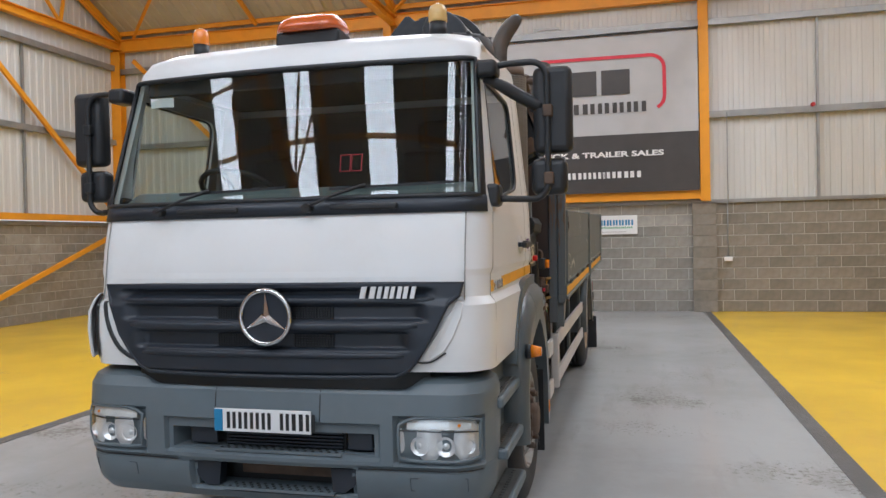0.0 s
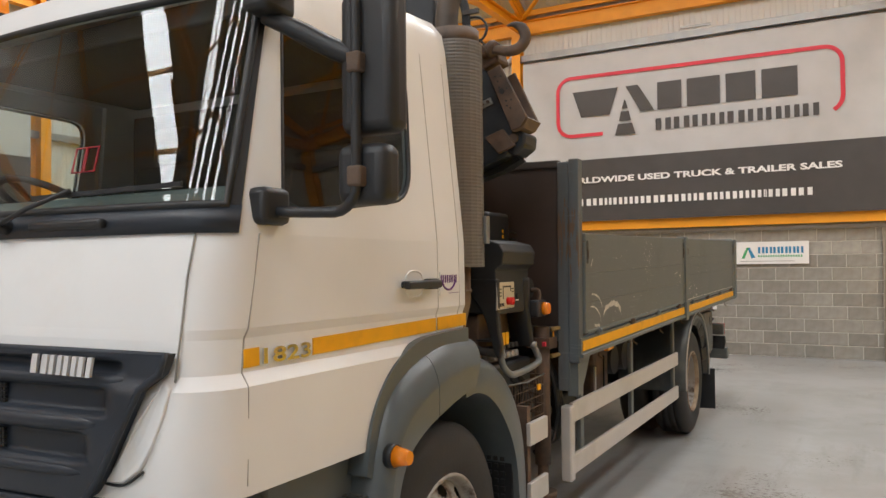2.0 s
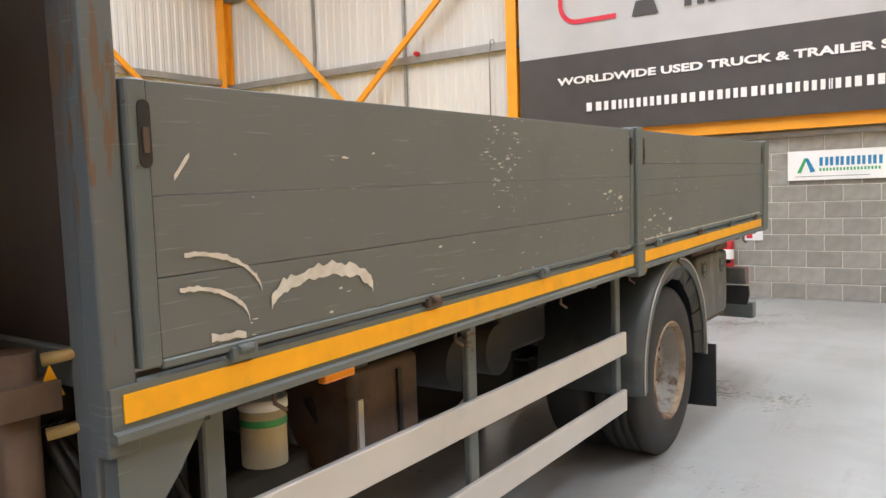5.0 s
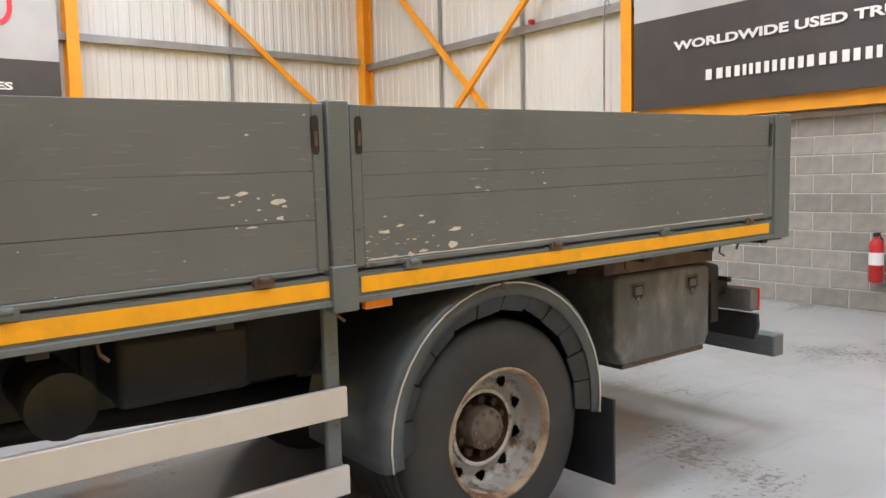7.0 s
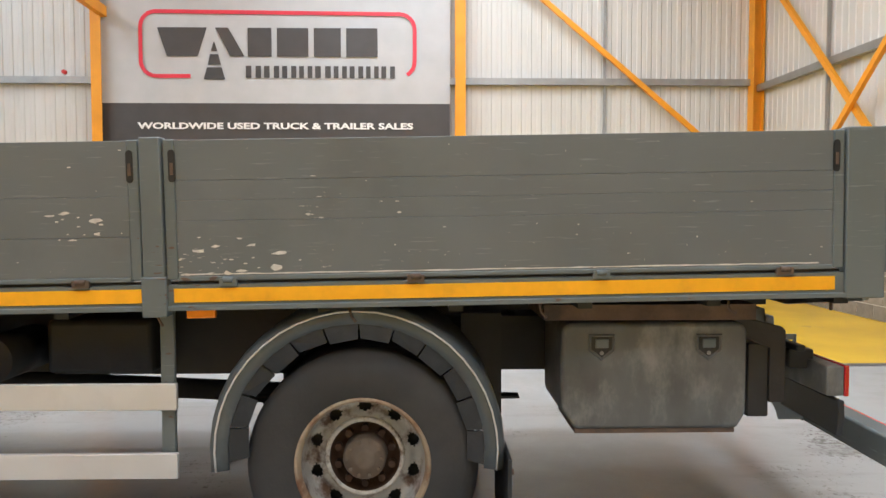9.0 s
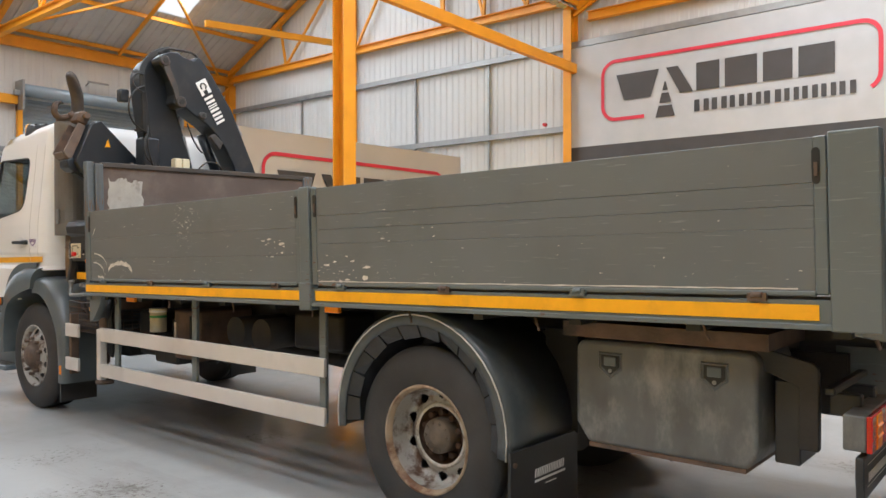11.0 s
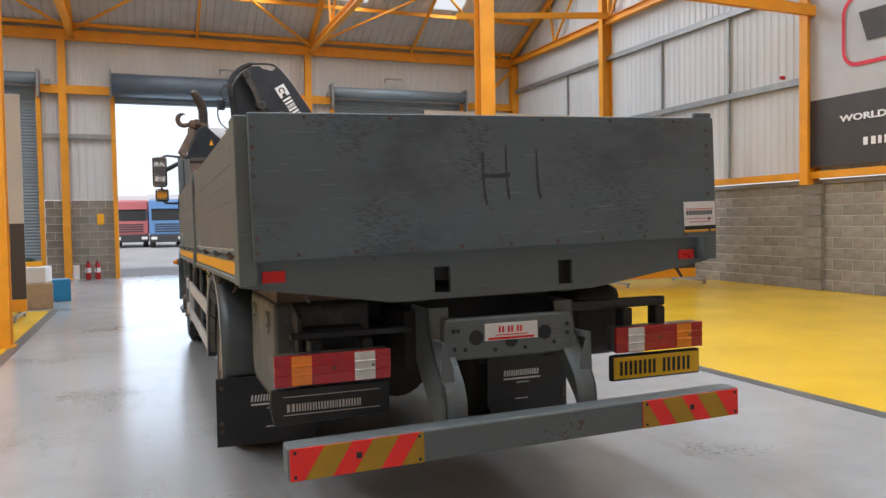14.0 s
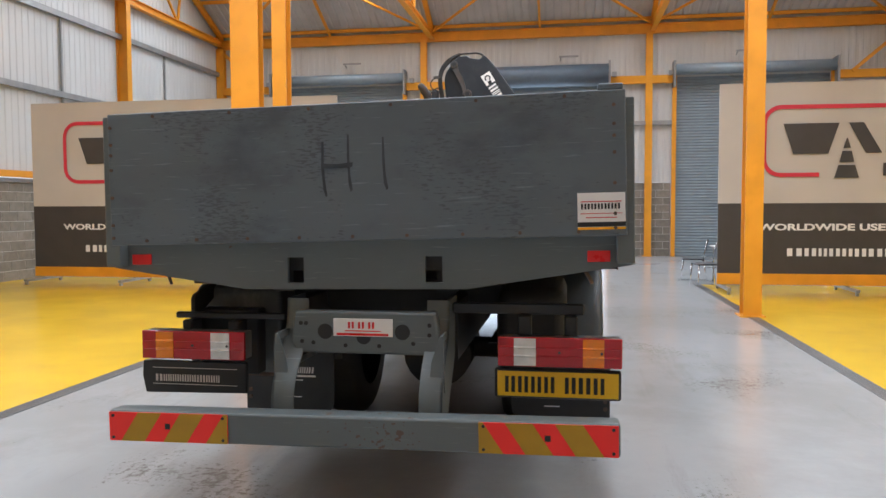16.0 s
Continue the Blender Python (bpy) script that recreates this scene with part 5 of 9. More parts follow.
# wipers
for x0, x1 in ((-0.62, -0.05), (0.2, 0.78)):
    e = bmesh.new()
    y0 = cab_front(x0, 1.80) - 0.05
    rod(e, (CX + x0, y0 + 0.05, 1.80), (CX + x0, y0 - 0.015, 1.80), 0.022, 12)
    xm = x0 + 0.28
    tube(e, [(CX + x0, y0 - 0.01, 1.80), (CX + x0 + 0.12, cab_front(x0 + 0.12, 1.855) - 0.05, 1.855), (CX + xm, cab_front(xm, 1.91) - 0.04, 1.905)], 0.008, 8)
    xa, xb = x0 - 0.05 + 0.15, x1 + 0.12
    beam(e, (CX + xa, cab_front(xa, 1.89) - 0.026, 1.89), (CX + xb, cab_front(xb, 1.905) - 0.026, 1.905), 0.010, 0.014)
    part("wiper", e, BLACKP, cab, "black windscreen wiper")
    e = bmesh.new()
    quadbox(e, CX + x0 + 0.10, CX + x0 + 0.44, cab_front(x0 + 0.3, 1.8) - 0.03, cab_front(x0 + 0.3, 1.8), 1.785, 1.815)
    bevel(e, 0.01, 2)
    part("grab_handle", e, BLACKP, cab, "black grab handle below the windscreen")

# door trim: tape, handle, writing, stickers, mirror arms
for s in (1, -1):
    XS_ = CX + s * 1.058
    e = bmesh.new()
    for a, b_ in ((0.238, 0.300), (0.545, 1.334), (1.350, 1.60)):
        prism(e, [(a, 1.380 + 0.018 * a), (b_, 1.380 + 0.018 * b_), (b_, 1.433 + 0.017 * b_), (a, 1.433 + 0.017 * a)], "x", XS_ - s * 0.015, XS_ - s * 0.0075)
    part("reflective_strip", e, TAPE, cab, "amber reflective strip on the door")
    e = bmesh.new()
    quadbox(e, *sorted((XS_ + s * 0.02, XS_ + s * 0.05)), 1.04, 1.295, 1.580, 1.612)
    quadbox(e, *sorted((XS_ - s * 0.01, XS_ + s * 0.03)), 1.06, 1.09, 1.583, 1.61)
    quadbox(e, *sorted((XS_ - s * 0.01, XS_ + s * 0.035)), 1.225, 1.30, 1.575, 1.617)
    bevel(e, 0.010, 3)
    part("door_handle", e, BLACKP, cab, "black door handle")
    # the pressed lip of the dish behind the handle
    e = bmesh.new()
    tube(e, [(XS_ - s * 0.0015, 1.155 + 0.066 * math.copysign(abs(math.cos(w)) ** 0.75, math.cos(w)), 1.598 + 0.050 * math.copysign(abs(math.sin(w)) ** 0.75, math.sin(w))) for w in [2 * math.pi * i / 32 for i in range(32)]], 0.004, 8, closed=True)
    part("handle_recess", e, CABW, cab, "white pressed lip round the handle")
letters("model_number", "1823", 0.215, 0.046, CHROME, cab, facing("+x", (CX + 1.0505, 0.312, 1.388)), "chrome model number 1823", 0.006, 0.02)
XS_ = CX + 1.06
box_part("sticker", XS_ - 0.004, XS_ + 0.0012, 1.352, 1.52, 1.545, 1.64, CABW, cab, label="small white sticker")
bars("sticker_mark", [0.028, 0.030, 0.032, 0.026], 0.008, 0.032, PURPLE, cab, facing("+x", (XS_ + 0.002, 1.356, 1.597)), 0.001, stems=True, label="purple letter-sized mark")
e = bmesh.new()
tube(e, arc_pts((1.425, 1.634), 0.066, 205, 335, 12, "yz", XS_ + 0.001), 0.005, 6)
quadbox(e, XS_ + 0.001, XS_ + 0.002, 1.42, 1.518, 1.553, 1.555)
part("sticker_mark", e, PURPLE, cab, "purple curved sticker mark")


def mirror_set(s):
    ex = CX + s * 1.04
    ox = CX + (1.31 if s > 0 else -1.30)
    up_ = 0.0 if s > 0 else 0.045
    y = 0.42
    e = bmesh.new()
    corner_u = arc_pts((ox - s * 0.08, 2.415), 0.08, 90, 0, 5, "xz", y) if s > 0 else arc_pts((ox + 0.08, 2.415), 0.08, 90, 180, 5, "xz", y)
    corner_l = arc_pts((ox - s * 0.08, 1.905), 0.08, 0, -90, 5, "xz", y) if s > 0 else arc_pts((ox + 0.08, 1.905), 0.08, 180, 270, 5, "xz", y)
    tube(e, [(ex - s * 0.06, 0.36, 2.465), (ex + s * 0.1, 0.40, 2.49)] + corner_u + corner_l + [(ex + s * 0.12, 0.36, 1.825), (ex, 0.33, 1.83)], 0.016, 10)
    arm = part("mirror_arm", e, BLACKP, TRUCK, "black tubular mirror arm")
    e = bmesh.new()
    quadbox(e, *sorted((ex - s * 0.05, ex + s * 0.05)), 0.28, 0.40, 1.79, 1.90)
    bevel(e, 0.02, 2)
    part("mirror_bracket", e, BLACKP, arm)
    e = bmesh.new()
    quadbox(e, *sorted((ex - s * 0.06, ex + s * 0.04)), 0.30, 0.44, 2.42, 2.50)
    bevel(e, 0.02, 2)
    part("mirror_bracket", e, BLACKP, arm)
    for z0, z1, w, dx in ((2.05 + up_, 2.475 + up_, 0.096, 0.022), (1.845 + up_, 2.025 + up_, 0.088, 0.0)):
        e = bmesh.new()
        quadbox(e, ox + s * dx - w, ox + s * dx + w, y + 0.012, y + 0.112, z0, z1)
        bevel(e, 0.035, 3)
        part("mirror_housing", e, BLACKP, arm, "black mirror housing")
        e = bmesh.new()
        quadbox(e, ox + s * dx - w + 0.018, ox + s * dx + w - 0.018, y + 0.109, y + 0.116, z0 + 0.018, z1 - 0.018)
        bevel(e, 0.002)
        part("mirror_glass", e, MIRROR, arm, "mirror glass")
        e = bmesh.new()
        zc = (z0 + z1) / 2 - 0.01
        quadbox(e, ox - 0.022, ox + 0.026, y - 0.022, y + 0.04, zc - 0.03, zc + 0.03)
        bevel(e, 0.008)
        part("mirror_clamp", e, RUSTY if s > 0 else BLACKP, arm)
    if s > 0:
        e = bmesh.new()
        horn(e, bend3([(ex - 0.03, 0.37, 2.42), (ex + 0.05, 0.40, 2.385), (ex + 0.15, 0.44, 2.325), (ex + 0.24, 0.46, 2.28)], 3), [0.02 + 0.012 * min(1, i / 4) for i in range(20)], 8)
        part("mirror_stay", e, BLACKP, arm, "black slanting mirror stay")


mirror_set(1)
mirror_set(-1)

# roof beacons
REDAMB = mat("deep amber lens", (0.62, 0.11, 0.012), 0.22, var=0.12, scale=20, bump=0.002, bump_scale=160, coat=0.4)
PALEAMB = mat("faded amber lens", (0.72, 0.46, 0.16), 0.25, var=0.1, scale=20, bump=0.001, bump_scale=200, coat=0.5)


def beacon(x, y, z, r, h, label, m=AMBER):
    e = bmesh.new()
    rod(e, (x, y, z - 0.085), (x, y, z - 0.005), r * 0.9, 20)
    b0 = part("beacon", e, BLACKP, TRUCK, label)
    e = bmesh.new()
    lathe_z = [(r * 0.95, -0.005), (r, 0.01), (r * 0.96, h * 0.6), (r * 0.75, h * 0.88), (r * 0.35, h), (0.001, h)]
    rings2 = [[(x + q * math.cos(2 * math.pi * i / 20), y + q * math.sin(2 * math.pi * i / 20), z + d) for i in range(20)] for q, d in lathe_z]
    loft(e, rings2)
    part("lens", e, m, b0, "amber dome")


beacon(CX - 0.645, 0.55, 2.765, 0.046, 0.088, "small amber roof beacon")
beacon(CX + 0.735, 0.56, 2.772, 0.050, 0.092, "pale amber roof beacon on a dark base", PALEAMB)
e = bmesh.new()
quadbox(e, CX - 0.125, CX + 0.235, 0.42, 0.60, 2.675, 2.752)
bevel(e, 0.015, 2)
lb = part("light_bar", e, BLACKP, TRUCK, "amber light bar on the cab roof")
e = bmesh.new()
rings2 = []
for i in range(17):
    x = CX - 0.145 + 0.40 * i / 16
    u = 2 * i / 16 - 1
    h = 0.085 * (1 - abs(u) ** 5) * (0.86 + 0.14 * u * u) + 0.012
    w = 0.11 * (1 - abs(u) ** 6) + 0.015
    rings2.append([(x, 0.51 + w * math.cos(radians(a)), 2.756 + h * 1.10 * math.sin(radians(a))) for a in range(0, 181, 15)])
loft(e, rings2)
part("lens", e, REDAMB, lb, "deep amber twin-dome lens")
e = bmesh.new()
rod(e, (CX + 0.74, 1.02, 2.66), (CX + 0.74, 1.02, 2.79), 0.22, 28, r2=0.19)
bevel(e, 0.03, 3)
for a in range(0, 360, 30):
    rod(e, (CX + 0.74 + 0.19 * math.cos(radians(a)), 1.02 + 0.19 * math.sin(radians(a)), 2.78), (CX + 0.74, 1.02, 2.80), 0.012, 6)
part("roof_vent", e, BLACKP, TRUCK, "round black ribbed vent cover on the cab roof")

# ---- front bumper ----
BCX = CX - 0.022
BUMP = [(0.385, 0.04, 1.035, 0.19), (0.44, -0.005, 1.06, 0.20), (0.555, -0.03, 1.075, 0.20), (0.565, -0.02, 1.075, 0.20), (0.60, -0.04, 1.08, 0.21), (0.80, -0.045, 1.085, 0.21), (0.93, -0.03, 1.085, 0.21), (0.975, 0.0, 1.07, 0.20), (1.0, 0.05, 1.03, 0.18)]


BUMP = [(z, y + 0.022, w, r) for z, y, w, r in BUMP]


def bump_y(x, z):
    yf, hw, rc = table(z, BUMP)
    xe = hw - rc
    ax = abs(x)
    y = yf + 0.05 * (min(ax, xe) / hw) ** 2
    if ax > xe:
        t = min(1.0, (ax - xe) / rc)
        y += rc * (1 - math.sqrt(max(0, 1 - t * t)))

    def inside(v, a, b, soft):
        return max(0.0, min(1.0, (v - a) / soft, (b - v) / soft))
    y += 0.024 * inside(x, -0.54, 0.585, 0.012) * inside(z, 0.618, 0.795, 0.012)
    y += 0.030 * inside(x, -0.415, 0.46, 0.014) * inside(z, 0.43, 0.582, 0.012)
    y += 0.035 * (inside(x, 0.645, 1.055, 0.02) + inside(x, -1.055, -0.645, 0.02)) * inside(z, 0.60, 0.835, 0.02)
    y += 0.010 * inside(z, 0.575, 0.60, 0.006) * (1.0 if ax > 0.46 else 0.0)
    return y


# openings in the bumper: the pocket behind the plate and the lower air slot
OPEN_UP, OPEN_LOW = (-0.505, 0.55, 0.642, 0.742), (-0.385, 0.43, 0.446, 0.568)
e = bmesh.new()
bx = [-1.085 + 2.17 * i / 72 for i in range(73)]
for edge_ in (-0.54, -0.528, -0.505, -0.415, -0.401, -0.385, 0.43, 0.446, 0.46, 0.55, 0.573, 0.585, 0.645, 0.665, -0.645, -0.665, 1.035, 1.055, -1.035, -1.055):
    bx = [c for c in bx if abs(c - edge_) > 0.008] + [edge_]
bx.sort()
bz = [0.385, 0.40, 0.415, 0.43, 0.446, 0.5, 0.54, 0.568, 0.575, 0.582, 0.594, 0.60, 0.618, 0.630, 0.642, 0.67, 0.70, 0.742, 0.765, 0.783, 0.795, 0.815, 0.835, 0.855, 0.88, 0.90, 0.93, 0.945, 0.96, 0.975, 0.99, 1.0]
rows = []
for z in bz:
    hw = table(z, BUMP)[1]

    def wide(c):
        return c if abs(c) < 0.7 else math.copysign(0.7 + (abs(c) - 0.7) * (hw - 0.7) / 0.385, c)
    r = [(BCX - hw, 0.345, z), (BCX - hw, 0.30, z)]
    r += [(BCX + wide(c), bump_y(wide(c), z), z - max(0.0, z - 0.944) * max(0.0, min(1.0, (c + 0.68) / 0.09, (0.78 - c) / 0.09))) for c in bx]
    r += [(BCX + hw, 0.30, z), (BCX + hw, 0.345, z)]
    rows.append(r)
bv = [[e.verts.new(p) for p in r] for r in rows]
for k in range(len(bz) - 1):
    zm = (bz[k] + bz[k + 1]) / 2
    for i in range(len(bv[0]) - 1):
        xm = (rows[k][i][0] + rows[k][i + 1][0]) / 2 - BCX
        if any(a < xm < b and c < zm < d for a, b, c, d in (OPEN_UP, OPEN_LOW)):
            continue
        f = e.faces.new((bv[k][i], bv[k][i + 1], bv[k + 1][i + 1], bv[k + 1][i]))
        f.smooth = True
for q in (0, -1):
    e.faces.new([e.verts.new(p) for p in rows[q]])
bmesh.ops.remove_doubles(e, verts=e.verts, dist=0.0004)
e.normal_update()
for ed in e.edges:
    if len(ed.link_faces) == 2 and ed.calc_face_angle(0) > radians(24):
        ed.smooth = False
FB = part("front_bumper", e, GREYP, TRUCK, "slate grey plastic front bumper")
for nm, (a, b_, c, d), deep in (("plate_pocket", OPEN_UP, 0.125), ("air_slot", OPEN_LOW, 0.17)):
    e = bmesh.new()
    lip_ = [(BCX + x, bump_y(x, z) + 0.001, z) for x, z in ((a, c), (b_, c), (b_, d), (a, d))]
    back_ = [(BCX + x, deep, z) for x, z in ((a + 0.03, c + 0.004), (b_ - 0.03, c + 0.004), (b_ - 0.03, d - 0.004), (a + 0.03, d - 0.004))]
    loft(e, [lip_, back_], caps=False, smooth=False)
    pk = part(nm, e, GREYP, FB, "grey moulded recess in the bumper")
    # black end face, the opening's deep shade put into its colour
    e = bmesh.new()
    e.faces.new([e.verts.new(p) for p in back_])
    part("recess_shade", e, INKB, FB)
for s in (1, -1):
    e = bmesh.new()
    tube(e, [(BCX + s * x, bump_y(s * x, 0.578) - 0.0005, 0.578 + 0.006 * (x - 0.47) * (1 if s < 0 else 0)) for x in (0.47, 0.6, 0.75, 0.88, 0.95, 1.0, 1.04)], 0.0035, 6)
    part("bumper_seam", e, INKB, FB)
    e = bmesh.new()
    xx = [BCX + s * q for q in (0.72, 0.98)]
    tube(e, [(x, bump_y(x - BCX, z) - 0.0005, z) for x, z in ((xx[0], 0.545), (xx[1], 0.545), (xx[1], 0.485), (xx[0], 0.485))], 0.0022, 5, closed=True)
    part("cover_seam", e, GRILLE, FB)
for s in (1, -1):
    e = bmesh.new()
    grid = []
    for iz in range(7):
        z = 0.626 + 0.2 * iz / 6
        grid.append([(BCX + s * (0.672 + 0.365 * i / 10), bump_y(0.672 + 0.365 * i / 10, 0.9) - 0.002 - 0.012 * (1 - abs(2 * iz / 6 - 1) ** 4), 0.722 + (z - 0.722) * (1 - (0.16 if i > 5 else 0.34 if iz > 3 else 0.12) * abs(i / 5 - 1) ** 4)) for i in range(11)])
    loft(e, grid, caps=False, closed=False)
    per = [grid[0][i] for i in range(11)] + [grid[k][-1] for k in range(1, 7)] + [grid[-1][i] for i in range(9, -1, -1)] + [grid[k][0] for k in range(5, 0, -1)]
    loft(e, [per, [(x, y + 0.05, z) for x, y, z in per]], caps=False)
    hl = part("headlamp", e, CLEARG, FB, "clear headlamp with indicator above")
    hl.visible_shadow = False
    e = bmesh.new()
    loft(e, [[(x, y + 0.034 + 0.012 * math.sin(i * 1.3), z) for i, (x, y, z) in enumerate(r)] for r in grid], caps=False, closed=False)
    part("lamp_reflector", e, LAMPIN, FB, "bright lamp reflector")
    e = bmesh.new()
    tube(e, [(x, y + 0.004, z) for x, y, z in per], 0.009, 6, closed=True)
    part("lamp_rim", e, GREYP, FB)
    e = bmesh.new()
    beam(e, (BCX + s * 0.675, bump_y(0.68, 0.9) - 0.010, 0.768), (BCX + s * 0.90, bump_y(0.90, 0.9) - 0.010, 0.764), 0.005, 0.005)
    beam(e, (BCX + s * 0.90, bump_y(0.90, 0.9) - 0.010, 0.764), (BCX + s * 1.033, bump_y(1.033, 0.9) - 0.006, 0.758), 0.005, 0.005)
    part("lamp_divider", e, BLACKP, FB)
    e = bmesh.new()
    loft(e, [[(x, y + 0.014, min(max(z, 0.772), grid[6][i][2] - 0.004)) for i, (x, y, z) in enumerate(grid[k])][1:-1] for k in (4, 5, 6)], caps=False, closed=False)
    part("indicator_lens", e, CLEARL, FB, "pale ribbed indicator lens")
    for xc, rr0 in ((0.765, 0.044), (0.885, 0.047), (0.985, 0.034)):
        e = bmesh.new()
        yc = bump_y(xc, 0.9) + 0.012
        prof = [(rr0, 0.0), (rr0 * 0.9, 0.004), (rr0 * 0.6, 0.016), (0.016, 0.022), (0.014, 0.006), (0.001, 0.004)]
        loft(e, [[(BCX + s * xc + q * math.cos(2 * math.pi * i / 20), yc + d, 0.692 + q * math.sin(2 * math.pi * i / 20)) for i in range(20)] for q, d in prof], caps=False)
        part("lamp_bowl", e, LAMPIN, FB)
    e = bmesh.new()
    rod(e, (BCX + s * 0.95, bump_y(0.95, 0.9) + 0.02, 0.792), (BCX + s * 0.95, bump_y(0.95, 0.9) - 0.002, 0.792), 0.007, 12)
    part("indicator_bulb", e, AMBER, FB, "amber bulb")
for i in range(5):
    e = bmesh.new()
    z = 0.655 + i * 0.0165
    quadbox(e, -0.21, 0.40, 0.052, 0.075, z, z + 0.009)
    bevel(e, 0.002, 1)
    part("grille_bar", e, GRILLE, FB, "dark lower grille bar")
e = bmesh.new()
quadbox(e, -0.22, 0.41, 0.078, 0.09, 0.645, 0.74)
part("grille_back", e, INKB, FB)
for z, y0, w, xc in ((0.646, -0.004, 0.33, 0.085), (0.452, 0.012, 0.29, 0.075)):
    e = bmesh.new()
    quadbox(e, xc - w, xc + w, y0, 0.118, z - 0.012, z)
    tr_ = part("bumper_tread", e, GREYP, FB, "studded grey bumper tread")
    e = bmesh.new()
    for r in range(3):
        for c in range(int(w * 2 / 0.04)):
            x = xc - w + 0.03 + c * 0.04 + (r % 2) * 0.02
            rod(e, (x, y0 + 0.02 + r * 0.028, z), (x, y0 + 0.02 + r * 0.028, z + 0.003), 0.009, 6)
    part("studs", e, INKB, tr_)["kind"] = "stuff"
box_part("air_slot_bar", -0.17, 0.33, 0.13, 0.15, 0.49, 0.545, RUSTY, FB, 0.004, "brown cross bar in the air slot")
for s, a, b_, c, d in ((-1, -0.40, -0.255, -0.40, -0.235), (1, 0.43, 0.555, 0.345, 0.505)):
    box_part("tow_cover", a, b_, 0.040, 0.052, 0.655, 0.737, GRILLE, FB, 0.006, "dark tow eye cover")
    e = bmesh.new()
    q_ = (c, d) if s < 0 else (d, c)
    prism(e, [(q_[0] + s * -0.02, 0.564), (q_[1], 0.564), (q_[1] + s * 0.01, 0.452), (q_[0] + s * -0.09, 0.452), (q_[0] + s * -0.04, 0.49)], "y", 0.035, 0.10)
    part("slot_block", e, GRILLE, FB, "dark angular block beside the air slot")
for s in (1, -1):
    e = bmesh.new()
    tube(e, [(0.045 + s * 0.272, bump_y(0.045 + s * 0.272 - BCX, z) - 0.0005, z) for z in (0.80, 0.84, 0.88, 0.915, 0.943)], 0.0025, 6)
    part("bumper_seam", e, INKB, FB)
e = bmesh.new()
quadbox(e, -0.222, 0.280, -0.036, -0.026, 0.738, 0.848)
bevel(e, 0.004)
part("number_plate", e, PLATEW, FB, "white front number plate with blue edge band")
box_part("plate_band", -0.220, -0.177, -0.039, -0.033, 0.741, 0.845, BLUEV, FB)
bars("plate_mark", [0.05, 0.05, 0.05, 0.05, 0, 0.05, 0.06, 0.05], 0.011, 0.079, INKB, FB, facing("-y", (-0.154, -0.0365, 0.754)), 0.001, stems=True)
# black sheet that paints the shade in the gap below the grille
e = bmesh.new()
loft(e, [[(BCX + x, bump_y(x, 0.9) + 0.03 + 0.05 * abs(x / 0.78) ** 6, z) for x in [-0.72 + 1.52 * i / 30 for i in range(31)]] for z in (0.88, 1.06)], caps=False, closed=False)
part("gap_shade", e, INKB, FB)

# ---- steps and front wheel arches ----


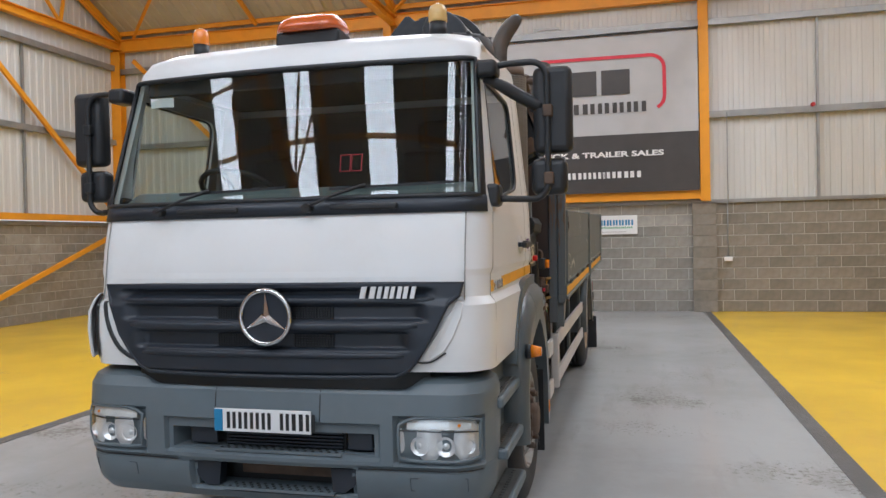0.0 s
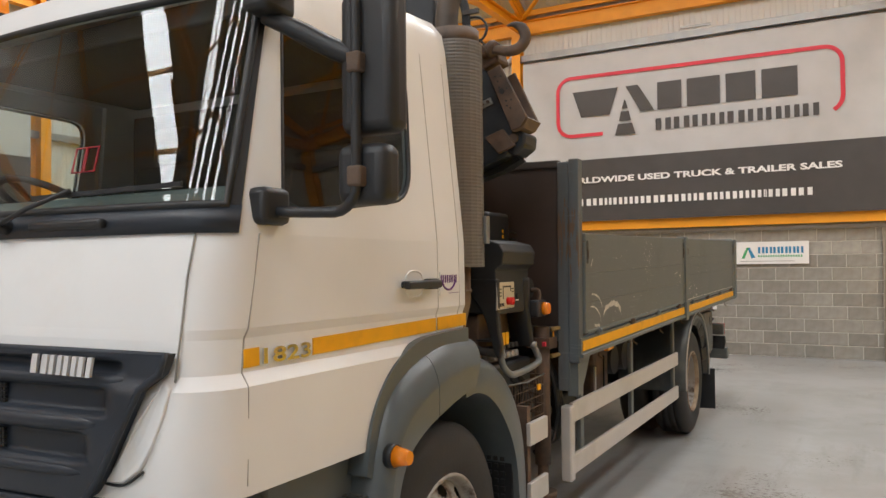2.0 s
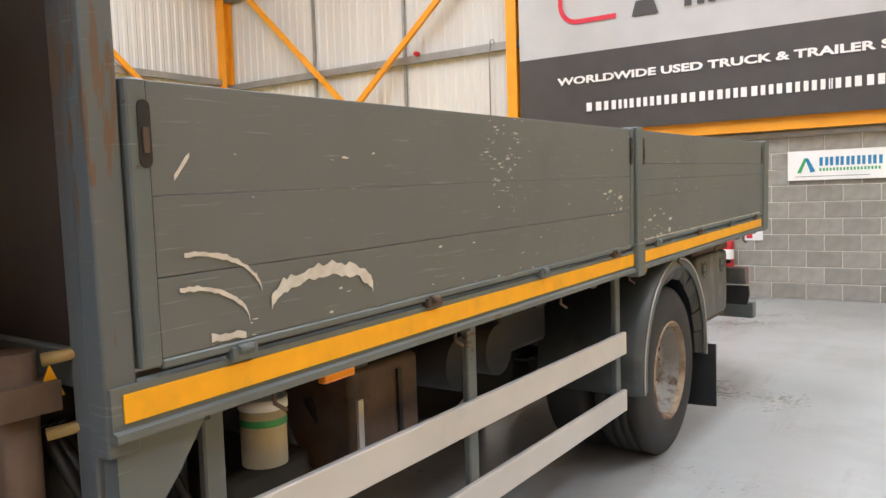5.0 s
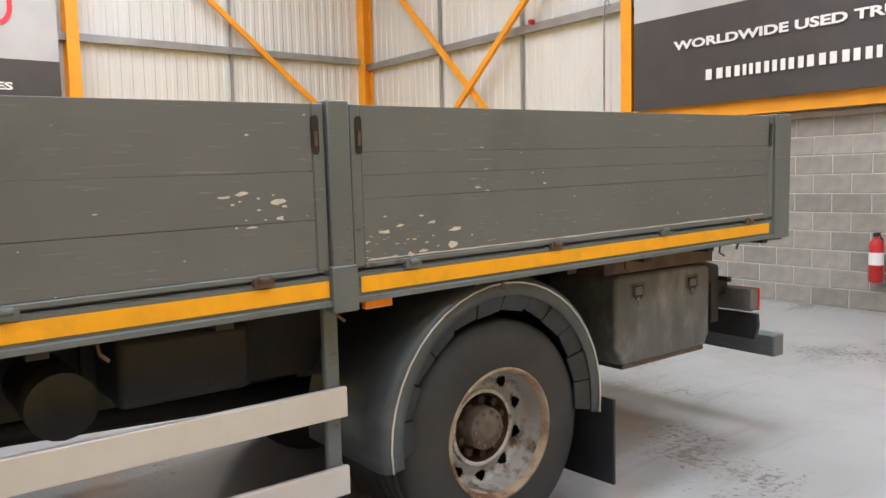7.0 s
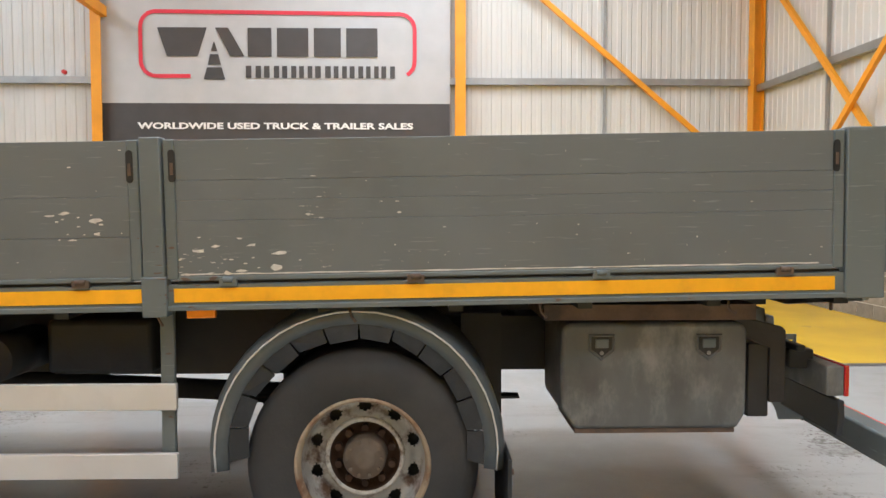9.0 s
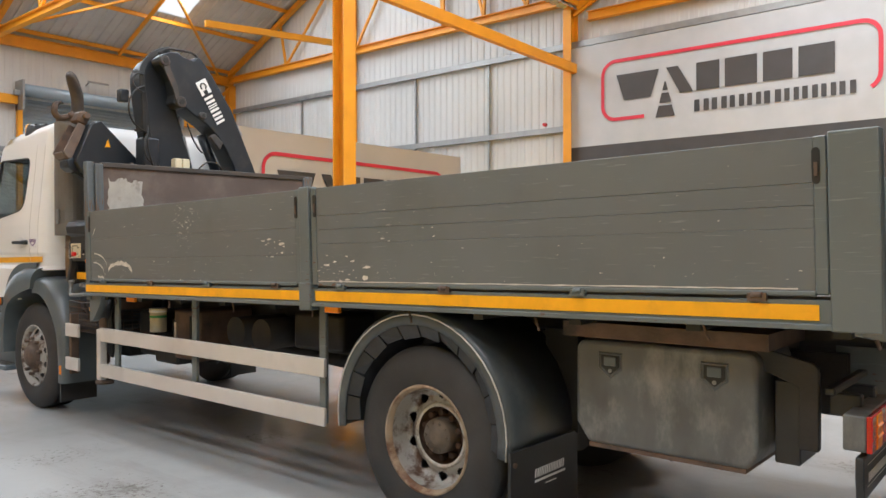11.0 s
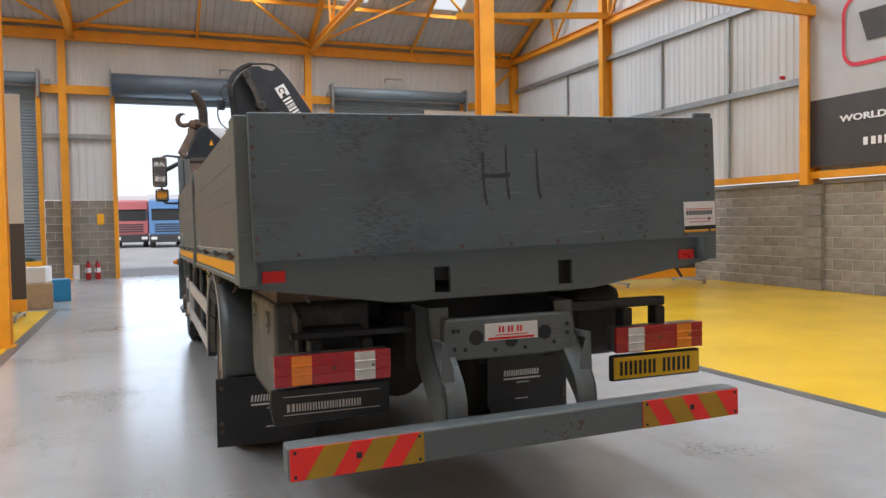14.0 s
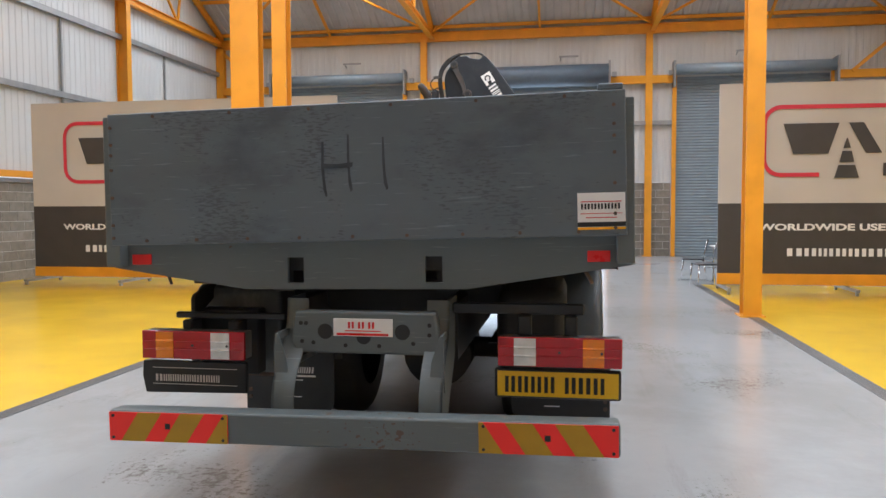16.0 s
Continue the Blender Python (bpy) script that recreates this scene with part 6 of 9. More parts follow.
for s in (1, -1):
    st = None
    e = bmesh.new()
    quadbox(e, *sorted((CX + s * 0.72, CX + s * 1.0)), 0.36, 0.92, 0.30, 1.06)
    bevel(e, 0.03, 2)
    st = part("step_well", e, GREYP, TRUCK, "grey step well below the door")
    for z, xo, y0 in ((0.875, 1.09, 0.27), (0.62, 1.105, 0.30), (0.36, 1.11, 0.32)):
        e = bmesh.new()
        quadbox(e, *sorted((CX + s * 0.76, CX + s * xo)), y0, 0.86, z - 0.055, z)
        bevel(e, 0.015, 2)
        step = part("step", e, GREYP, TRUCK, "grey cab step with a studded tread")
        e = bmesh.new()
        quadbox(e, *sorted((CX + s * 0.82, CX + s * (xo - 0.02))), y0 + 0.015, 0.84, z, z + 0.005)
        for r in range(5):
            for c in range(int((0.80 - y0) / 0.04)):
                x = CX + s * (0.85 + r * 0.05)
                y = y0 + 0.04 + c * 0.04 + (r % 2) * 0.02
                rod(e, (x, y, z + 0.004), (x, y, z + 0.011), 0.012, 6)
        part("tread", e, TREADM, step, "worn dark metal studded tread")
    # arch: outer and inner outlines in the side view
    outer = smooth_line([(0.80, 0.50), (0.80, 0.78), (0.82, 0.954), (0.86, 1.09), (0.925, 1.203), (1.04, 1.285), (1.192, 1.336), (1.359, 1.362), (1.60, 1.355)])
    inner = smooth_line([(0.90, 0.50), (0.90, 0.70), (0.915, 0.83), (0.95, 0.925), (1.01, 0.995), (1.10, 1.045), (1.21, 1.085), (1.36, 1.125), (1.525, 1.157)])
    arch_secs = []
    for (yo, zo), (yi, zi) in zip(outer, inner):
        def mid(x, t):
            return (CX + s * x, yo + (yi - yo) * t, zo + (zi - zo) * t)
        arch_secs.append([mid(0.72, 0.0), mid(1.0, 0.0), mid(1.04, 0.005), mid(1.072, 0.04), mid(1.096, 0.11), mid(1.112, 0.20), mid(1.124, 0.31), mid(1.132, 0.42), mid(1.137, 0.53), mid(1.137, 0.55), mid(1.132, 1.0), mid(1.06, 1.0), mid(0.72, 1.0)])
    ks = len(arch_secs) * 7 // 8 - 3
    for nm, aa in (("front_wheel_arch", arch_secs[:ks]), ("arch_end", arch_secs[ks - 1:])):
        e = bmesh.new()
        if nm[0] == "a":
            sh = Vector((0, 0.004, 0))
            aa = [[Vector(q) + sh for q in sec] for sec in aa]
        strips(e, aa, (1, 9, 10, 11), 40)
        part(nm, e, ARCHG, TRUCK, "slate grey front wheel arch")
    outer2 = smooth_line([(1.50, 1.25), (1.62, 1.268), (1.745, 1.252), (1.85, 1.212), (1.965, 1.13), (2.07, 1.00), (2.14, 0.84), (2.17, 0.6), (2.17, 0.32)])
    inner2 = smooth_line([(1.50, 1.11), (1.60, 1.115), (1.70, 1.09), (1.79, 1.04), (1.87, 0.97), (1.96, 0.86), (2.02, 0.73), (2.05, 0.55), (2.06, 0.32)])
    e = bmesh.new()
    secs = []
    for (yo, zo), (yi, zi) in zip(outer2, inner2):
        def lie(x, t):
            return (CX + s * x, yo + (yi - yo) * t, zo + (zi - zo) * t)
        secs.append([lie(0.70, 0), lie(1.0, 0), lie(1.04, 0.02), lie(1.07, 0.08), lie(1.09, 0.18), lie(1.10, 0.32), lie(1.10, 1), lie(1.03, 1), lie(0.70, 1)])
    strips(e, secs, (1, 6, 7), 40)
    rf = part("rear_fender", e, ARCHG, TRUCK, "slate grey fender behind the front wheel")
    e = bmesh.new()
    quadbox(e, *sorted((CX + s * 0.74, CX + s * 1.07)), 2.025, 2.045, 0.14, 0.86)
    for r in range(18):
        for c in range(8):
            x = CX + s * (0.78 + c * 0.035)
            quadbox(e, x - 0.011, x + 0.011, 2.015, 2.03, 0.18 + r * 0.036, 0.20 + r * 0.036)
    part("spray_flap", e, BLACKP, rf, "black bristled spray flap")
    e = bmesh.new()
    xx = CX + s * 1.12
    rod(e, (xx, 0.87, 1.01), (xx + s * 0.03, 0.87, 1.01), 0.042, 16)
    sl = part("side_indicator", e, BLACKP, TRUCK, "round amber side indicator")
    e = bmesh.new()
    rod(e, (xx + s * 0.03, 0.87, 1.01), (xx + s * 0.085, 0.87, 1.01), 0.038, 16, r2=0.024)
    part("lens", e, AMBER, sl, "amber lens")
    box_part("fender_reflector", *sorted((CX + s * 1.095, CX + s * 1.106)), 2.08, 2.12, 0.40, 0.48, AMBER, rf, 0.004, label="amber reflector")
    e = bmesh.new()
    top_ = smooth_line([(0.79, 0.95), (0.83, 1.13), (0.91, 1.25), (1.024, 1.333), (1.175, 1.384), (1.347, 1.396), (1.561, 1.401)])
    low_ = smooth_line([(0.83, 0.93), (0.87, 1.07), (0.94, 1.17), (1.05, 1.25), (1.19, 1.30), (1.36, 1.33), (1.561, 1.32)])
    loft(e, [[(CX + s * 1.0, y, z) for y, z in top_], [(CX + s * 1.082, y, z) for y, z in top_], [(CX + s * 1.082, y, z) for y, z in low_]], caps=False, closed=False, smooth=False)
    part("arch_filler", e, ARCHG, TRUCK)

# ---- flatbed ----
BH = 1.225                                     # half width of the body
PIV = Vector((BH, 5.65, 1.2))
BED = Matrix.Translation(PIV) @ pose(0, 0, 0, 1.0, 0.8, 0) @ Matrix.Translation(-PIV)


def bed_part(name, e, material, parent, label=""):
    """A part of the flatbed, which sits a little higher at its tail."""
    o = part(name, e, material, parent, label)
    if parent is TRUCK:
        o.matrix_local = BED
    return o


e = bmesh.new()
quadbox(e, -1.19, 1.19, 2.84, 8.56, 1.284, 1.288)
deck = bed_part("deck", e, DECKW, TRUCK, "worn timber deck boards")
for i in range(12):
    e = bmesh.new()
    a = -1.19 + i * 0.1985
    quadbox(e, a, a + 0.192, 2.84, 8.56, 1.29, 1.312)
    bed_part("deck_board", e, DECKW, deck)
for y in [3.0 + 0.55 * i for i in range(11)]:
    e = bmesh.new()
    quadbox(e, -1.17, 1.17, y - 0.03, y + 0.03, 1.16, 1.283)
    bed_part("cross_bearer", e, CHASSIS, deck, "dark steel cross bearer")
for s in (1, -1):
    e = bmesh.new()
    quadbox(e, *sorted((s * 0.35, s * 0.45)), 2.8, 8.5, 1.06, 1.16)
    bed_part("runner", e, CHASSIS, deck, "dark steel runner")


def dropside(s, y0, y1, seams):
    """One hinged side board of planks with its end caps, slots and hinges."""
    xo = s * BH
    xi = s * (BH - 0.03)
    e = bmesh.new()
    for a, b_ in ((y0, y0 + 0.045), (y1 - 0.045, y1)):
        quadbox(e, *sorted((xo + s * 0.004, xi - s * 0.004)), a, b_, 1.322, 1.895)
    quadbox(e, *sorted((xo + s * 0.005, xi - s * 0.005)), y0 + 0.045, y1 - 0.045, 1.315, 1.335)
    bevel(e, 0.004, 1)
    d = bed_part("dropside", e, POSTG, TRUCK, "chipped grey dropside board of planks")
    zz = [1.335] + seams + [1.893]
    for a, b_ in zip(zz, zz[1:]):
        e = bmesh.new()
        quadbox(e, *sorted((xo, xi)), y0 + 0.046, y1 - 0.046, a + 0.0008, b_ - 0.0008)
        bevel(e, 0.0015, 1)
        bed_part("plank", e, BODYG, d)
    for yy in (y0 + 0.035, y1 - 0.035):
        e = bmesh.new()
        out = arc_pts((yy, 1.84), 0.014, 0, 180, 6, "yz", 0) + arc_pts((yy, 1.735), 0.014, 180, 360, 6, "yz", 0)
        prism(e, [(p[1], p[2]) for p in out], "x", xo + s * 0.003, xo + s * 0.007)
        sl = bed_part("latch_slot", e, INKB, d, "dark latch slot")
        e = bmesh.new()
        quadbox(e, *sorted((xo + s * 0.007, xo + s * 0.012)), yy - 0.006, yy + 0.006, 1.75, 1.80)
        bed_part("latch", e, RUSTY, d)
    n = 4
    for i in range(n):
        yy = y0 + 0.25 + (y1 - y0 - 0.5) * i / (n - 1)
        e = bmesh.new()
        quadbox(e, *sorted((xo - s * 0.01, xo + s * 0.016)), yy - 0.035, yy + 0.035, 1.295, 1.325)
        rod(e, (xo + s * 0.012, yy - 0.02, 1.318), (xo + s * 0.012, yy + 0.02, 1.318), 0.012, 8)
        bed_part("hinge", e, RUSTY if i % 2 else POSTG, d)
    return d


for s in (1, -1):
    d1 = dropside(s, 2.832, 5.565, [1.50, 1.665])
    d2 = dropside(s, 5.665, 8.475, [1.562, 1.645, 1.727])
    for a, b_, nm in ((5.572, 5.658, "centre_post"), (8.48, 8.645, "rear_post")):
        e = bmesh.new()
        quadbox(e, *sorted((s * (BH - 0.06), s * (BH + (0.018 if nm[0] == "c" else 0.016)))), a, b_, 1.19, 1.905)
        if nm[0] == "c":
            quadbox(e, *sorted((s * (BH - 0.05), s * (BH + 0.026))), a - 0.008, b_ + 0.008, 1.17, 1.335)
        bevel(e, 0.006, 2)
        bed_part(nm, e, POSTG, TRUCK, "worn grey steel body post")
    for a, b_ in ((2.76, 5.57), (5.66, 8.56)):
        e = bmesh.new()
        prism(e, [(s * (BH - 0.07), 1.195), (s * (BH + 0.014), 1.195), (s * (BH + 0.014), 1.212), (s * BH, 1.216), (s * BH, 1.300), (s * (BH - 0.07), 1.300)], "y", a, b_)
        rv = bed_part("side_rave", e, POSTG, TRUCK, "grey steel side rave under the boards")
    for a, b_ in ((2.785, 5.56), (5.69, 8.44)):
        e = bmesh.new()
        quadbox(e, *sorted((s * BH, s * (BH + 0.004))), a, b_, 1.228, 1.285)
        bed_part("reflective_strip", e, TAPE, rv, "amber reflective strip along the rave")
    for y in (3.44, 5.785):
        e = bmesh.new()
        quadbox(e, *sorted((s * (BH - 0.06), s * (BH - 0.03))), y - 0.06, y + 0.06, 1.155, 1.202)
        bevel(e, 0.006, 2)
        bed_part("side_marker", e, AMBER, rv, "amber side marker lamp")
    for i in range(7):
        e = bmesh.new()
        y = 3.2 + 0.8 * i
        tube(e, [(s * (BH - 0.03), y, 1.2), (s * (BH - 0.04), y + 0.01, 1.15), (s * (BH - 0.02), y + 0.03, 1.13)], 0.006, 6)
        bed_part("rope_hook", e, RUSTY, rv, "small rope hook")

# painted-through scrapes on the near board
def scrape(pts, w, parent):
    e = bmesh.new()
    rng = random.Random(len(pts) * 7 + int(pts[0][0] * 100))
    up, dn = [], []
    for y, z in pts:
        j = 0.5 + rng.random()
        up.append((BH + 0.0035, y, z + w * j * 0.5))
        dn.append((BH + 0.0035, y, z - w * (0.4 + rng.random() * 0.8) * 0.5))
    a = [e.verts.new(p) for p in up]
    b_ = [e.verts.new(p) for p in dn]
    for i in range(len(pts) - 1):
        e.faces.new((a[i], a[i + 1], b_[i + 1], b_[i]))
    bed_part("paint_scrape", e, CHIP, parent, "pale scrape through the paint")


FRONT_SIDE = [o for o in TRUCK.children if o.name.startswith("dropside")][0]
REAR_SIDE = [o for o in TRUCK.children if o.name.startswith("dropside")][1]


def curve_pts(yc, zc, ry, rz, a0, a1, n):
    return [(yc + ry * math.cos(radians(a0 + (a1 - a0) * i / n)), zc + rz * math.sin(radians(a0 + (a1 - a0) * i / n))) for i in range(n + 1)]


scrape(curve_pts(3.36, 1.385, 0.19, 0.075, 165, 8, 30), 0.036, FRONT_SIDE)
scrape(curve_pts(2.95, 1.43, 0.20, 0.11, 92, 4, 24), 0.013, FRONT_SIDE)
scrape(curve_pts(2.92, 1.37, 0.19, 0.10, 88, 4, 24), 0.012, FRONT_SIDE)
scrape([(3.0 + 0.012 * i, 1.355 - 0.001 * i) for i in range(9)], 0.018, FRONT_SIDE)
scrape([(2.93 + 0.01 * i, 1.70 + 0.012 * i) for i in range(5)], 0.012, FRONT_SIDE)
rngc = random.Random(11)


def chips(parent, rng, n, y0, y1, z0, z1, r0, r1, low, name="chipped_paint"):
    """Small ragged chips, thicker towards the foot of the board."""
    e = bmesh.new()
    for k in range(n):
        y, z = rng.uniform(y0, y1), z0 + (z1 - z0) * rng.random() ** low
        r = r0 + (r1 - r0) * rng.random() ** 3
        ky, kz = rng.uniform(0.8, 2.4), rng.uniform(0.3, 0.8)
        e.faces.new([e.verts.new((BH + 0.0036 + 0.00001 * (k % 40), y + r * ky * q * math.cos(a), z + r * kz * q * math.sin(a))) for a, q in [(2 * math.pi * i / 7, rng.uniform(0.45, 1.2)) for i in range(7)]])
    bed_part(name, e, CHIP, parent, "pale chips through the paint")["kind"] = "stuff"


chips(FRONT_SIDE, rngc, 60, 2.9, 5.5, 1.34, 1.86, 0.0015, 0.007, 2.4)
chips(FRONT_SIDE, rngc, 16, 5.2, 5.42, 1.47, 1.62, 0.004, 0.020, 1.0)
chips(FRONT_SIDE, rngc, 26, 4.2, 4.5, 1.55, 1.86, 0.002, 0.007, 1.0)
chips(REAR_SIDE, rngc, 90, 5.72, 8.4, 1.34, 1.87, 0.0015, 0.0055, 2.2)
chips(REAR_SIDE, rngc, 14, 5.72, 6.15, 1.34, 1.50, 0.005, 0.022, 1.3)
scrape([(5.72 + 0.05 * i, 1.342) for i in range(54)], 0.006, REAR_SIDE)

# headboard
e = bmesh.new()
quadbox(e, -1.085, 1.085, 2.775, 2.84, 2.272, 2.315)
bevel(e, 0.006, 2)
hb = bed_part("headboard", e, HBRAIL, TRUCK, "grey steel framed headboard with brown boards")
e = bmesh.new()
quadbox(e, -1.085, 1.085, 2.775, 2.84, 1.28, 1.36)
bevel(e, 0.006, 2)
bed_part("bottom_rail", e, POSTG, hb)
for s in (1, -1):
    e = bmesh.new()
    quadbox(e, *sorted((s * 1.085, s * 1.153)), 2.765, 2.845, 1.0, 2.30)
    bevel(e, 0.006, 2)
    bed_part("inner_post", e, POSTS, hb)
    e = bmesh.new()
    quadbox(e, *sorted((s * 1.155, s * 1.215)), 2.755, 2.825, 1.16, 2.315)
    bevel(e, 0.006, 2)
    bed_part("corner_post", e, POSTS, hb)
e = bmesh.new()
quadbox(e, -1.085, 1.085, 2.795, 2.808, 1.36, 2.272)
bed_part("board", e, HBROWN, hb, "dark brown board")
e = bmesh.new()
quadbox(e, -1.085, 1.085, 2.81, 2.825, 1.36, 2.272)
bed_part("board", e, HBREAR, hb, "scuffed brown board")
e = bmesh.new()
rngs = random.Random(5)
ring_s = []
for i in range(72):
    a = 2 * math.pi * i / 72
    q = max(abs(math.cos(a)), abs(math.sin(a)))
    ring_s.append((0.885 + 0.155 * math.cos(a) / q + rngs.uniform(-0.012, 0.012), 1.84 + 0.33 * math.sin(a) / q + rngs.uniform(-0.022, 0.022)))
prism(e, ring_s, "y", 2.825, 2.8275)
bed_part("scuffed_patch", e, SCUFF, hb, "large pale scuffed patch")
for s in (1, -1):
    e = bmesh.new()
    prism(e, [(2.78, 1.19), (3.0, 1.19), (2.92, 1.08), (2.84, 0.99), (2.78, 0.97)], "x", s * 1.14, s * 1.20)
    bed_part("gusset", e, POSTG, hb, "grey gusset plate")

# tailboard and rear skirt
e = bmesh.new()
quadbox(e, -1.205, 1.185, 8.585, 8.615, 1.325, 1.945)
quadbox(e, -1.195, -1.09, 8.586, 8.614, 1.945, 1.972)
bevel(e, 0.006, 2)
tb = bed_part("tailboard", e, TAILG, TRUCK, "weathered dark grey plywood tailboard")
# the board hangs a little behind the posts and leans with the body
TBC = Vector((0.0, 8.6, 1.64))
tb.matrix_local = Matrix.Translation(TBC + Vector((0, 0.074, -0.022))) @ pose(0, 0, 0, 0, 0.5, 0) @ Matrix.Translation(-TBC) @ BED
for bx_, bz_ in [(sx, z) for sx in (1.17, -1.155) for z in (1.36, 1.42, 1.55, 1.68, 1.75, 1.80, 1.88)] + [(-1.0 + 0.25 * i, 1.345) for i in range(9)] + [(-0.95 + 0.38 * i, 1.925) for i in range(6)]:
    e = bmesh.new()
    rod(e, (bx_, 8.612, bz_), (bx_, 8.621, bz_), 0.008, 8)
    bed_part("bolt", e, RUSTY, tb)
# faint brushed strokes, two letters: H and I
for pts in ([(0.124, 1.775), (0.134, 1.775), (0.138, 1.66), (0.130, 1.56), (0.120, 1.525), (0.112, 1.53), (0.122, 1.60), (0.126, 1.68)],
            [(0.006, 1.80), (0.014, 1.80), (0.017, 1.70), (0.012, 1.58), (0.004, 1.545), (-0.006, 1.555), (0.003, 1.62), (0.006, 1.70)],
            [(0.132, 1.676), (0.06, 1.672), (-0.010, 1.678), (-0.006, 1.656), (0.06, 1.652), (0.134, 1.654)],
            [(-0.154, 1.785), (-0.147, 1.785), (-0.145, 1.68), (-0.150, 1.58), (-0.162, 1.548), (-0.170, 1.556), (-0.160, 1.62), (-0.156, 1.70)]):
    e = bmesh.new()
    prism(e, pts, "y", 8.6155, 8.6172)
    bed_part("brush_stroke", e, BRUSH, tb, "faint dark brushed stroke")
st = box_part("sticker", -1.197, -0.997, 8.6155, 8.6175, 1.36, 1.51, WHITEV, tb, label="small white dealer sticker with a dark foot")
e = bmesh.new()
quadbox(e, -1.197, -0.997, 8.6176, 8.6185, 1.365, 1.385)
bed_part("sticker_band", e, INKB, tb)
e = bmesh.new()
quadbox(e, -1.197, -0.997, 8.6176, 8.6185, 1.353, 1.363)
bed_part("sticker_band", e, TAPE, tb)
bars("sticker_mark", [0.024] * 6, 0.004, 0.024, INKB, tb, facing("+y", (-1.012, 8.6178, 1.44)), 0.001, stems=True)
e = bmesh.new()
for a, b_, c, d in ((-1.182, -1.01, 1.47, 1.474), (-1.182, -1.01, 1.42, 1.423), (-1.162, -1.032, 1.402, 1.406)):
    quadbox(e, a, b_, 8.6176, 8.6184, c, d)
bed_part("sticker_lines", e, REDV, tb)
e = bmesh.new()
holes = ((0.27, 0.35, 1.105, 1.225), (-0.39, -0.31, 1.105, 1.225))
# the skirt is laid in columns, so that the two slots go right through
xs_ = [1.235, 0.56, 0.35, 0.27, -0.31, -0.39, -0.5, -1.235]


def skirt_low(x):
    if x > 0.56:
        return 1.075 + (x - 0.56) / (1.235 - 0.56) * 0.105
    if x < -0.5:
        return 1.075 + (-0.5 - x) / (1.235 - 0.5) * 0.105
    return 1.075


for a, b_ in zip(xs_, xs_[1:]):
    la, lb_ = skirt_low(a), skirt_low(b_)
    hole = [h for h in holes if abs(h[1] - a) < 0.001]
    if hole:
        z0, z1 = hole[0][2], hole[0][3]
        prism(e, [(a, la), (b_, lb_), (b_, z0), (a, z0)], "y", 8.555, 8.58)
        prism(e, [(a, z1), (b_, z1), (b_, 1.325), (a, 1.325)], "y", 8.555, 8.58)
    else:
        prism(e, [(a, la), (b_, lb_), (b_, 1.325), (a, 1.325)], "y", 8.555, 8.58)
bmesh.ops.remove_doubles(e, verts=e.verts, dist=0.0004)
sk_ = bed_part("rear_skirt", e, POSTG, TRUCK, "grey steel rear skirt with two slots")
for x in (1.09, -1.09):
    e = bmesh.new()
    quadbox(e, x - 0.05, x + 0.05, 8.58, 8.588, 1.195, 1.245)
    bevel(e, 0.003)
    bed_part("reflector", e, REDREF, sk_, "red reflector")
for x in (1.0, -1.0):
    e = bmesh.new()
    tube(e, [(x, 8.55, 1.2), (x - 0.04, 8.57, 1.14), (x - 0.06, 8.58, 1.10)], 0.008, 6)
    bed_part("chain_hook", e, RUSTY, sk_)

# side guard rails and their posts
for s in (1, -1):
    for z0, z1 in ((0.758, 0.872), (0.462, 0.572)):
        e = bmesh.new()
        quadbox(e, *sorted((s * 1.12, s * 1.145)), 2.84, 5.665, z0, z1)
        bevel(e, 0.005, 2)
        part("side_guard_rail", e, ALU, TRUCK, "pale aluminium side guard rail")
        e = bmesh.new()
        quadbox(e, *sorted((s * 1.12, s * 1.145)), 2.20, 2.44, z0, z1)
        bevel(e, 0.005, 2)
        part("side_guard_rail", e, ALU, TRUCK, "short aluminium side guard rail")
    for y in (3.08, 4.22, 5.62):
        e = bmesh.new()
        quadbox(e, *sorted((s * 1.09, s * 1.118)), y - 0.03, y + 0.03, 0.47, 1.2)
        bevel(e, 0.005, 1)
        part("guard_post", e, POSTG, TRUCK, "grey side guard post")
    e = bmesh.new()
    quadbox(e, *sorted((s * 1.085, s * 1.15)), 2.79, 2.86, 0.43, 0.86)
    bevel(e, 0.012, 2)
    part("guard_end", e, ALU, TRUCK, "pale aluminium guard end post")
    e = bmesh.new()
    quadbox(e, *sorted((s * 1.05, s * 1.118)), 2.22, 2.26, 0.42, 0.95)
    part("guard_post", e, RUSTY, TRUCK)

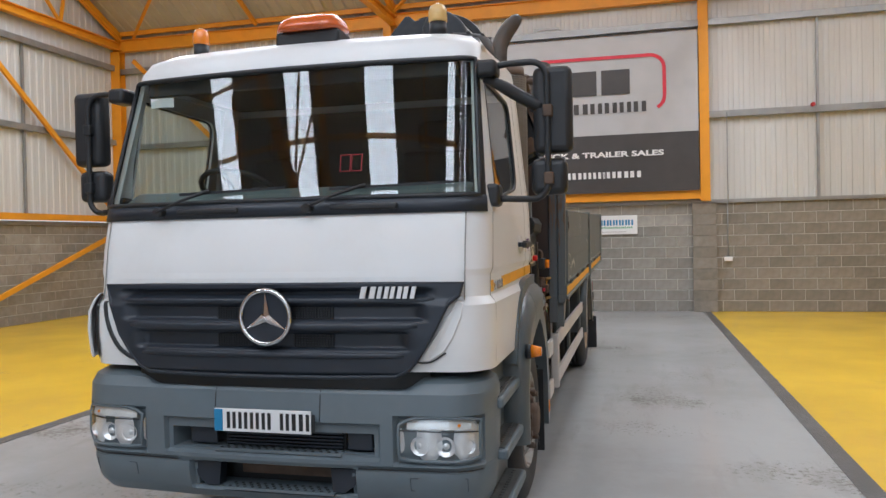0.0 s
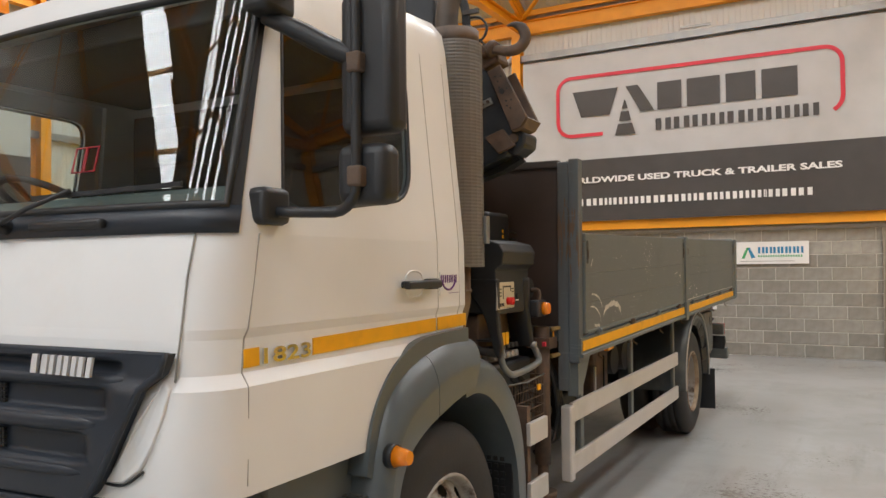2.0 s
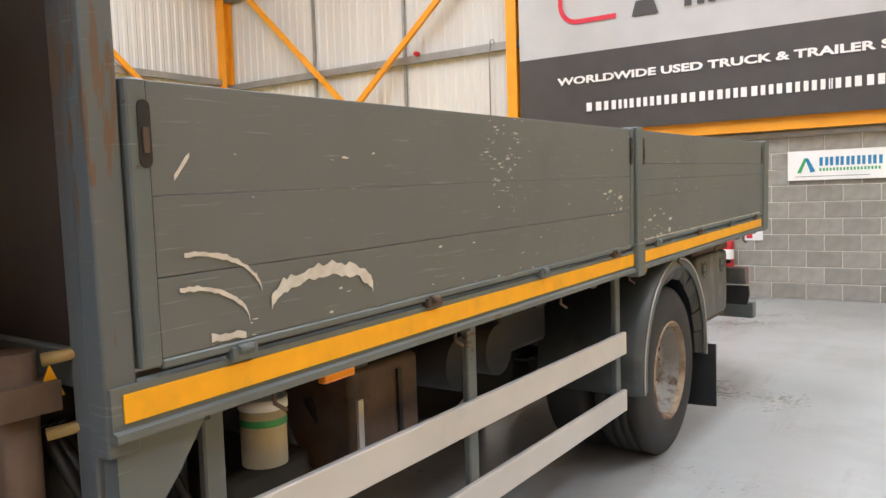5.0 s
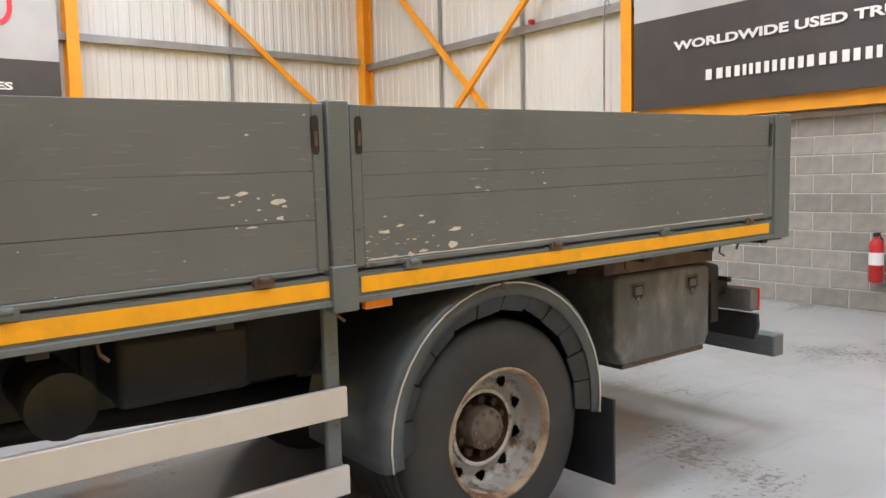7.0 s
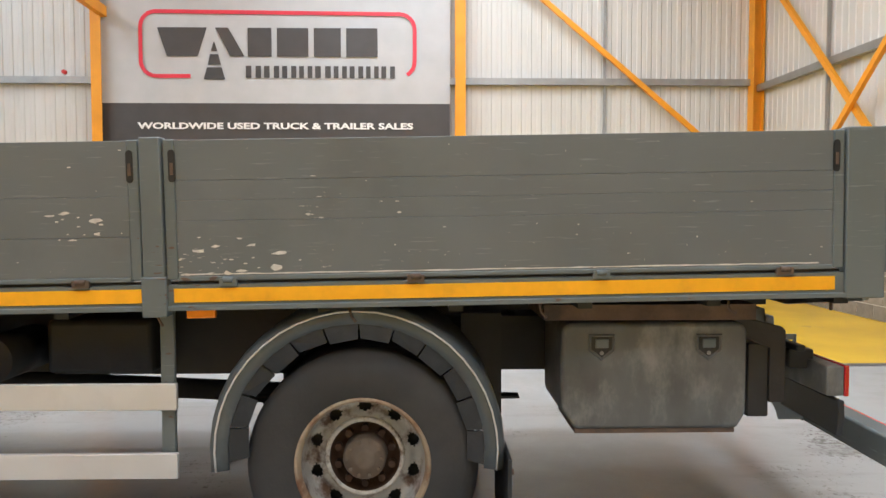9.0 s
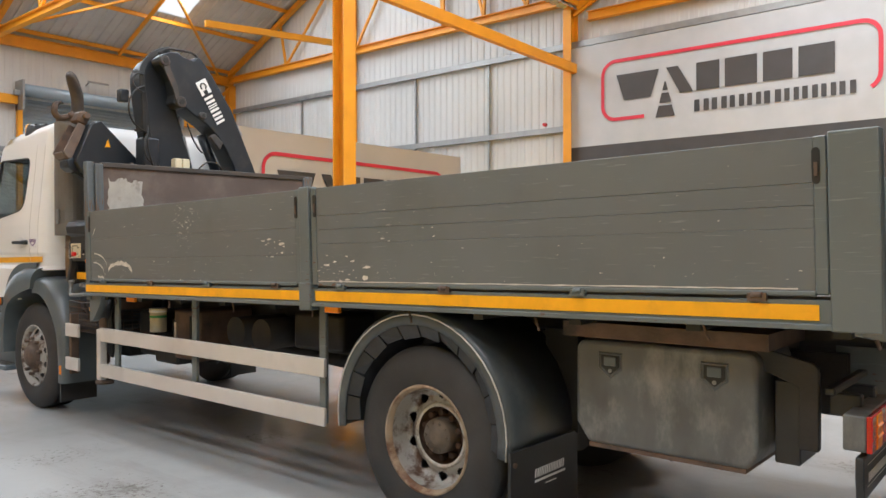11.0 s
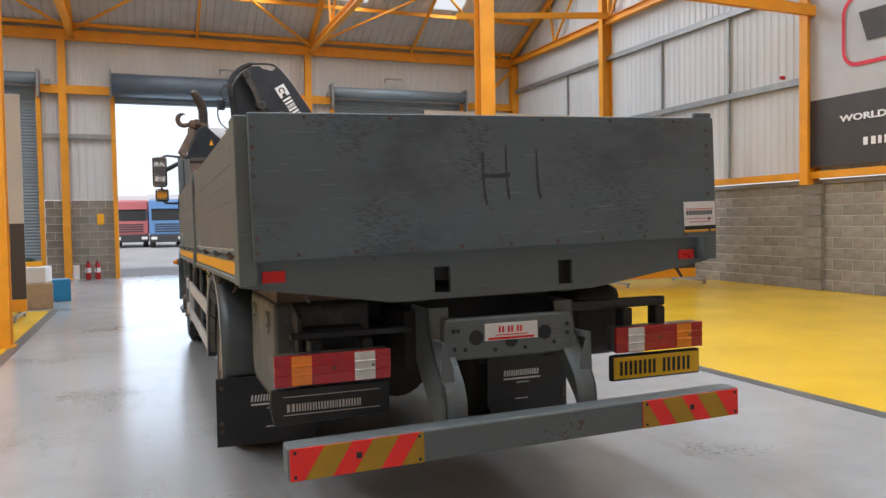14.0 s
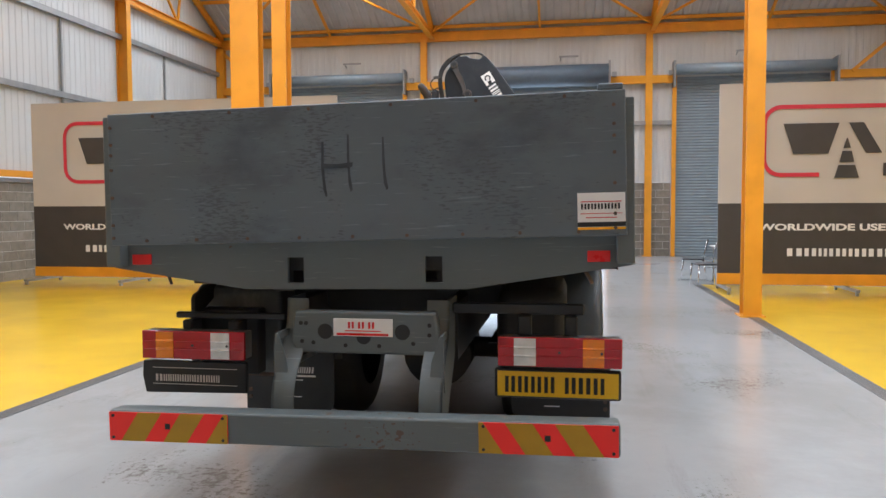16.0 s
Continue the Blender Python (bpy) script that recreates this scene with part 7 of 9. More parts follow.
# rear mudguards, flaps
for s in (1, -1):
    e = bmesh.new()
    secs = []
    C = (6.43, 0.585)
    for i in range(21):
        a = radians(188 - 196 * i / 20)
        ro, ri = 0.635, 0.60

        def P(x, r):
            return (s * x, C[0] + r * math.cos(a), C[1] + r * math.sin(a))
        secs.append([P(0.56, ro), P(1.12, ro), P(1.165, ro - 0.012), P(1.178, ro - 0.035), P(1.176, ro - 0.09), P(1.168, ro - 0.09), P(1.165, ri - 0.01), P(1.12, ri), P(0.56, ri)])
    loft(e, secs)
    mg = part("rear_mudguard", e, MUDG, TRUCK, "scuffed grey plastic rear mudguard")
    for i in range(12):
        e = bmesh.new()
        a = radians(177 - 176 * i / 11)
        jag = 0.012 * ((i * 7) % 5 - 2) / 2
        p = [(s * (1.176 - q), C[0] + r * math.cos(a + d), C[1] + r * math.sin(a + d)) for r, d, q in ((0.597, -0.136, 0), (0.597, 0.136, 0), (0.54, 0.134, 0.012), (0.478 + jag, 0.130, 0.045), (0.475, -0.130, 0.040), (0.54, -0.134, 0.010))]
        q = [(x - s * 0.010, y, z) for x, y, z in p]
        loft(e, [p, q], smooth=False)
        part("spray_flap", e, FRINGE, mg, "black rubber spray fringe flap")
    e = bmesh.new()
    tube(e, [(s * 1.18, C[0] + 0.60 * math.cos(radians(188 - 196 * i / 24)), C[1] + 0.60 * math.sin(radians(188 - 196 * i / 24))) for i in range(25)], 0.0045, 5)
    part("guard_piping", e, ALU, mg, "thin pale edge piping")
    e = bmesh.new()
    prism(e, [(s * 0.60, 0.56), (s * 1.225, 0.56), (s * 1.225, 0.14), (s * 0.64, 0.12), (s * 0.60, 0.2)], "y", 7.07, 7.085)
    mf = part("mudflap", e, BLACKP, TRUCK, "black rubber mudflap with a pale maker's mark")
    for z in (0.5, 0.28, 0.23):
        e = bmesh.new()
        rod(e, (s * 1.195, 7.085, z), (s * 1.195, 7.095, z), 0.014, 8)
        part("bolt", e, RUSTY, mf)
    x0 = 1.02 if s > 0 else -0.72
    bars("flap_mark", [0.034, 0.03, 0.03, 0.03, 0.028, 0.024, 0.028, 0.036], 0.005, 0.042, WHITEV, mf, facing("+y", (x0, 7.087, 0.40)), 0.001, 0.006, stems=True)
    e = bmesh.new()
    for a, b_, z, h in ((0.0, 0.29, 0.375, 0.012), (0.1, 0.2, 0.35, 0.006), (0.09, 0.19, 0.235, 0.006)):
        quadbox(e, x0 - b_, x0 - a, 7.0872, 7.088, z, z + h)
    part("flap_lines", e, WHITEV, mf)
    e = bmesh.new()
    quadbox(e, *sorted((s * 0.55, s * 0.62)), 6.9, 7.1, 0.55, 1.1)
    part("guard_bracket", e, CHASSIS, mg)

# tool box
for s in (1,):
    e = bmesh.new()
    prism(e, [(7.325, 0.72), (7.325, 1.08), (7.355, 1.11), (8.13, 1.11), (8.16, 1.08), (8.16, 0.70), (8.12, 0.63), (7.39, 0.63)], "x", 0.55, 1.03)
    bevel(e, 0.028, 4)
    tbx = part("tool_box", e, HAMMER, TRUCK, "scuffed dark grey plastic tool box")
    box_part("lid_edge", 0.6, 1.02, 7.39, 8.11, 0.612, 0.632, RUSTY, tbx)
    for y in (7.505, 7.985):
        e = bmesh.new()
        rim5 = [(y - 0.062, 0.985), (y - 0.062, 1.062), (y + 0.062, 1.062), (y + 0.062, 0.985), (y, 0.935)]
        mid5 = [(y - 0.054, 0.988), (y - 0.054, 1.054), (y + 0.054, 1.054), (y + 0.054, 0.988), (y, 0.946)]
        in5 = [(y - 0.046, 0.992), (y - 0.046, 1.047), (y + 0.046, 1.047), (y + 0.046, 0.992), (y, 0.957)]
        loft(e, [[(1.028, a_, c_) for a_, c_ in rim5], [(1.037, a_, c_) for a_, c_ in mid5], [(1.0295, a_, c_) for a_, c_ in in5]], caps=False, smooth=False)
        part("latch_rim", e, HAMMER, tbx)
        e = bmesh.new()
        e.faces.new([e.verts.new((1.0305, a_, c_)) for a_, c_ in in5])
        part("latch_recess", e, BLACKP, tbx, "dark latch recess")
        e = bmesh.new()
        quadbox(e, 1.031, 1.040, y - 0.030, y + 0.030, 0.998, 1.040)
        bevel(e, 0.005, 2)
        lt_ = part("latch", e, GREYP, tbx, "grey paddle latch")
        e = bmesh.new()
        rod(e, (1.030, y, 0.975), (1.037, y, 0.975), 0.009, 12)
        part("latch_lock", e, ALUBAR, tbx)
    e = bmesh.new()
    quadbox(e, 0.5, 1.02, 7.25, 8.2, 1.12, 1.19)
    part("box_bearer", e, RUSTY, tbx, "brown timber bearer over the tool box")

# rear end: cross member, arms, bumper, lamps, plates
e = bmesh.new()
prism(e, [(0.30, 0.845), (0.325, 0.90), (0.31, 1.042), (-0.365, 1.042), (-0.385, 0.90), (-0.355, 0.845)], "y", 8.54, 8.615)
bevel(e, 0.012, 2)
cm = part("rear_cross_member", e, POSTG, TRUCK, "grey steel rear cross member with round holes")
for x, z, r in ((0.158, 0.948, 0.036), (-0.209, 0.951, 0.036), (-0.026, 0.925, 0.034)):
    e = bmesh.new()
    rod(e, (x, 8.617, z), (x, 8.607, z), r, 20)
    part("hole", e, INKB, cm)
for x, z in ((0.275, 0.985), (0.25, 0.985), (0.215, 0.895), (0.06, 0.885), (-0.10, 0.885), (-0.26, 0.90), (-0.335, 0.985), (-0.335, 0.94), (0.27, 0.90)):
    e = bmesh.new()
    rod(e, (x, 8.613, z), (x, 8.619, z), 0.010, 8)
    part("bolt_hole", e, INKB, cm)
box_part("maker_plate", -0.165, 0.116, 8.617, 8.625, 0.929, 1.011, WHITEV, cm, 0.002, "white maker's plate with red marks")
bars("plate_mark", [0.03, 0.03, 0.03], 0.018, 0.03, REDREF, cm, facing("+y", (0.045, 8.626, 0.966)), 0.001, stems=True)
e = bmesh.new()
quadbox(e, -0.145, 0.10, 8.6252, 8.626, 0.933, 0.944)
quadbox(e, -0.11, 0.06, 8.6252, 8.626, 0.952, 0.957)
part("plate_line", e, REDREF, cm)
e = bmesh.new()
prism(e, [(0.75, 1.0), (0.36, 0.98), (0.20, 0.82), (0.10, 0.74), (-0.16, 0.74), (-0.26, 0.82), (-0.42, 0.98), (-0.78, 1.0), (-0.78, 1.05), (-0.5, 1.13), (0.6, 1.13), (0.75, 1.05)], "y", 7.75, 7.95)
part("under_tray", e, CHASSIS, TRUCK)
e = bmesh.new()
quadbox(e, -0.95, -0.60, 7.4, 8.2, 0.72, 1.12)
bevel(e, 0.06, 2)
part("air_tank", e, CHASSIS, TRUCK, "dark tank under the body")
for x, d in ((0.318, 1), (-0.362, -1)):
    e = bmesh.new()
    out = smooth_line([(8.53, 1.09), (8.545, 0.99), (8.585, 0.90), (8.65, 0.83), (8.715, 0.76), (8.75, 0.68), (8.757, 0.58), (8.757, 0.49)], 3)
    back = smooth_line([(8.30, 1.09), (8.31, 0.95), (8.34, 0.86), (8.40, 0.77), (8.48, 0.69), (8.55, 0.62), (8.60, 0.55), (8.62, 0.49)], 3)
    prism(e, out + back[::-1], "x", x + d * 0.042, x + d * 0.053)
    loft(e, [[(x - d * 0.052, y, z) for y, z in out], [(x + d * 0.053, y, z) for y, z in out], [(x + d * 0.053, y - 0.008, z - 0.008) for y, z in out], [(x - d * 0.052, y - 0.008, z - 0.008) for y, z in out]], caps=False, closed=False)
    part("bumper_arm", e, POSTG, TRUCK, "curved grey bumper arm")
    e = bmesh.new()
    prism(e, [(x + d * 0.058, 0.70), (x + d * 0.050, 0.95), (x + d * 0.034, 0.95), (x - d * 0.004, 0.83), (x - d * 0.012, 0.72)], "y", 8.70, 8.708)
    quadbox(e, x + d * 0.040 - 0.005, x + d * 0.040 + 0.005, 8.53, 8.70, 0.92, 0.95)
    part("arm_gusset", e, POSTG, TRUCK, "grey gusset of the bumper arm")
e = bmesh.new()
quadbox(e, -1.17, 1.10, 8.76, 8.875, 0.482, 0.622)
bevel(e, 0.012, 2)
rb = part("rear_bumper", e, POSTG, TRUCK, "grey steel underrun bumper")
rb.matrix_local = Matrix.Translation((0, 0, 0.55)) @ pose(0, 0, 0, 0, 0.75, 0) @ Matrix.Translation((0, 0, -0.55))
for xa, xb, d in ((0.525, 1.092, 1), (-1.162, -0.59, -1)):
    e = bmesh.new()
    quadbox(e, xa, xb, 8.876, 8.882, 0.487, 0.617)
    part("marker_board", e, HAZRED, rb, "red and yellow striped marker board")
    for k in range(3):
        e = bmesh.new()
        w = (xb - xa)
        base = xa + w * (0.10 + 0.36 * k) if d < 0 else xb - w * (0.10 + 0.36 * k)
        wd = w * 0.20
        pts = []
        off = 0.085
        q = [(base, 0.487), (base - d * wd, 0.487), (base - d * (wd + off), 0.617), (base - d * off, 0.617)]
        q = [(min(max(x, xa), xb), z) for x, z in q]
        prism(e, q, "y", 8.8822, 8.8835)
        part("stripe", e, HAZYEL, rb)
    for x in (xa + 0.02, xb - 0.02):
        for z in (0.503, 0.601):
            e = bmesh.new()
            rod(e, (x, 8.882, z), (x, 8.887, z), 0.007, 8)
            part("rivet", e, CHASSIS, rb)
    e = bmesh.new()
    quadbox(e, (xa + xb) / 2 - 0.012, (xa + xb) / 2 + 0.012, 8.8835, 8.8842, 0.545, 0.57)
    part("board_mark", e, CHASSIS, rb)


def rear_lamp(x0, x1, z0, z1, y, order):
    e = bmesh.new()
    quadbox(e, x0, x1, y - 0.10, y - 0.022, z0, z1)
    bevel(e, 0.008, 2)
    lp = part("rear_lamp", e, HAMMER, TRUCK, "ribbed red, amber and clear rear lamp in a grey housing")
    e = bmesh.new()
    quadbox(e, x0 - 0.002, x1 + 0.002, y - 0.021, y, z0 - 0.002, z1 + 0.002)
    bevel(e, 0.005, 2)
    part("lens", e, REDL, lp, "red lens")
    a = 0.0
    for frac, m in order:
        if m is not REDL:
            e = bmesh.new()
            xa, xb = x1 - (x1 - x0) * a, x1 - (x1 - x0) * (a + frac)
            quadbox(e, min(xa, xb), max(xa, xb), y - 0.018, y + 0.0035, z0 + 0.003, z1 - 0.003)
            part("lens", e, m, lp, "amber lens" if m is AMBER else "clear lens")
            for z in (z0 + (z1 - z0) * 0.36, z0 + (z1 - z0) * 0.66):
                e = bmesh.new()
                prism(e, [(y + 0.0034, z - 0.006), (y + 0.0085, z), (y + 0.0034, z + 0.006)], "x", min(xa, xb), max(xa, xb))
                part("lens_rib", e, m, lp)
        a += frac
    for z in (z0 + (z1 - z0) * 0.36, z0 + (z1 - z0) * 0.66):
        e = bmesh.new()
        prism(e, [(y - 0.001, z - 0.006), (y + 0.003, z), (y - 0.001, z + 0.006)], "x", x0 + 0.004, x1 - 0.004)
        part("lens_rib", e, REDL, lp)
    for x in (x0 + (x1 - x0) * 0.5, x0 + (x1 - x0) * 0.16):
        e = bmesh.new()
        rod(e, (x, y, (z0 + z1) / 2), (x, y + 0.007, (z0 + z1) / 2), 0.006, 8)
        part("screw", e, INKB, lp)
    return lp


rear_lamp(0.574, 1.099, 0.792, 0.925, 8.585, [(0.14, REDL), (0.17, AMBER), (0.37, REDL), (0.18, CLEARL), (0.14, REDL)])
rear_lamp(-1.192, -0.645, 0.805, 0.935, 8.585, [(0.13, REDL), (0.18, CLEARL), (0.38, REDL), (0.17, AMBER), (0.14, REDL)])
e = bmesh.new()
prism(e, [(0.574, 0.625), (0.574, 0.775), (1.112, 0.775), (1.118, 0.70), (1.10, 0.615)], "y", 8.53, 8.56)
bevel(e, 0.006, 2)
mp = part("marque_plate", e, BLACKP, TRUCK, "black plate with pale letter-sized marks")
bars("plate_mark", [0.036, 0.02, 0.018, 0.02, 0.02, 0.022, 0.02, 0.02, 0.012, 0.026, 0.02, 0.022, 0.018], 0.005, 0.034, ALU, mp, facing("+y", (1.045, 8.5615, 0.675)), 0.001, stems=True)
for z in (0.685, 0.765):
    e = bmesh.new()
    quadbox(e, 0.62, 1.06, 8.561, 8.5622, z - 0.025, z - 0.022)
    part("plate_line", e, ALU, mp)
e = bmesh.new()
quadbox(e, -1.193, -0.626, 8.53, 8.562, 0.652, 0.79)
bevel(e, 0.012, 2)
pr = part("plate_frame", e, BLACKP, TRUCK, "black rear number plate frame")
box_part("number_plate", -1.180, -0.640, 8.562, 8.568, 0.664, 0.778, PLATEY, pr, 0.002, "yellow rear number plate")
bars("plate_mark", [0.048, 0.048, 0.048, 0.048, 0, 0.05, 0.055, 0.05], 0.011, 0.074, INKB, pr, facing("+y", (-0.675, 8.5685, 0.682)), 0.001, stems=True)
# lamp brackets
def bracket(name, x0, x1, y0, y1, z0, z1, m=BLACKP):
    return box_part(name, x0, x1, y0, y1, z0, z1, m, TRUCK, 0.006, "black lamp bracket", 1)


bracket("bracket_bar", -1.03, -0.42, 8.44, 8.48, 1.025, 1.075)
for x in (-0.76, -0.97):
    bracket("bracket_drop", x - 0.03, x + 0.03, 8.44, 8.52, 0.90, 1.025)
bracket("bracket_bar", 0.42, 1.0, 8.40, 8.44, 0.97, 1.0)
for x in (0.66, 0.90):
    bracket("bracket_drop", x - 0.025, x + 0.025, 8.40, 8.515, 0.88, 0.97)
bracket("lamp_box", 0.62, 0.94, 8.20, 8.30, 0.66, 1.0)
e = bmesh.new()
prism(e, [(8.10, 1.14), (8.35, 1.08), (8.37, 1.06), (8.37, 0.73), (8.295, 0.73), (8.295, 0.98), (8.12, 1.05)], "x", 0.93, 0.955)
bevel(e, 0.006, 2)
part("lamp_bracket", e, CHASSIS, TRUCK, "dark bent lamp bracket")

# ---- crane behind the cab ----
e = bmesh.new()
quadbox(e, -0.95, 0.98, 2.12, 2.62, 0.98, 1.16)
bevel(e, 0.02, 2)
quadbox(e, -0.35, 0.45, 2.05, 2.7, 0.8, 1.3)
cr = part("crane", e, CRANE, TRUCK, "dark slate folded loader crane behind the cab")
e = bmesh.new()
rod(e, (0.1, 2.36, 1.2), (0.1, 2.36, 1.85), 0.19, 24)
quadbox(e, -0.14, 0.34, 2.2, 2.52, 1.75, 2.1)
bevel(e, 0.02, 2)
part("turret", e, CRANE, cr)
e = bmesh.new()
prism(e, smooth_line([(-0.04, 1.95), (0.34, 1.95)], 1) + smooth_line([(0.46, 2.37), (0.54, 2.80), (0.575, 3.08), (0.56, 3.20), (0.49, 3.30), (0.39, 3.355), (0.28, 3.34), (0.22, 3.25)], 4) + [(0.22, 2.85), (0.06, 2.37)], "y", 2.27, 2.50)
bevel(e, 0.018, 2)
part("inner_boom", e, CRANE, cr, "dark inner boom")
e = bmesh.new()
prism(e, [(0.44, 3.335), (0.37, 3.375), (0.28, 3.385), (0.24, 3.355), (0.12, 3.335), (0.085, 3.375), (0.045, 3.375), (-0.08, 3.235), (-0.31, 2.91), (-0.55, 2.41), (-0.68, 2.12), (-0.40, 2.12), (-0.33, 2.36), (-0.24, 2.52), (-0.15, 2.64), (-0.03, 2.735), (0.11, 2.81), (0.20, 2.87), (0.27, 2.86), (0.335, 2.90), (0.32, 2.98), (0.35, 3.12), (0.47, 3.24), (0.48, 3.30)], "y", 2.40, 2.635)
bevel(e, 0.012, 2)
part("outer_boom", e, CRANE, cr, "dark outer boom with a pale mark along its edge")
# a pale square and a row of letter-sized marks run down the edge
m4 = Matrix(((-0.53, -0.848, 0, 0.012), (0, 0, 1, 2.638), (-0.848, 0.53, 0, 2.985), (0, 0, 0, 1)))
bars("boom_mark", [0.072, 0.034, 0.072, 0.068], 0.012, 0.105, WHITEV, cr, m4, 0.003, stems=True, label="pale letter-sized mark on the boom")
m5 = m4.copy()
m5[0][3], m5[2][3] = m4[0][3] + 0.53 * 0.165, m4[2][3] + 0.848 * 0.165
e = bmesh.new()
quadbox(e, 0.0, 0.14, -0.005, 0.118, 0.0, 0.002)
o = part("boom_sticker", e, WHITEV, cr, "pale square sticker")
o.matrix_local = m5
e = bmesh.new()
tube(e, arc_pts((0.062, 0.055), 0.030, 20, 300, 12, "xy", 0.002), 0.008, 5)
quadbox(e, 0.10, 0.142, 0.03, 0.075, 0.002, 0.0035)
o = part("sticker_disc", e, INKB, cr)
o.matrix_local = m5
for x, z, r in ((0.265, 2.915, 0.052), (0.43, 3.275, 0.048), (0.035, 2.815, 0.036)):
    e = bmesh.new()
    rod(e, (x, 2.40, z), (x, 2.668, z), r, 20)
    bevel(e, 0.006, 1, 40)
    pv = part("pivot_pin", e, CRANEW, cr, "worn dark pivot boss")
    e = bmesh.new()
    rod(e, (x, 2.666, z), (x, 2.674, z), r * 0.5, 14)
    part("pin_end", e, HOSE, pv)
# link from the boom's top pin to its lower one
e = bmesh.new()
prism(e, smooth_line([(0.455, 3.30), (0.435, 3.20), (0.385, 3.10), (0.345, 3.02), (0.32, 2.93)], 3) + smooth_line([(0.285, 2.95), (0.30, 3.05), (0.335, 3.13), (0.375, 3.21), (0.39, 3.28)], 3), "y", 2.638, 2.658)
part("boom_link", e, CRANEW, cr, "worn brown-grey link arm")
e = bmesh.new()
prism(e, [(-0.16, 2.50), (-0.10, 2.56), (-0.05, 2.62), (-0.10, 2.66), (-0.20, 2.58)], "y", 2.60, 2.652)
bevel(e, 0.008, 1)
part("boom_clamp", e, CRANEW, cr)
# rams between the booms
e = bmesh.new()
rod(e, (0.02, 2.45, 2.1), (0.16, 2.45, 2.62), 0.05, 14)
rod(e, (0.16, 2.45, 2.62), (0.24, 2.45, 2.86), 0.024, 12)
part("ram", e, ALUBAR, cr, "hydraulic ram")
e = bmesh.new()
rod(e, (-0.28, 2.47, 2.2), (-0.06, 2.47, 2.66), 0.045, 14)
part("ram", e, CRANE, cr, "dark hydraulic ram")
e = bmesh.new()
quadbox(e, 0.44, 0.60, 2.42, 2.58, 2.28, 2.56)
bevel(e, 0.02, 2)
part("valve_box", e, CRANE, cr, "dark valve box on the boom")
# a hose bundle up the outer edge and over the top
for k in range(5):
    e = bmesh.new()
    d = 0.016 * k
    tube(e, bend3([(0.40 + d, 2.56 + 0.02 * (k % 2), 2.2), (0.52 + d, 2.56, 2.55), (0.565 + d * 0.6, 2.57, 2.85), (0.60 + d * 0.5, 2.58, 3.08), (0.575 + d * 0.5, 2.58, 3.22 + 0.3 * d), (0.47 + 0.4 * d, 2.60, 3.335 + 0.4 * d), (0.36, 2.61, 3.385 + 0.5 * d)], 3), 0.011, 7)
    part("hydraulic_hose", e, HOSE, cr, "black hydraulic hose")
e = bmesh.new()
tube(e, bend3([(0.47, 2.61, 3.34), (0.39, 2.62, 3.395), (0.25, 2.62, 3.41), (0.12, 2.62, 3.405), (0.06, 2.62, 3.36), (0.05, 2.60, 3.30)], 3), 0.012, 8)
part("hydraulic_hose", e, HOSE, cr, "black hydraulic hose")
for pts in ([(0.60, 2.6, 3.02), (0.70, 2.62, 2.97), (0.765, 2.62, 2.84), (0.74, 2.62, 2.70), (0.64, 2.6, 2.62), (0.55, 2.58, 2.60)],
            [(0.61, 2.6, 3.12), (0.68, 2.62, 3.12), (0.73, 2.62, 3.06), (0.70, 2.62, 2.99), (0.61, 2.6, 2.96)],
            [(0.56, 2.6, 2.62), (0.615, 2.62, 2.50), (0.60, 2.62, 2.38), (0.52, 2.6, 2.31), (0.47, 2.58, 2.27)],
            [(0.57, 2.6, 2.66), (0.585, 2.62, 2.5), (0.555, 2.62, 2.36), (0.50, 2.6, 2.25)],
            [(0.17, 2.6, 2.73), (0.135, 2.63, 2.60), (0.07, 2.63, 2.50), (0.02, 2.62, 2.46)],
            [(0.05, 2.6, 2.30), (-0.02, 2.64, 2.37), (-0.14, 2.64, 2.36), (-0.22, 2.6, 2.28)]):
    e = bmesh.new()
    tube(e, bend3(pts, 3), 0.008, 6)
    part("hydraulic_hose", e, HOSE, cr, "thin looped black hose")
e = bmesh.new()
quadbox(e, 0.60, 0.70, 2.56, 2.585, 3.13, 3.155)
part("hose_clip", e, CRANEW, cr)
e = bmesh.new()
quadbox(e, 0.56, 0.68, 2.56, 2.585, 2.60, 2.62)
part("hose_clip", e, CRANEW, cr)
e = bmesh.new()
quadbox(e, 0.66, 0.75, 2.36, 2.44, 2.88, 3.0)
bevel(e, 0.015, 2)
part("work_lamp", e, CRANE, cr)
# folded extension boom with its end channel
e = bmesh.new()
prism(e, [(0.975, 2.655), (0.885, 2.70), (0.42, 2.27), (0.10, 1.93), (0.42, 1.80), (0.80, 2.13), (1.06, 2.215), (1.115, 2.31)], "y", 2.125, 2.35)
bevel(e, 0.014, 2)
part("extension_boom", e, CRANE, cr, "dark extension boom slanting down behind the cab")
e = bmesh.new()
prism(e, [(1.09, 2.245), (0.985, 2.19), (0.60, 2.07), (0.55, 2.10), (0.95, 2.24), (1.07, 2.275)], "y", 2.19, 2.30)
part("extension_arm", e, CRANE, cr, "thin dark lower arm")
e = bmesh.new()
prism(e, [(1.10, 2.205), (1.0, 2.155), (0.72, 2.07), (0.70, 2.09), (0.98, 2.185), (1.08, 2.225)], "y", 2.22, 2.30)
part("extension_arm", e, CRANE, cr, "thin dark lower arm")
e = bmesh.new()
prism(e, [(1.10, 2.35), (1.165, 2.325), (1.16, 2.26), (1.10, 2.215), (1.02, 2.25)], "y", 2.13, 2.30)
bevel(e, 0.015, 2)
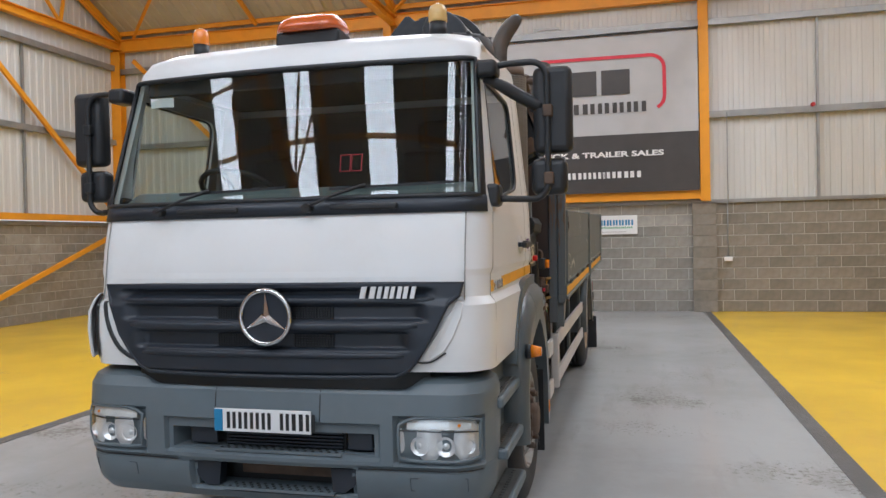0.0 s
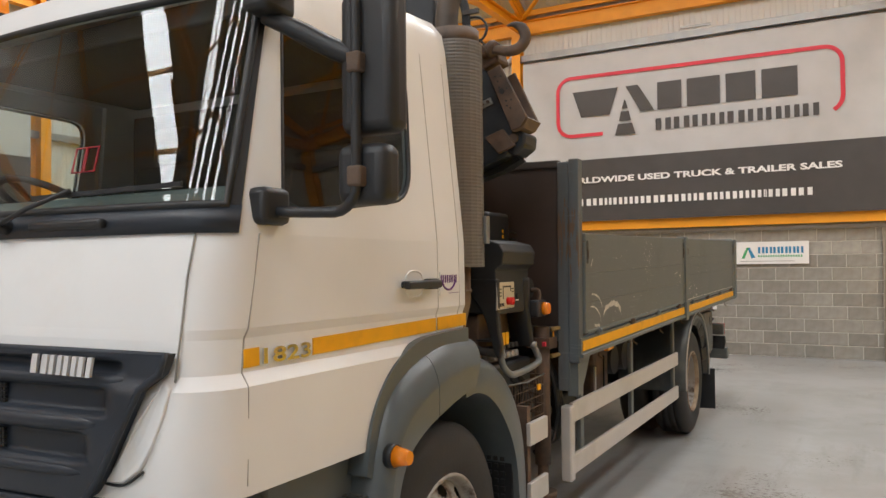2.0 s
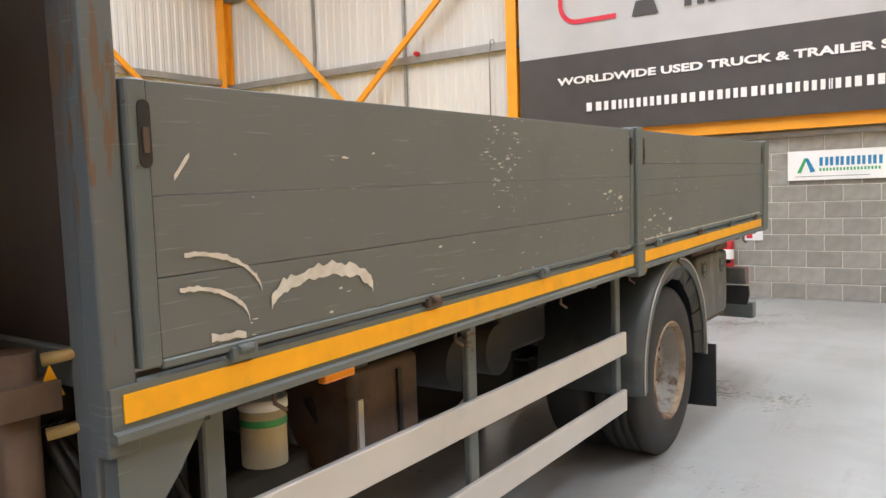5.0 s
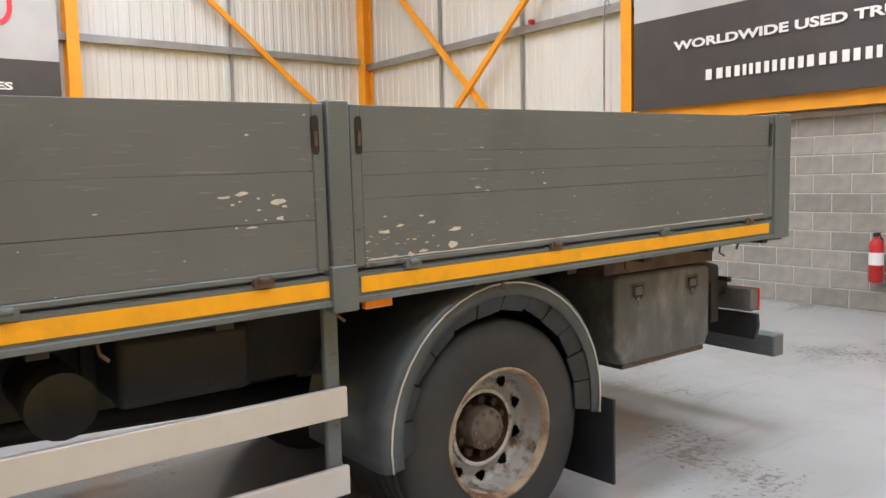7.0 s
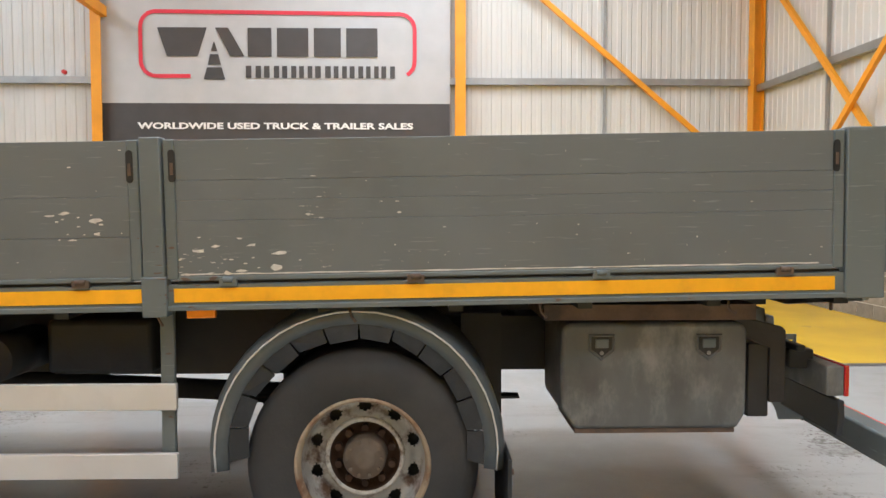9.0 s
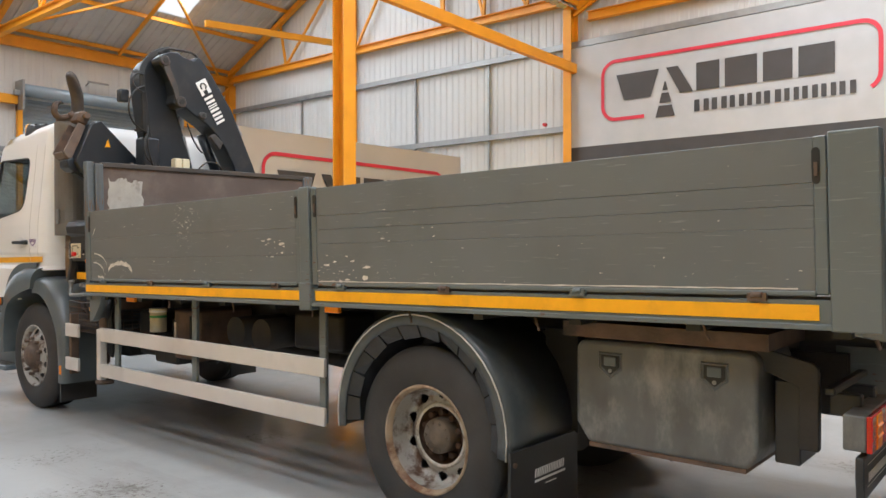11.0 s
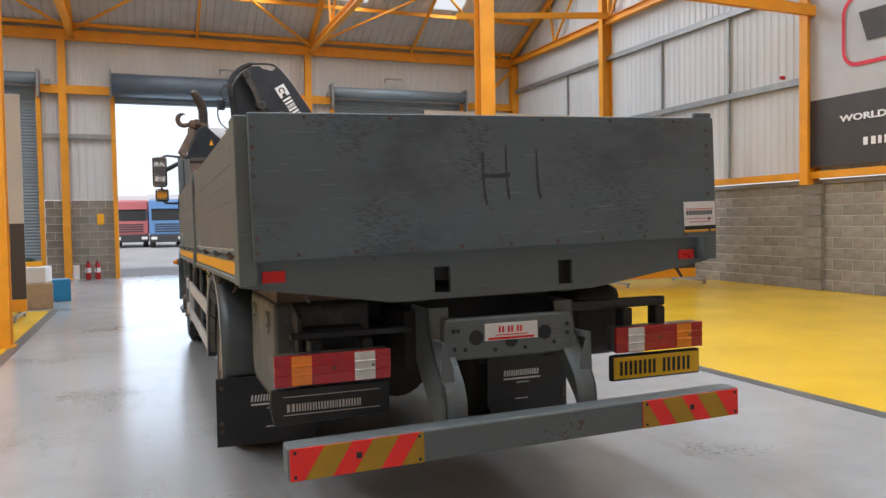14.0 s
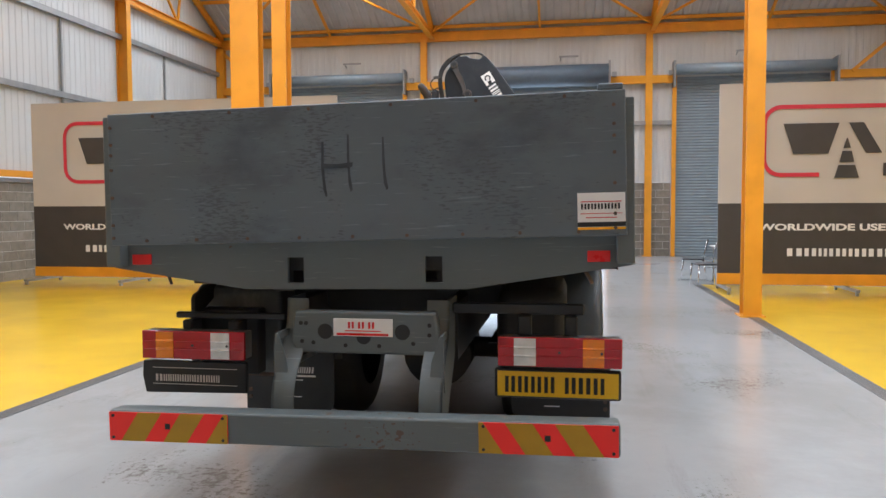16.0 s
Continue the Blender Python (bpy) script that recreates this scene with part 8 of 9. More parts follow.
part("boom_end", e, CRANE, cr, "dark rounded boom end")
e = bmesh.new()
rod(e, (1.105, 2.118, 2.30), (1.105, 2.135, 2.30), 0.024, 14)
part("end_pin", e, RUSTHUB, cr, "rusty round pin end")
for y0, y1, dx in ((2.075, 2.09, 0.0), (2.262, 2.276, -0.012)):
    e = bmesh.new()
    prism(e, [(0.985, 2.64), (1.055, 2.668), (1.198 + dx, 2.392), (1.165 + dx, 2.345), (1.115, 2.33)], "y", y0, y1)
    bevel(e, 0.004, 1)
    part("channel_flange", e, BROWNST if y0 > 2.2 else RUSTY, cr, "brown scuffed flange plate with drilled holes")
e = bmesh.new()
prism(e, [(0.985, 2.64), (1.0, 2.646), (1.135, 2.34), (1.115, 2.33)], "y", 2.088, 2.264)
part("channel_web", e, RUSTY, cr)
e = bmesh.new()
prism(e, [(1.115, 2.33), (1.165, 2.345), (1.198, 2.388), (1.190, 2.395), (1.155, 2.357), (1.115, 2.345)], "y", 2.09, 2.262)
part("channel_foot", e, BROWNST, cr, "worn channel foot")
e = bmesh.new()
rod(e, (1.067, 2.070, 2.531), (1.067, 2.0765, 2.531), 0.014, 14)
part("drilled_hole", e, HOSE, cr)
for i in range(9):
    u, v = (0.13, 0.22, 0.33, 0.58, 0.60, 0.72, 0.17, 0.40, 0.66)[i], (0.25, 0.3, 0.22, 0.3, 0.75, 0.4, 0.75, 0.8, 0.2)[i]
    x, z = 1.0 + 0.055 * v + 0.125 * u, 2.640 + 0.02 * v - 0.285 * u
    e = bmesh.new()
    rod(e, (x, 2.0715, z), (x, 2.0765, z), 0.0045, 8)
    part("drilled_hole", e, HOSE, cr)
e = bmesh.new()
prism(e, [(0.955, 2.315), (1.055, 2.35), (1.125, 2.262), (1.03, 2.225)], "y", 2.098, 2.122)
bevel(e, 0.006)
part("boom_plate", e, RUSTY, cr, "rusty end plate")
e = bmesh.new()
prism(e, [(0.885, 2.485), (0.985, 2.52), (1.0, 2.485), (0.90, 2.45)], "y", 2.112, 2.124)
bevel(e, 0.008, 2)
part("boom_lug", e, ALUBAR, cr, "pale bolted lug")
for i in range(3):
    e = bmesh.new()
    rod(e, (0.912 + 0.03 * i, 2.104, 2.475 + 0.0105 * i), (0.912 + 0.03 * i, 2.113, 2.475 + 0.0105 * i), 0.008, 8)
    part("boom_bolt", e, RUSTHUB, cr)
e = bmesh.new()
prism(e, [(0.80, 2.46), (0.85, 2.46), (0.825, 2.53)], "y", 2.352, 2.356)
part("warning_triangle", e, TAPE, cr, "small yellow warning triangle")
# clevis and hook
e = bmesh.new()
prism(e, [(0.955, 2.655), (1.05, 2.69), (1.025, 2.765), (0.985, 2.79), (0.93, 2.775), (0.925, 2.715)], "y", 2.085, 2.22)
bevel(e, 0.014, 2)
part("clevis", e, RUSTY, cr, "rusty clevis block")
e = bmesh.new()
rod(e, (0.968, 2.035, 2.738), (0.968, 2.27, 2.738), 0.03, 14)
bevel(e, 0.005, 1, 40)
part("clevis_pin", e, RUSTHUB, cr, "rusty clevis pin")
e = bmesh.new()
rod(e, (1.0, 2.09, 2.765), (1.035, 2.07, 2.735), 0.042, 12)
bevel(e, 0.008, 1, 40)
part("swivel", e, RUSTY, cr)
e = bmesh.new()
horn(e, bend3([(1.02, 2.075, 2.745), (1.065, 2.065, 2.735), (1.115, 2.065, 2.722), (1.165, 2.08, 2.738), (1.188, 2.095, 2.785), (1.172, 2.095, 2.835), (1.13, 2.085, 2.858), (1.095, 2.075, 2.852)], 3), [0.022 + 0.006 * math.sin(math.pi * i / 21) - (0.0035 * max(0, i - 15)) for i in range(40)], 12)
part("hook", e, RUSTY, cr, "rusty crane hook")
e = bmesh.new()
rod(e, (0.74, 2.50, 1.75), (0.73, 2.50, 2.32), 0.017, 12)
part("ram_pole", e, RUSTY, cr, "rusty upright tube")
box_part("upright_strip", 0.70, 0.715, 2.585, 2.635, 1.9, 2.26, SCUFF, cr, 0.003, "pale scuffed upright strip")
# crane controls on the near side
e = bmesh.new()
prism(e, [(0.74, 1.44), (1.075, 1.42), (1.085, 1.43), (1.085, 1.645), (1.12, 1.672), (1.128, 1.735), (1.105, 1.775), (1.02, 1.797), (0.84, 1.79), (0.74, 1.73)], "y", 2.055, 2.47)
bevel(e, 0.018, 3)
cb = part("control_cover", e, BLACKP, cr, "dark plastic crane control cover with an overhanging hood")
e = bmesh.new()
prism(e, smooth_line([(0.84, 1.60), (0.95, 1.51), (1.015, 1.42), (1.05, 1.32), (1.07, 1.255), (1.086, 1.208)], 3) + smooth_line([(1.106, 1.212), (1.116, 1.26), (1.10, 1.36), (1.096, 1.46), (1.095, 1.60)], 3), "y", 2.045, 2.088)
bevel(e, 0.012, 2)
part("cover_leg", e, BLACKP, cr, "dark tapering cover side")
e = bmesh.new()
ln = smooth_line([(2.435, 1.60), (2.44, 1.44), (2.46, 1.36), (2.505, 1.225)], 5)
secs = []
for i, (y, z) in enumerate(ln):
    w = 0.075 - 0.035 * i / (len(ln) - 1)
    secs.append([(0.98, y - w * 0.5, z), (1.085, y - w * 0.5, z), (1.098, y - w * 0.3, z), (1.098, y + w * 0.3, z), (1.085, y + w * 0.5, z), (0.98, y + w * 0.5, z)])
loft(e, secs)
part("cover_leg", e, BLACKP, cr, "dark cover leg")
e = bmesh.new()
tube(e, bend3([(1.09, 2.085, 1.24), (1.10, 2.095, 1.17), (1.118, 2.13, 1.128), (1.125, 2.18, 1.117), (1.13, 2.34, 1.125), (1.125, 2.49, 1.14), (1.118, 2.525, 1.165), (1.09, 2.508, 1.24)], 3), 0.017, 10)
part("guard_bar", e, ALUBAR, cr, "grey bent guard bar")
e = bmesh.new()
tube(e, [(1.085, 2.085, 1.225), (1.0, 2.06, 1.24), (0.90, 2.03, 1.285), (0.80, 2.0, 1.30)], 0.02, 8)
part("guard_stay", e, CHASSIS, cr, "dark stay behind the guard bar")
for y, z in ((2.085, 1.235), (2.508, 1.235)):
    e = bmesh.new()
    rod(e, (1.09, y, z - 0.016), (1.09, y, z + 0.016), 0.025, 12)
    part("bar_collar", e, ALUBAR, cr)
box_part("control_panel", 1.083, 1.094, 2.050, 2.262, 1.452, 1.582, CREAMP, cr, 0.003, "cream control panel in a grey rim")
e = bmesh.new()
tube(e, [(1.093, 2.048, 1.450), (1.093, 2.264, 1.450), (1.093, 2.264, 1.584), (1.093, 2.048, 1.584)], 0.006, 6, closed=True)
part("panel_rim", e, ALU, cr)
e = bmesh.new()
rod(e, (1.092, 2.178, 1.486), (1.125, 2.178, 1.486), 0.020, 16)
part("stop_button", e, REDREF, cr, "red stop button")
e = bmesh.new()
for a, b_, c, d in ((2.078, 2.098, 1.462, 1.478), (2.106, 2.13, 1.462, 1.478), (2.235, 2.252, 1.462, 1.474), (2.215, 2.23, 1.482, 1.494), (2.075, 2.10, 1.512, 1.517), (2.075, 2.10, 1.528, 1.533), (2.075, 2.10, 1.545, 1.55), (2.118, 2.124, 1.50, 1.556), (2.118, 2.21, 1.556, 1.564), (2.21, 2.216, 1.535, 1.564), (2.225, 2.25, 1.545, 1.551), (2.225, 2.25, 1.53, 1.534)):
    quadbox(e, 1.0935, 1.0955, a, b_, c, d)
part("panel_marks", e, INKB, cr)
e = bmesh.new()
rod(e, (1.08, 2.312, 1.508), (1.096, 2.312, 1.508), 0.017, 14)
part("key_switch", e, BLACKP, cr)
box_part("switch_tag", 1.084, 1.088, 2.295, 2.33, 1.482, 1.489, WHITEV, cr)
box_part("rear_cover", 0.72, 0.88, 2.40, 2.70, 1.78, 1.965, BLACKP, cr, 0.022, "dark plastic cover behind the controls")
for z in (1.822, 1.852):
    box_part("tape_band", 0.879, 0.884, 2.585, 2.602, z, z + 0.018, TAPE, cr, label="yellow tape band")
box_part("socket", 0.879, 0.886, 2.60, 2.635, 1.84, 1.89, HOSE, cr, 0.002)
e = bmesh.new()
for z in (1.86, 1.82):
    tube(e, [(0.86, 2.66, z), (0.88, 2.72, z), (0.88, 2.785, z - 0.004)], 0.006, 6)
part("wire_stub", e, HOSE, cr)
for i in range(6):
    y = 2.14 + 0.055 * i
    for z, r in ((1.235, 0.014), (1.19, 0.017)):
        e = bmesh.new()
        rod(e, (0.96, y, z), (1.04, y, z + 0.01), r, 10)
        part("valve_fitting", e, STEELR if z < 1.2 else CHASSIS, cr)
e = bmesh.new()
quadbox(e, 0.72, 0.97, 2.09, 2.46, 1.13, 1.42)
bevel(e, 0.01)
part("valve_bank", e, RUSTY, cr, "dark oily valve bank under the cover")
for i in range(4):
    y = 2.105 + 0.046 * i
    box_part("warning_label", 1.045, 1.051, y, y + 0.038, 1.258, 1.320, TAPE, cr, label="yellow warning label")
box_part("label_strip", 0.96, 1.045, 2.085, 2.29, 1.285, 1.295, CHASSIS, cr)
e = bmesh.new()
prism(e, [(2.70, 1.225), (2.755, 1.225), (2.7275, 1.29)], "x", 1.07, 1.075)
part("warning_triangle", e, TAPE, cr, "yellow warning triangle")
INBOARD = ("control_cover", "cover_leg", "guard_bar", "guard_stay", "bar_collar", "control_panel", "panel_rim", "stop_button", "panel_marks", "key_switch", "switch_tag", "rear_cover", "socket", "tape_band", "wire_stub", "valve_fitting", "valve_bank", "warning_label", "label_strip", "ram_pole", "upright_strip")
for o in cr.children:
    if o.name.split(".")[0] in INBOARD:
        o.matrix_local = Matrix.Translation((-0.055, 0, 0))
# stabiliser leg, lamp and hoses
e = bmesh.new()
rod(e, (1.02, 2.68, 0.55), (1.02, 2.68, 1.32), 0.045, 16)
rod(e, (1.02, 2.68, 0.40), (1.02, 2.68, 0.58), 0.03, 14)
rod(e, (1.02, 2.68, 0.37), (1.02, 2.68, 0.40), 0.075, 20)
quadbox(e, 0.95, 1.09, 2.62, 2.74, 1.2, 1.26)
quadbox(e, 0.6, 1.0, 2.62, 2.72, 1.0, 1.14)
part("stabiliser_leg", e, RUSTY, cr, "rusty stabiliser leg with a round foot")
e = bmesh.new()
tube(e, [(1.06, 2.72, 1.30), (1.10, 2.78, 1.31), (1.11, 2.81, 1.24), (1.10, 2.79, 1.16), (1.06, 2.72, 1.15)], 0.014, 8)
part("leg_handle", e, BRASSY, cr, "dull yellow bent handle")
box_part("red_band", 1.052, 1.072, 2.60, 2.64, 1.215, 1.24, REDV, cr, 0.003, "small red band")
e = bmesh.new()
quadbox(e, 1.02, 1.085, 2.47, 2.60, 1.385, 1.475)
bevel(e, 0.01, 2)
part("lamp_body", e, BLACKP, cr, "dark lamp with an amber lens")
e = bmesh.new()
rod(e, (1.085, 2.555, 1.43), (1.115, 2.555, 1.43), 0.037, 18, r2=0.030)
part("lamp_lens", e, AMBER, cr, "amber lens")
e = bmesh.new()
rod(e, (0.94, 2.545, 1.54), (1.01, 2.545, 1.54), 0.056, 20)
part("hose_drum", e, CHASSIS, cr)
e = bmesh.new()
tube(e, bend3([(1.01, 2.55, 1.53), (1.05, 2.565, 1.525), (1.055, 2.555, 1.47), (1.04, 2.52, 1.42), (1.01, 2.48, 1.40)], 3), 0.012, 8)
part("drum_pipe", e, RUSTY, cr, "short rusty pipe")
e = bmesh.new()
for k in range(3):
    if k:
        part("crane_hose", e, HOSE, cr, "black hose beside the leg")
        e = bmesh.new()
    tube(e, [(1.0, 2.74 + 0.02 * k, 1.15), (1.05, 2.79 + 0.03 * k, 1.0), (1.06, 2.84 + 0.03 * k, 0.8), (1.04, 2.80 + 0.03 * k, 0.66), (0.96, 2.70, 0.6)], 0.015, 8)
for k in range(3):
    part("crane_hose", e, HOSE, cr, "black hose beside the leg")
    e = bmesh.new()
    tube(e, [(0.9, 2.2 + 0.1 * k, 1.15), (1.0, 2.25 + 0.1 * k, 1.05), (0.95, 2.3 + 0.1 * k, 0.85)], 0.014, 8)
part("crane_hose", e, HOSE, cr, "black hose beside the leg")
# wire basket
e = bmesh.new()
BX0, BX1, BY0, BY1, BZ0, BZ1 = 0.56, 1.06, 2.10, 2.60, 0.80, 1.06
bk_ = None
for z in (1.06, 0.80, 0.852, 0.904, 0.956, 1.008):
    tube(e, [(BX0, BY0, z), (BX1, BY0, z), (BX1, BY1, z), (BX0, BY1, z)], 0.003 if z < 1.05 else 0.006, 5, closed=True)
    w_ = part("wire" if bk_ else "wire_basket", e, RUSTY, bk_ or TRUCK, "" if bk_ else "rusty wire basket under the crane controls")
    bk_ = bk_ or w_
    e = bmesh.new()
for i in range(15):
    y = BY0 + (BY1 - BY0) * i / 14
    tube(e, [(BX1, y, BZ1), (BX1, y, BZ0), (BX0, y, BZ0), (BX0, y, BZ1)], 0.0023, 4)
    part("wire", e, RUSTY, bk_)
    e = bmesh.new()
for i in range(7):
    x = BX0 + (BX1 - BX0) * i / 6
    tube(e, [(x, BY0, BZ1), (x, BY0, BZ0), (x, BY1, BZ0), (x, BY1, BZ1)], 0.003, 4)
    part("wire", e, RUSTY, bk_)
    e = bmesh.new()
e = bmesh.new()
tube(e, [(BX1 + 0.005, BY0 + 0.02, BZ1 + 0.01), (BX1 + 0.008, BY1 * 0.5 + BY0 * 0.5, BZ1 - 0.006), (BX1 + 0.005, BY1, BZ1 + 0.008)], 0.004, 6)
part("cord", e, ALUBAR, bk_, "dull grey cord on the basket rim")
box_part("tag", BX1, BX1 + 0.008, 2.50, 2.54, 0.99, 1.02, TAPE, bk_, label="yellow tag")
e = bmesh.new()
quadbox(e, 0.62, 1.02, 2.16, 2.54, 0.806, 0.87)
bevel(e, 0.02)
part("oily_sack", e, CHASSIS, bk_)
# exhaust stack
e = bmesh.new()
n_ = 24
rings2 = []
for i in range(133):
    z = 1.66 + i * 0.008
    r = 0.133 + (0.0018 if i % 2 else 0.0)
    rings2.append([(0.93 + r * math.cos(2 * math.pi * j / n_), 1.83 + r * math.sin(2 * math.pi * j / n_), z) for j in range(n_)])
loft(e, rings2, smooth=False)
ex_ = part("exhaust_shield", e, SHIELD, TRUCK, "brown-grey ribbed exhaust heat shield")
e = bmesh.new()
rod(e, (0.93, 1.83, 2.72), (0.93, 1.83, 2.78), 0.12, 20)
part("shield_cap", e, BROWNST, ex_, "brown domed shield cap")
e = bmesh.new()
horn(e, bend3([(0.875, 1.86, 2.74), (0.875, 1.865, 2.90), (0.885, 1.88, 2.97), (0.92, 1.905, 3.05), (0.965, 1.945, 3.12), (1.0, 1.97, 3.165)], 2), [0.056] * 6 + [0.055, 0.054, 0.050, 0.042, 0.026, 0.008, 0.008, 0.008], 14)
part("exhaust_tip", e, EXTIP, ex_, "sooty brown curved exhaust tip")
e = bmesh.new()
tube(e, [(0.93, 1.86, 1.68), (0.93, 1.86, 1.50), (0.92, 1.83, 1.40), (0.88, 1.76, 1.25), (0.82, 1.70, 1.1)], 0.055, 14)
rod(e, (0.93, 1.86, 1.54), (0.93, 1.86, 1.555), 0.06, 14)
part("exhaust_pipe", e, EXHAUST, ex_, "brown exhaust pipe")
box_part("bracket", 1.055, 1.075, 1.86, 1.90, 1.77, 1.90, ALUBAR, ex_, 0.003, "grey metal bracket")
e = bmesh.new()
quadbox(e, 0.7, 0.9, 1.66, 1.75, 1.0, 2.5)
quadbox(e, -0.9, 0.4, 1.66, 1.9, 1.0, 1.6)
part("cab_back_frame", e, CHASSIS, TRUCK)
e = bmesh.new()
prism(e, [(1.66, 2.1), (1.98, 2.1), (1.98, 2.82), (1.90, 2.93), (1.78, 2.95), (1.66, 2.85)], "x", -0.92, -0.66)
bevel(e, 0.05, 3)
part("intake_duct", e, DUCTG, TRUCK, "grey rounded air intake behind the cab")
for x in (0.265, 0.345):
    e = bmesh.new()
    quadbox(e, x - 0.036, x + 0.036, 2.665, 2.745, 2.20, 2.372)
    bevel(e, 0.012, 2)
    part("oil_bottle", e, CREAMP, cr, "pale plastic oil bottle")

# ---- banners ----


def banner(name, ax, origin, w, h, top_mat, parent, label):
    """A printed banner; the origin is its lower left corner as one reads it."""
    M = facing(ax, origin)
    k = w / 6.47
    hk = h / 3.31
    band = 1.23 * hk
    th = thing(name, label, "banner", (0, 0, 0)) if parent is None else parent

    def sheet(nm, z0, z1, m, lab):
        e = bmesh.new()
        nx, nz = 44, 10
        rng = Vector((origin[0], origin[1], 0.3))
        g = []
        for j in range(nz + 1):
            row = []
            for i in range(nx + 1):
                x, z = w * i / nx, z0 + (z1 - z0) * j / nz
                d = 0.009 * noise.noise(Vector((x * 0.9, z * 0.5, 0)) + rng) + 0.003 * noise.noise(Vector((x * 3.1, z * 1.4, 2)) + rng)
                row.append((x, z, 0.012 + d * min(1, i / 3, (nx - i) / 3)))
            g.append(row)
        loft(e, g, caps=False, closed=False)
        per = [g[0][i] for i in range(nx + 1)] + [g[j][nx] for j in range(1, nz + 1)] + [g[nz][i] for i in range(nx - 1, -1, -1)] + [g[j][0] for j in range(nz - 1, 0, -1)]
        loft(e, [per, [(a, b, -0.012) for a, b, c in per]], caps=False)
        bmesh.ops.remove_doubles(e, verts=e.verts, dist=0.0004)
        e.normal_update()
        for ed in e.edges:
            if len(ed.link_faces) == 2 and ed.calc_face_angle(0) > radians(40):
                ed.smooth = False
        o = part(nm, e, m, th, lab)
        o.matrix_local = M
        return o
    sheet("upper_panel", band, h, top_mat, "silver vinyl")
    sheet("lower_band", 0.0, band, CHARCOAL, "charcoal vinyl")
    L = 0.032

    def at(x, z, d=L):
        return M @ Matrix.Translation((x * k, z * hk, d))
    e = bmesh.new()
    r = 0.28
    pts = [(1.66, 1.72), (0.75 + r, 1.72)]
    pts += [(0.75 + r - r * math.sin(radians(a)), 1.72 + r - r * math.cos(radians(a))) for a in range(15, 91, 15)]
    pts += [(0.75 + r - r * math.cos(radians(a)), 2.89 - r + r * math.sin(radians(a))) for a in range(0, 91, 15)]
    pts += [(5.81 - r + r * math.sin(radians(a)), 2.86 - r + r * math.cos(radians(a))) for a in range(0, 91, 15)]
    pts += [(5.81 - r + r * math.cos(radians(a)), 1.72 + r - r * math.sin(radians(a))) for a in range(0, 75, 15)]
    t2 = 0.036
    up, dn = [], []
    for i, p in enumerate(pts):
        a = Vector(pts[max(0, i - 1)])
        b = Vector(pts[min(len(pts) - 1, i + 1)])
        d = (b - a).normalized()
        nrm = Vector((-d.y, d.x))
        up.append(((p[0] + nrm.x * t2) * k, (p[1] + nrm.y * t2) * hk, 0))
        dn.append(((p[0] - nrm.x * t2) * k, (p[1] - nrm.y * t2) * hk, 0))
    loft(e, [up, dn], caps=False, closed=False)
    o = part("border_line", e, REDV, th, "red rounded border line")
    o.matrix_local = M @ Matrix.Translation((0, 0, L))
    def block(pts, lab="dark logo block"):
        e = bmesh.new()
        prism(e, [(x * k, z * hk) for x, z in pts], "z", 0, 0.003)
        o = part("logo_mark", e, CHARCOAL, th, lab)
        o.matrix_local = M @ Matrix.Translation((0, 0, L))
    block([(1.06, 2.60), (1.97, 2.60), (1.80, 2.08), (1.23, 2.08)])
    block([(2.12, 2.60), (2.36, 2.60), (2.66, 2.08), (2.40, 2.08)])
    for x, wd in ((2.72, 0.44), (3.26, 0.58), (3.94, 0.50), (4.54, 0.58)):
        block([(x, 2.08), (x + wd, 2.08), (x + wd, 2.60), (x, 2.60)])
    e = bmesh.new()
    for z0, z1, b0, b1 in ((1.66, 1.88, 0.20, 0.135), (1.93, 2.12, 0.12, 0.075), (2.17, 2.34, 0.06, 0.01)):
        prism(e, [((2.1 - b0) * k, z0 * hk), ((2.1 + b0) * k, z0 * hk), ((2.1 + b1) * k, z1 * hk), ((2.1 - b1) * k, z1 * hk)], "z", 0, 0.003)
    o = part("logo_mark", e, CHARCOAL, th, "dark stepped triangle")
    o.matrix_local = M @ Matrix.Translation((0, 0, L))
    bars("logo_line", [x * k for x in (0.30, 0.30, 0.28, 0.26, 0.31, 0.26, 0.27, 0.25, 0.27)], 0.035 * k, 0.22 * hk, CHARCOAL, th, at(2.68, 1.69), 0.003, stems=True, label="row of dark letter-sized bars")
    letters("slogan", "WORLDWIDE USED TRUCK & TRAILER SALES", 5.11 * k, 0.12 * hk, WHITEV, th, at(0.67, 0.755), "white words WORLDWIDE USED TRUCK & TRAILER SALES", 0.003, 0.035)
    bars("address_line", [x * k * 0.955 for x in (0.27, 0.21, 0.15, 0.19, 0.18, 0.2, 0.24, 0.24, 0.22, 0.18, 0.24, 0.18, 0.21, 0.18, 0.18, 0.05, 0.2, 0.24, 0.24)], 0.03 * k, 0.135 * hk, WHITEV, th, at(1.16, 0.31), 0.003, stems=True, label="row of white letter-sized bars")
    return th


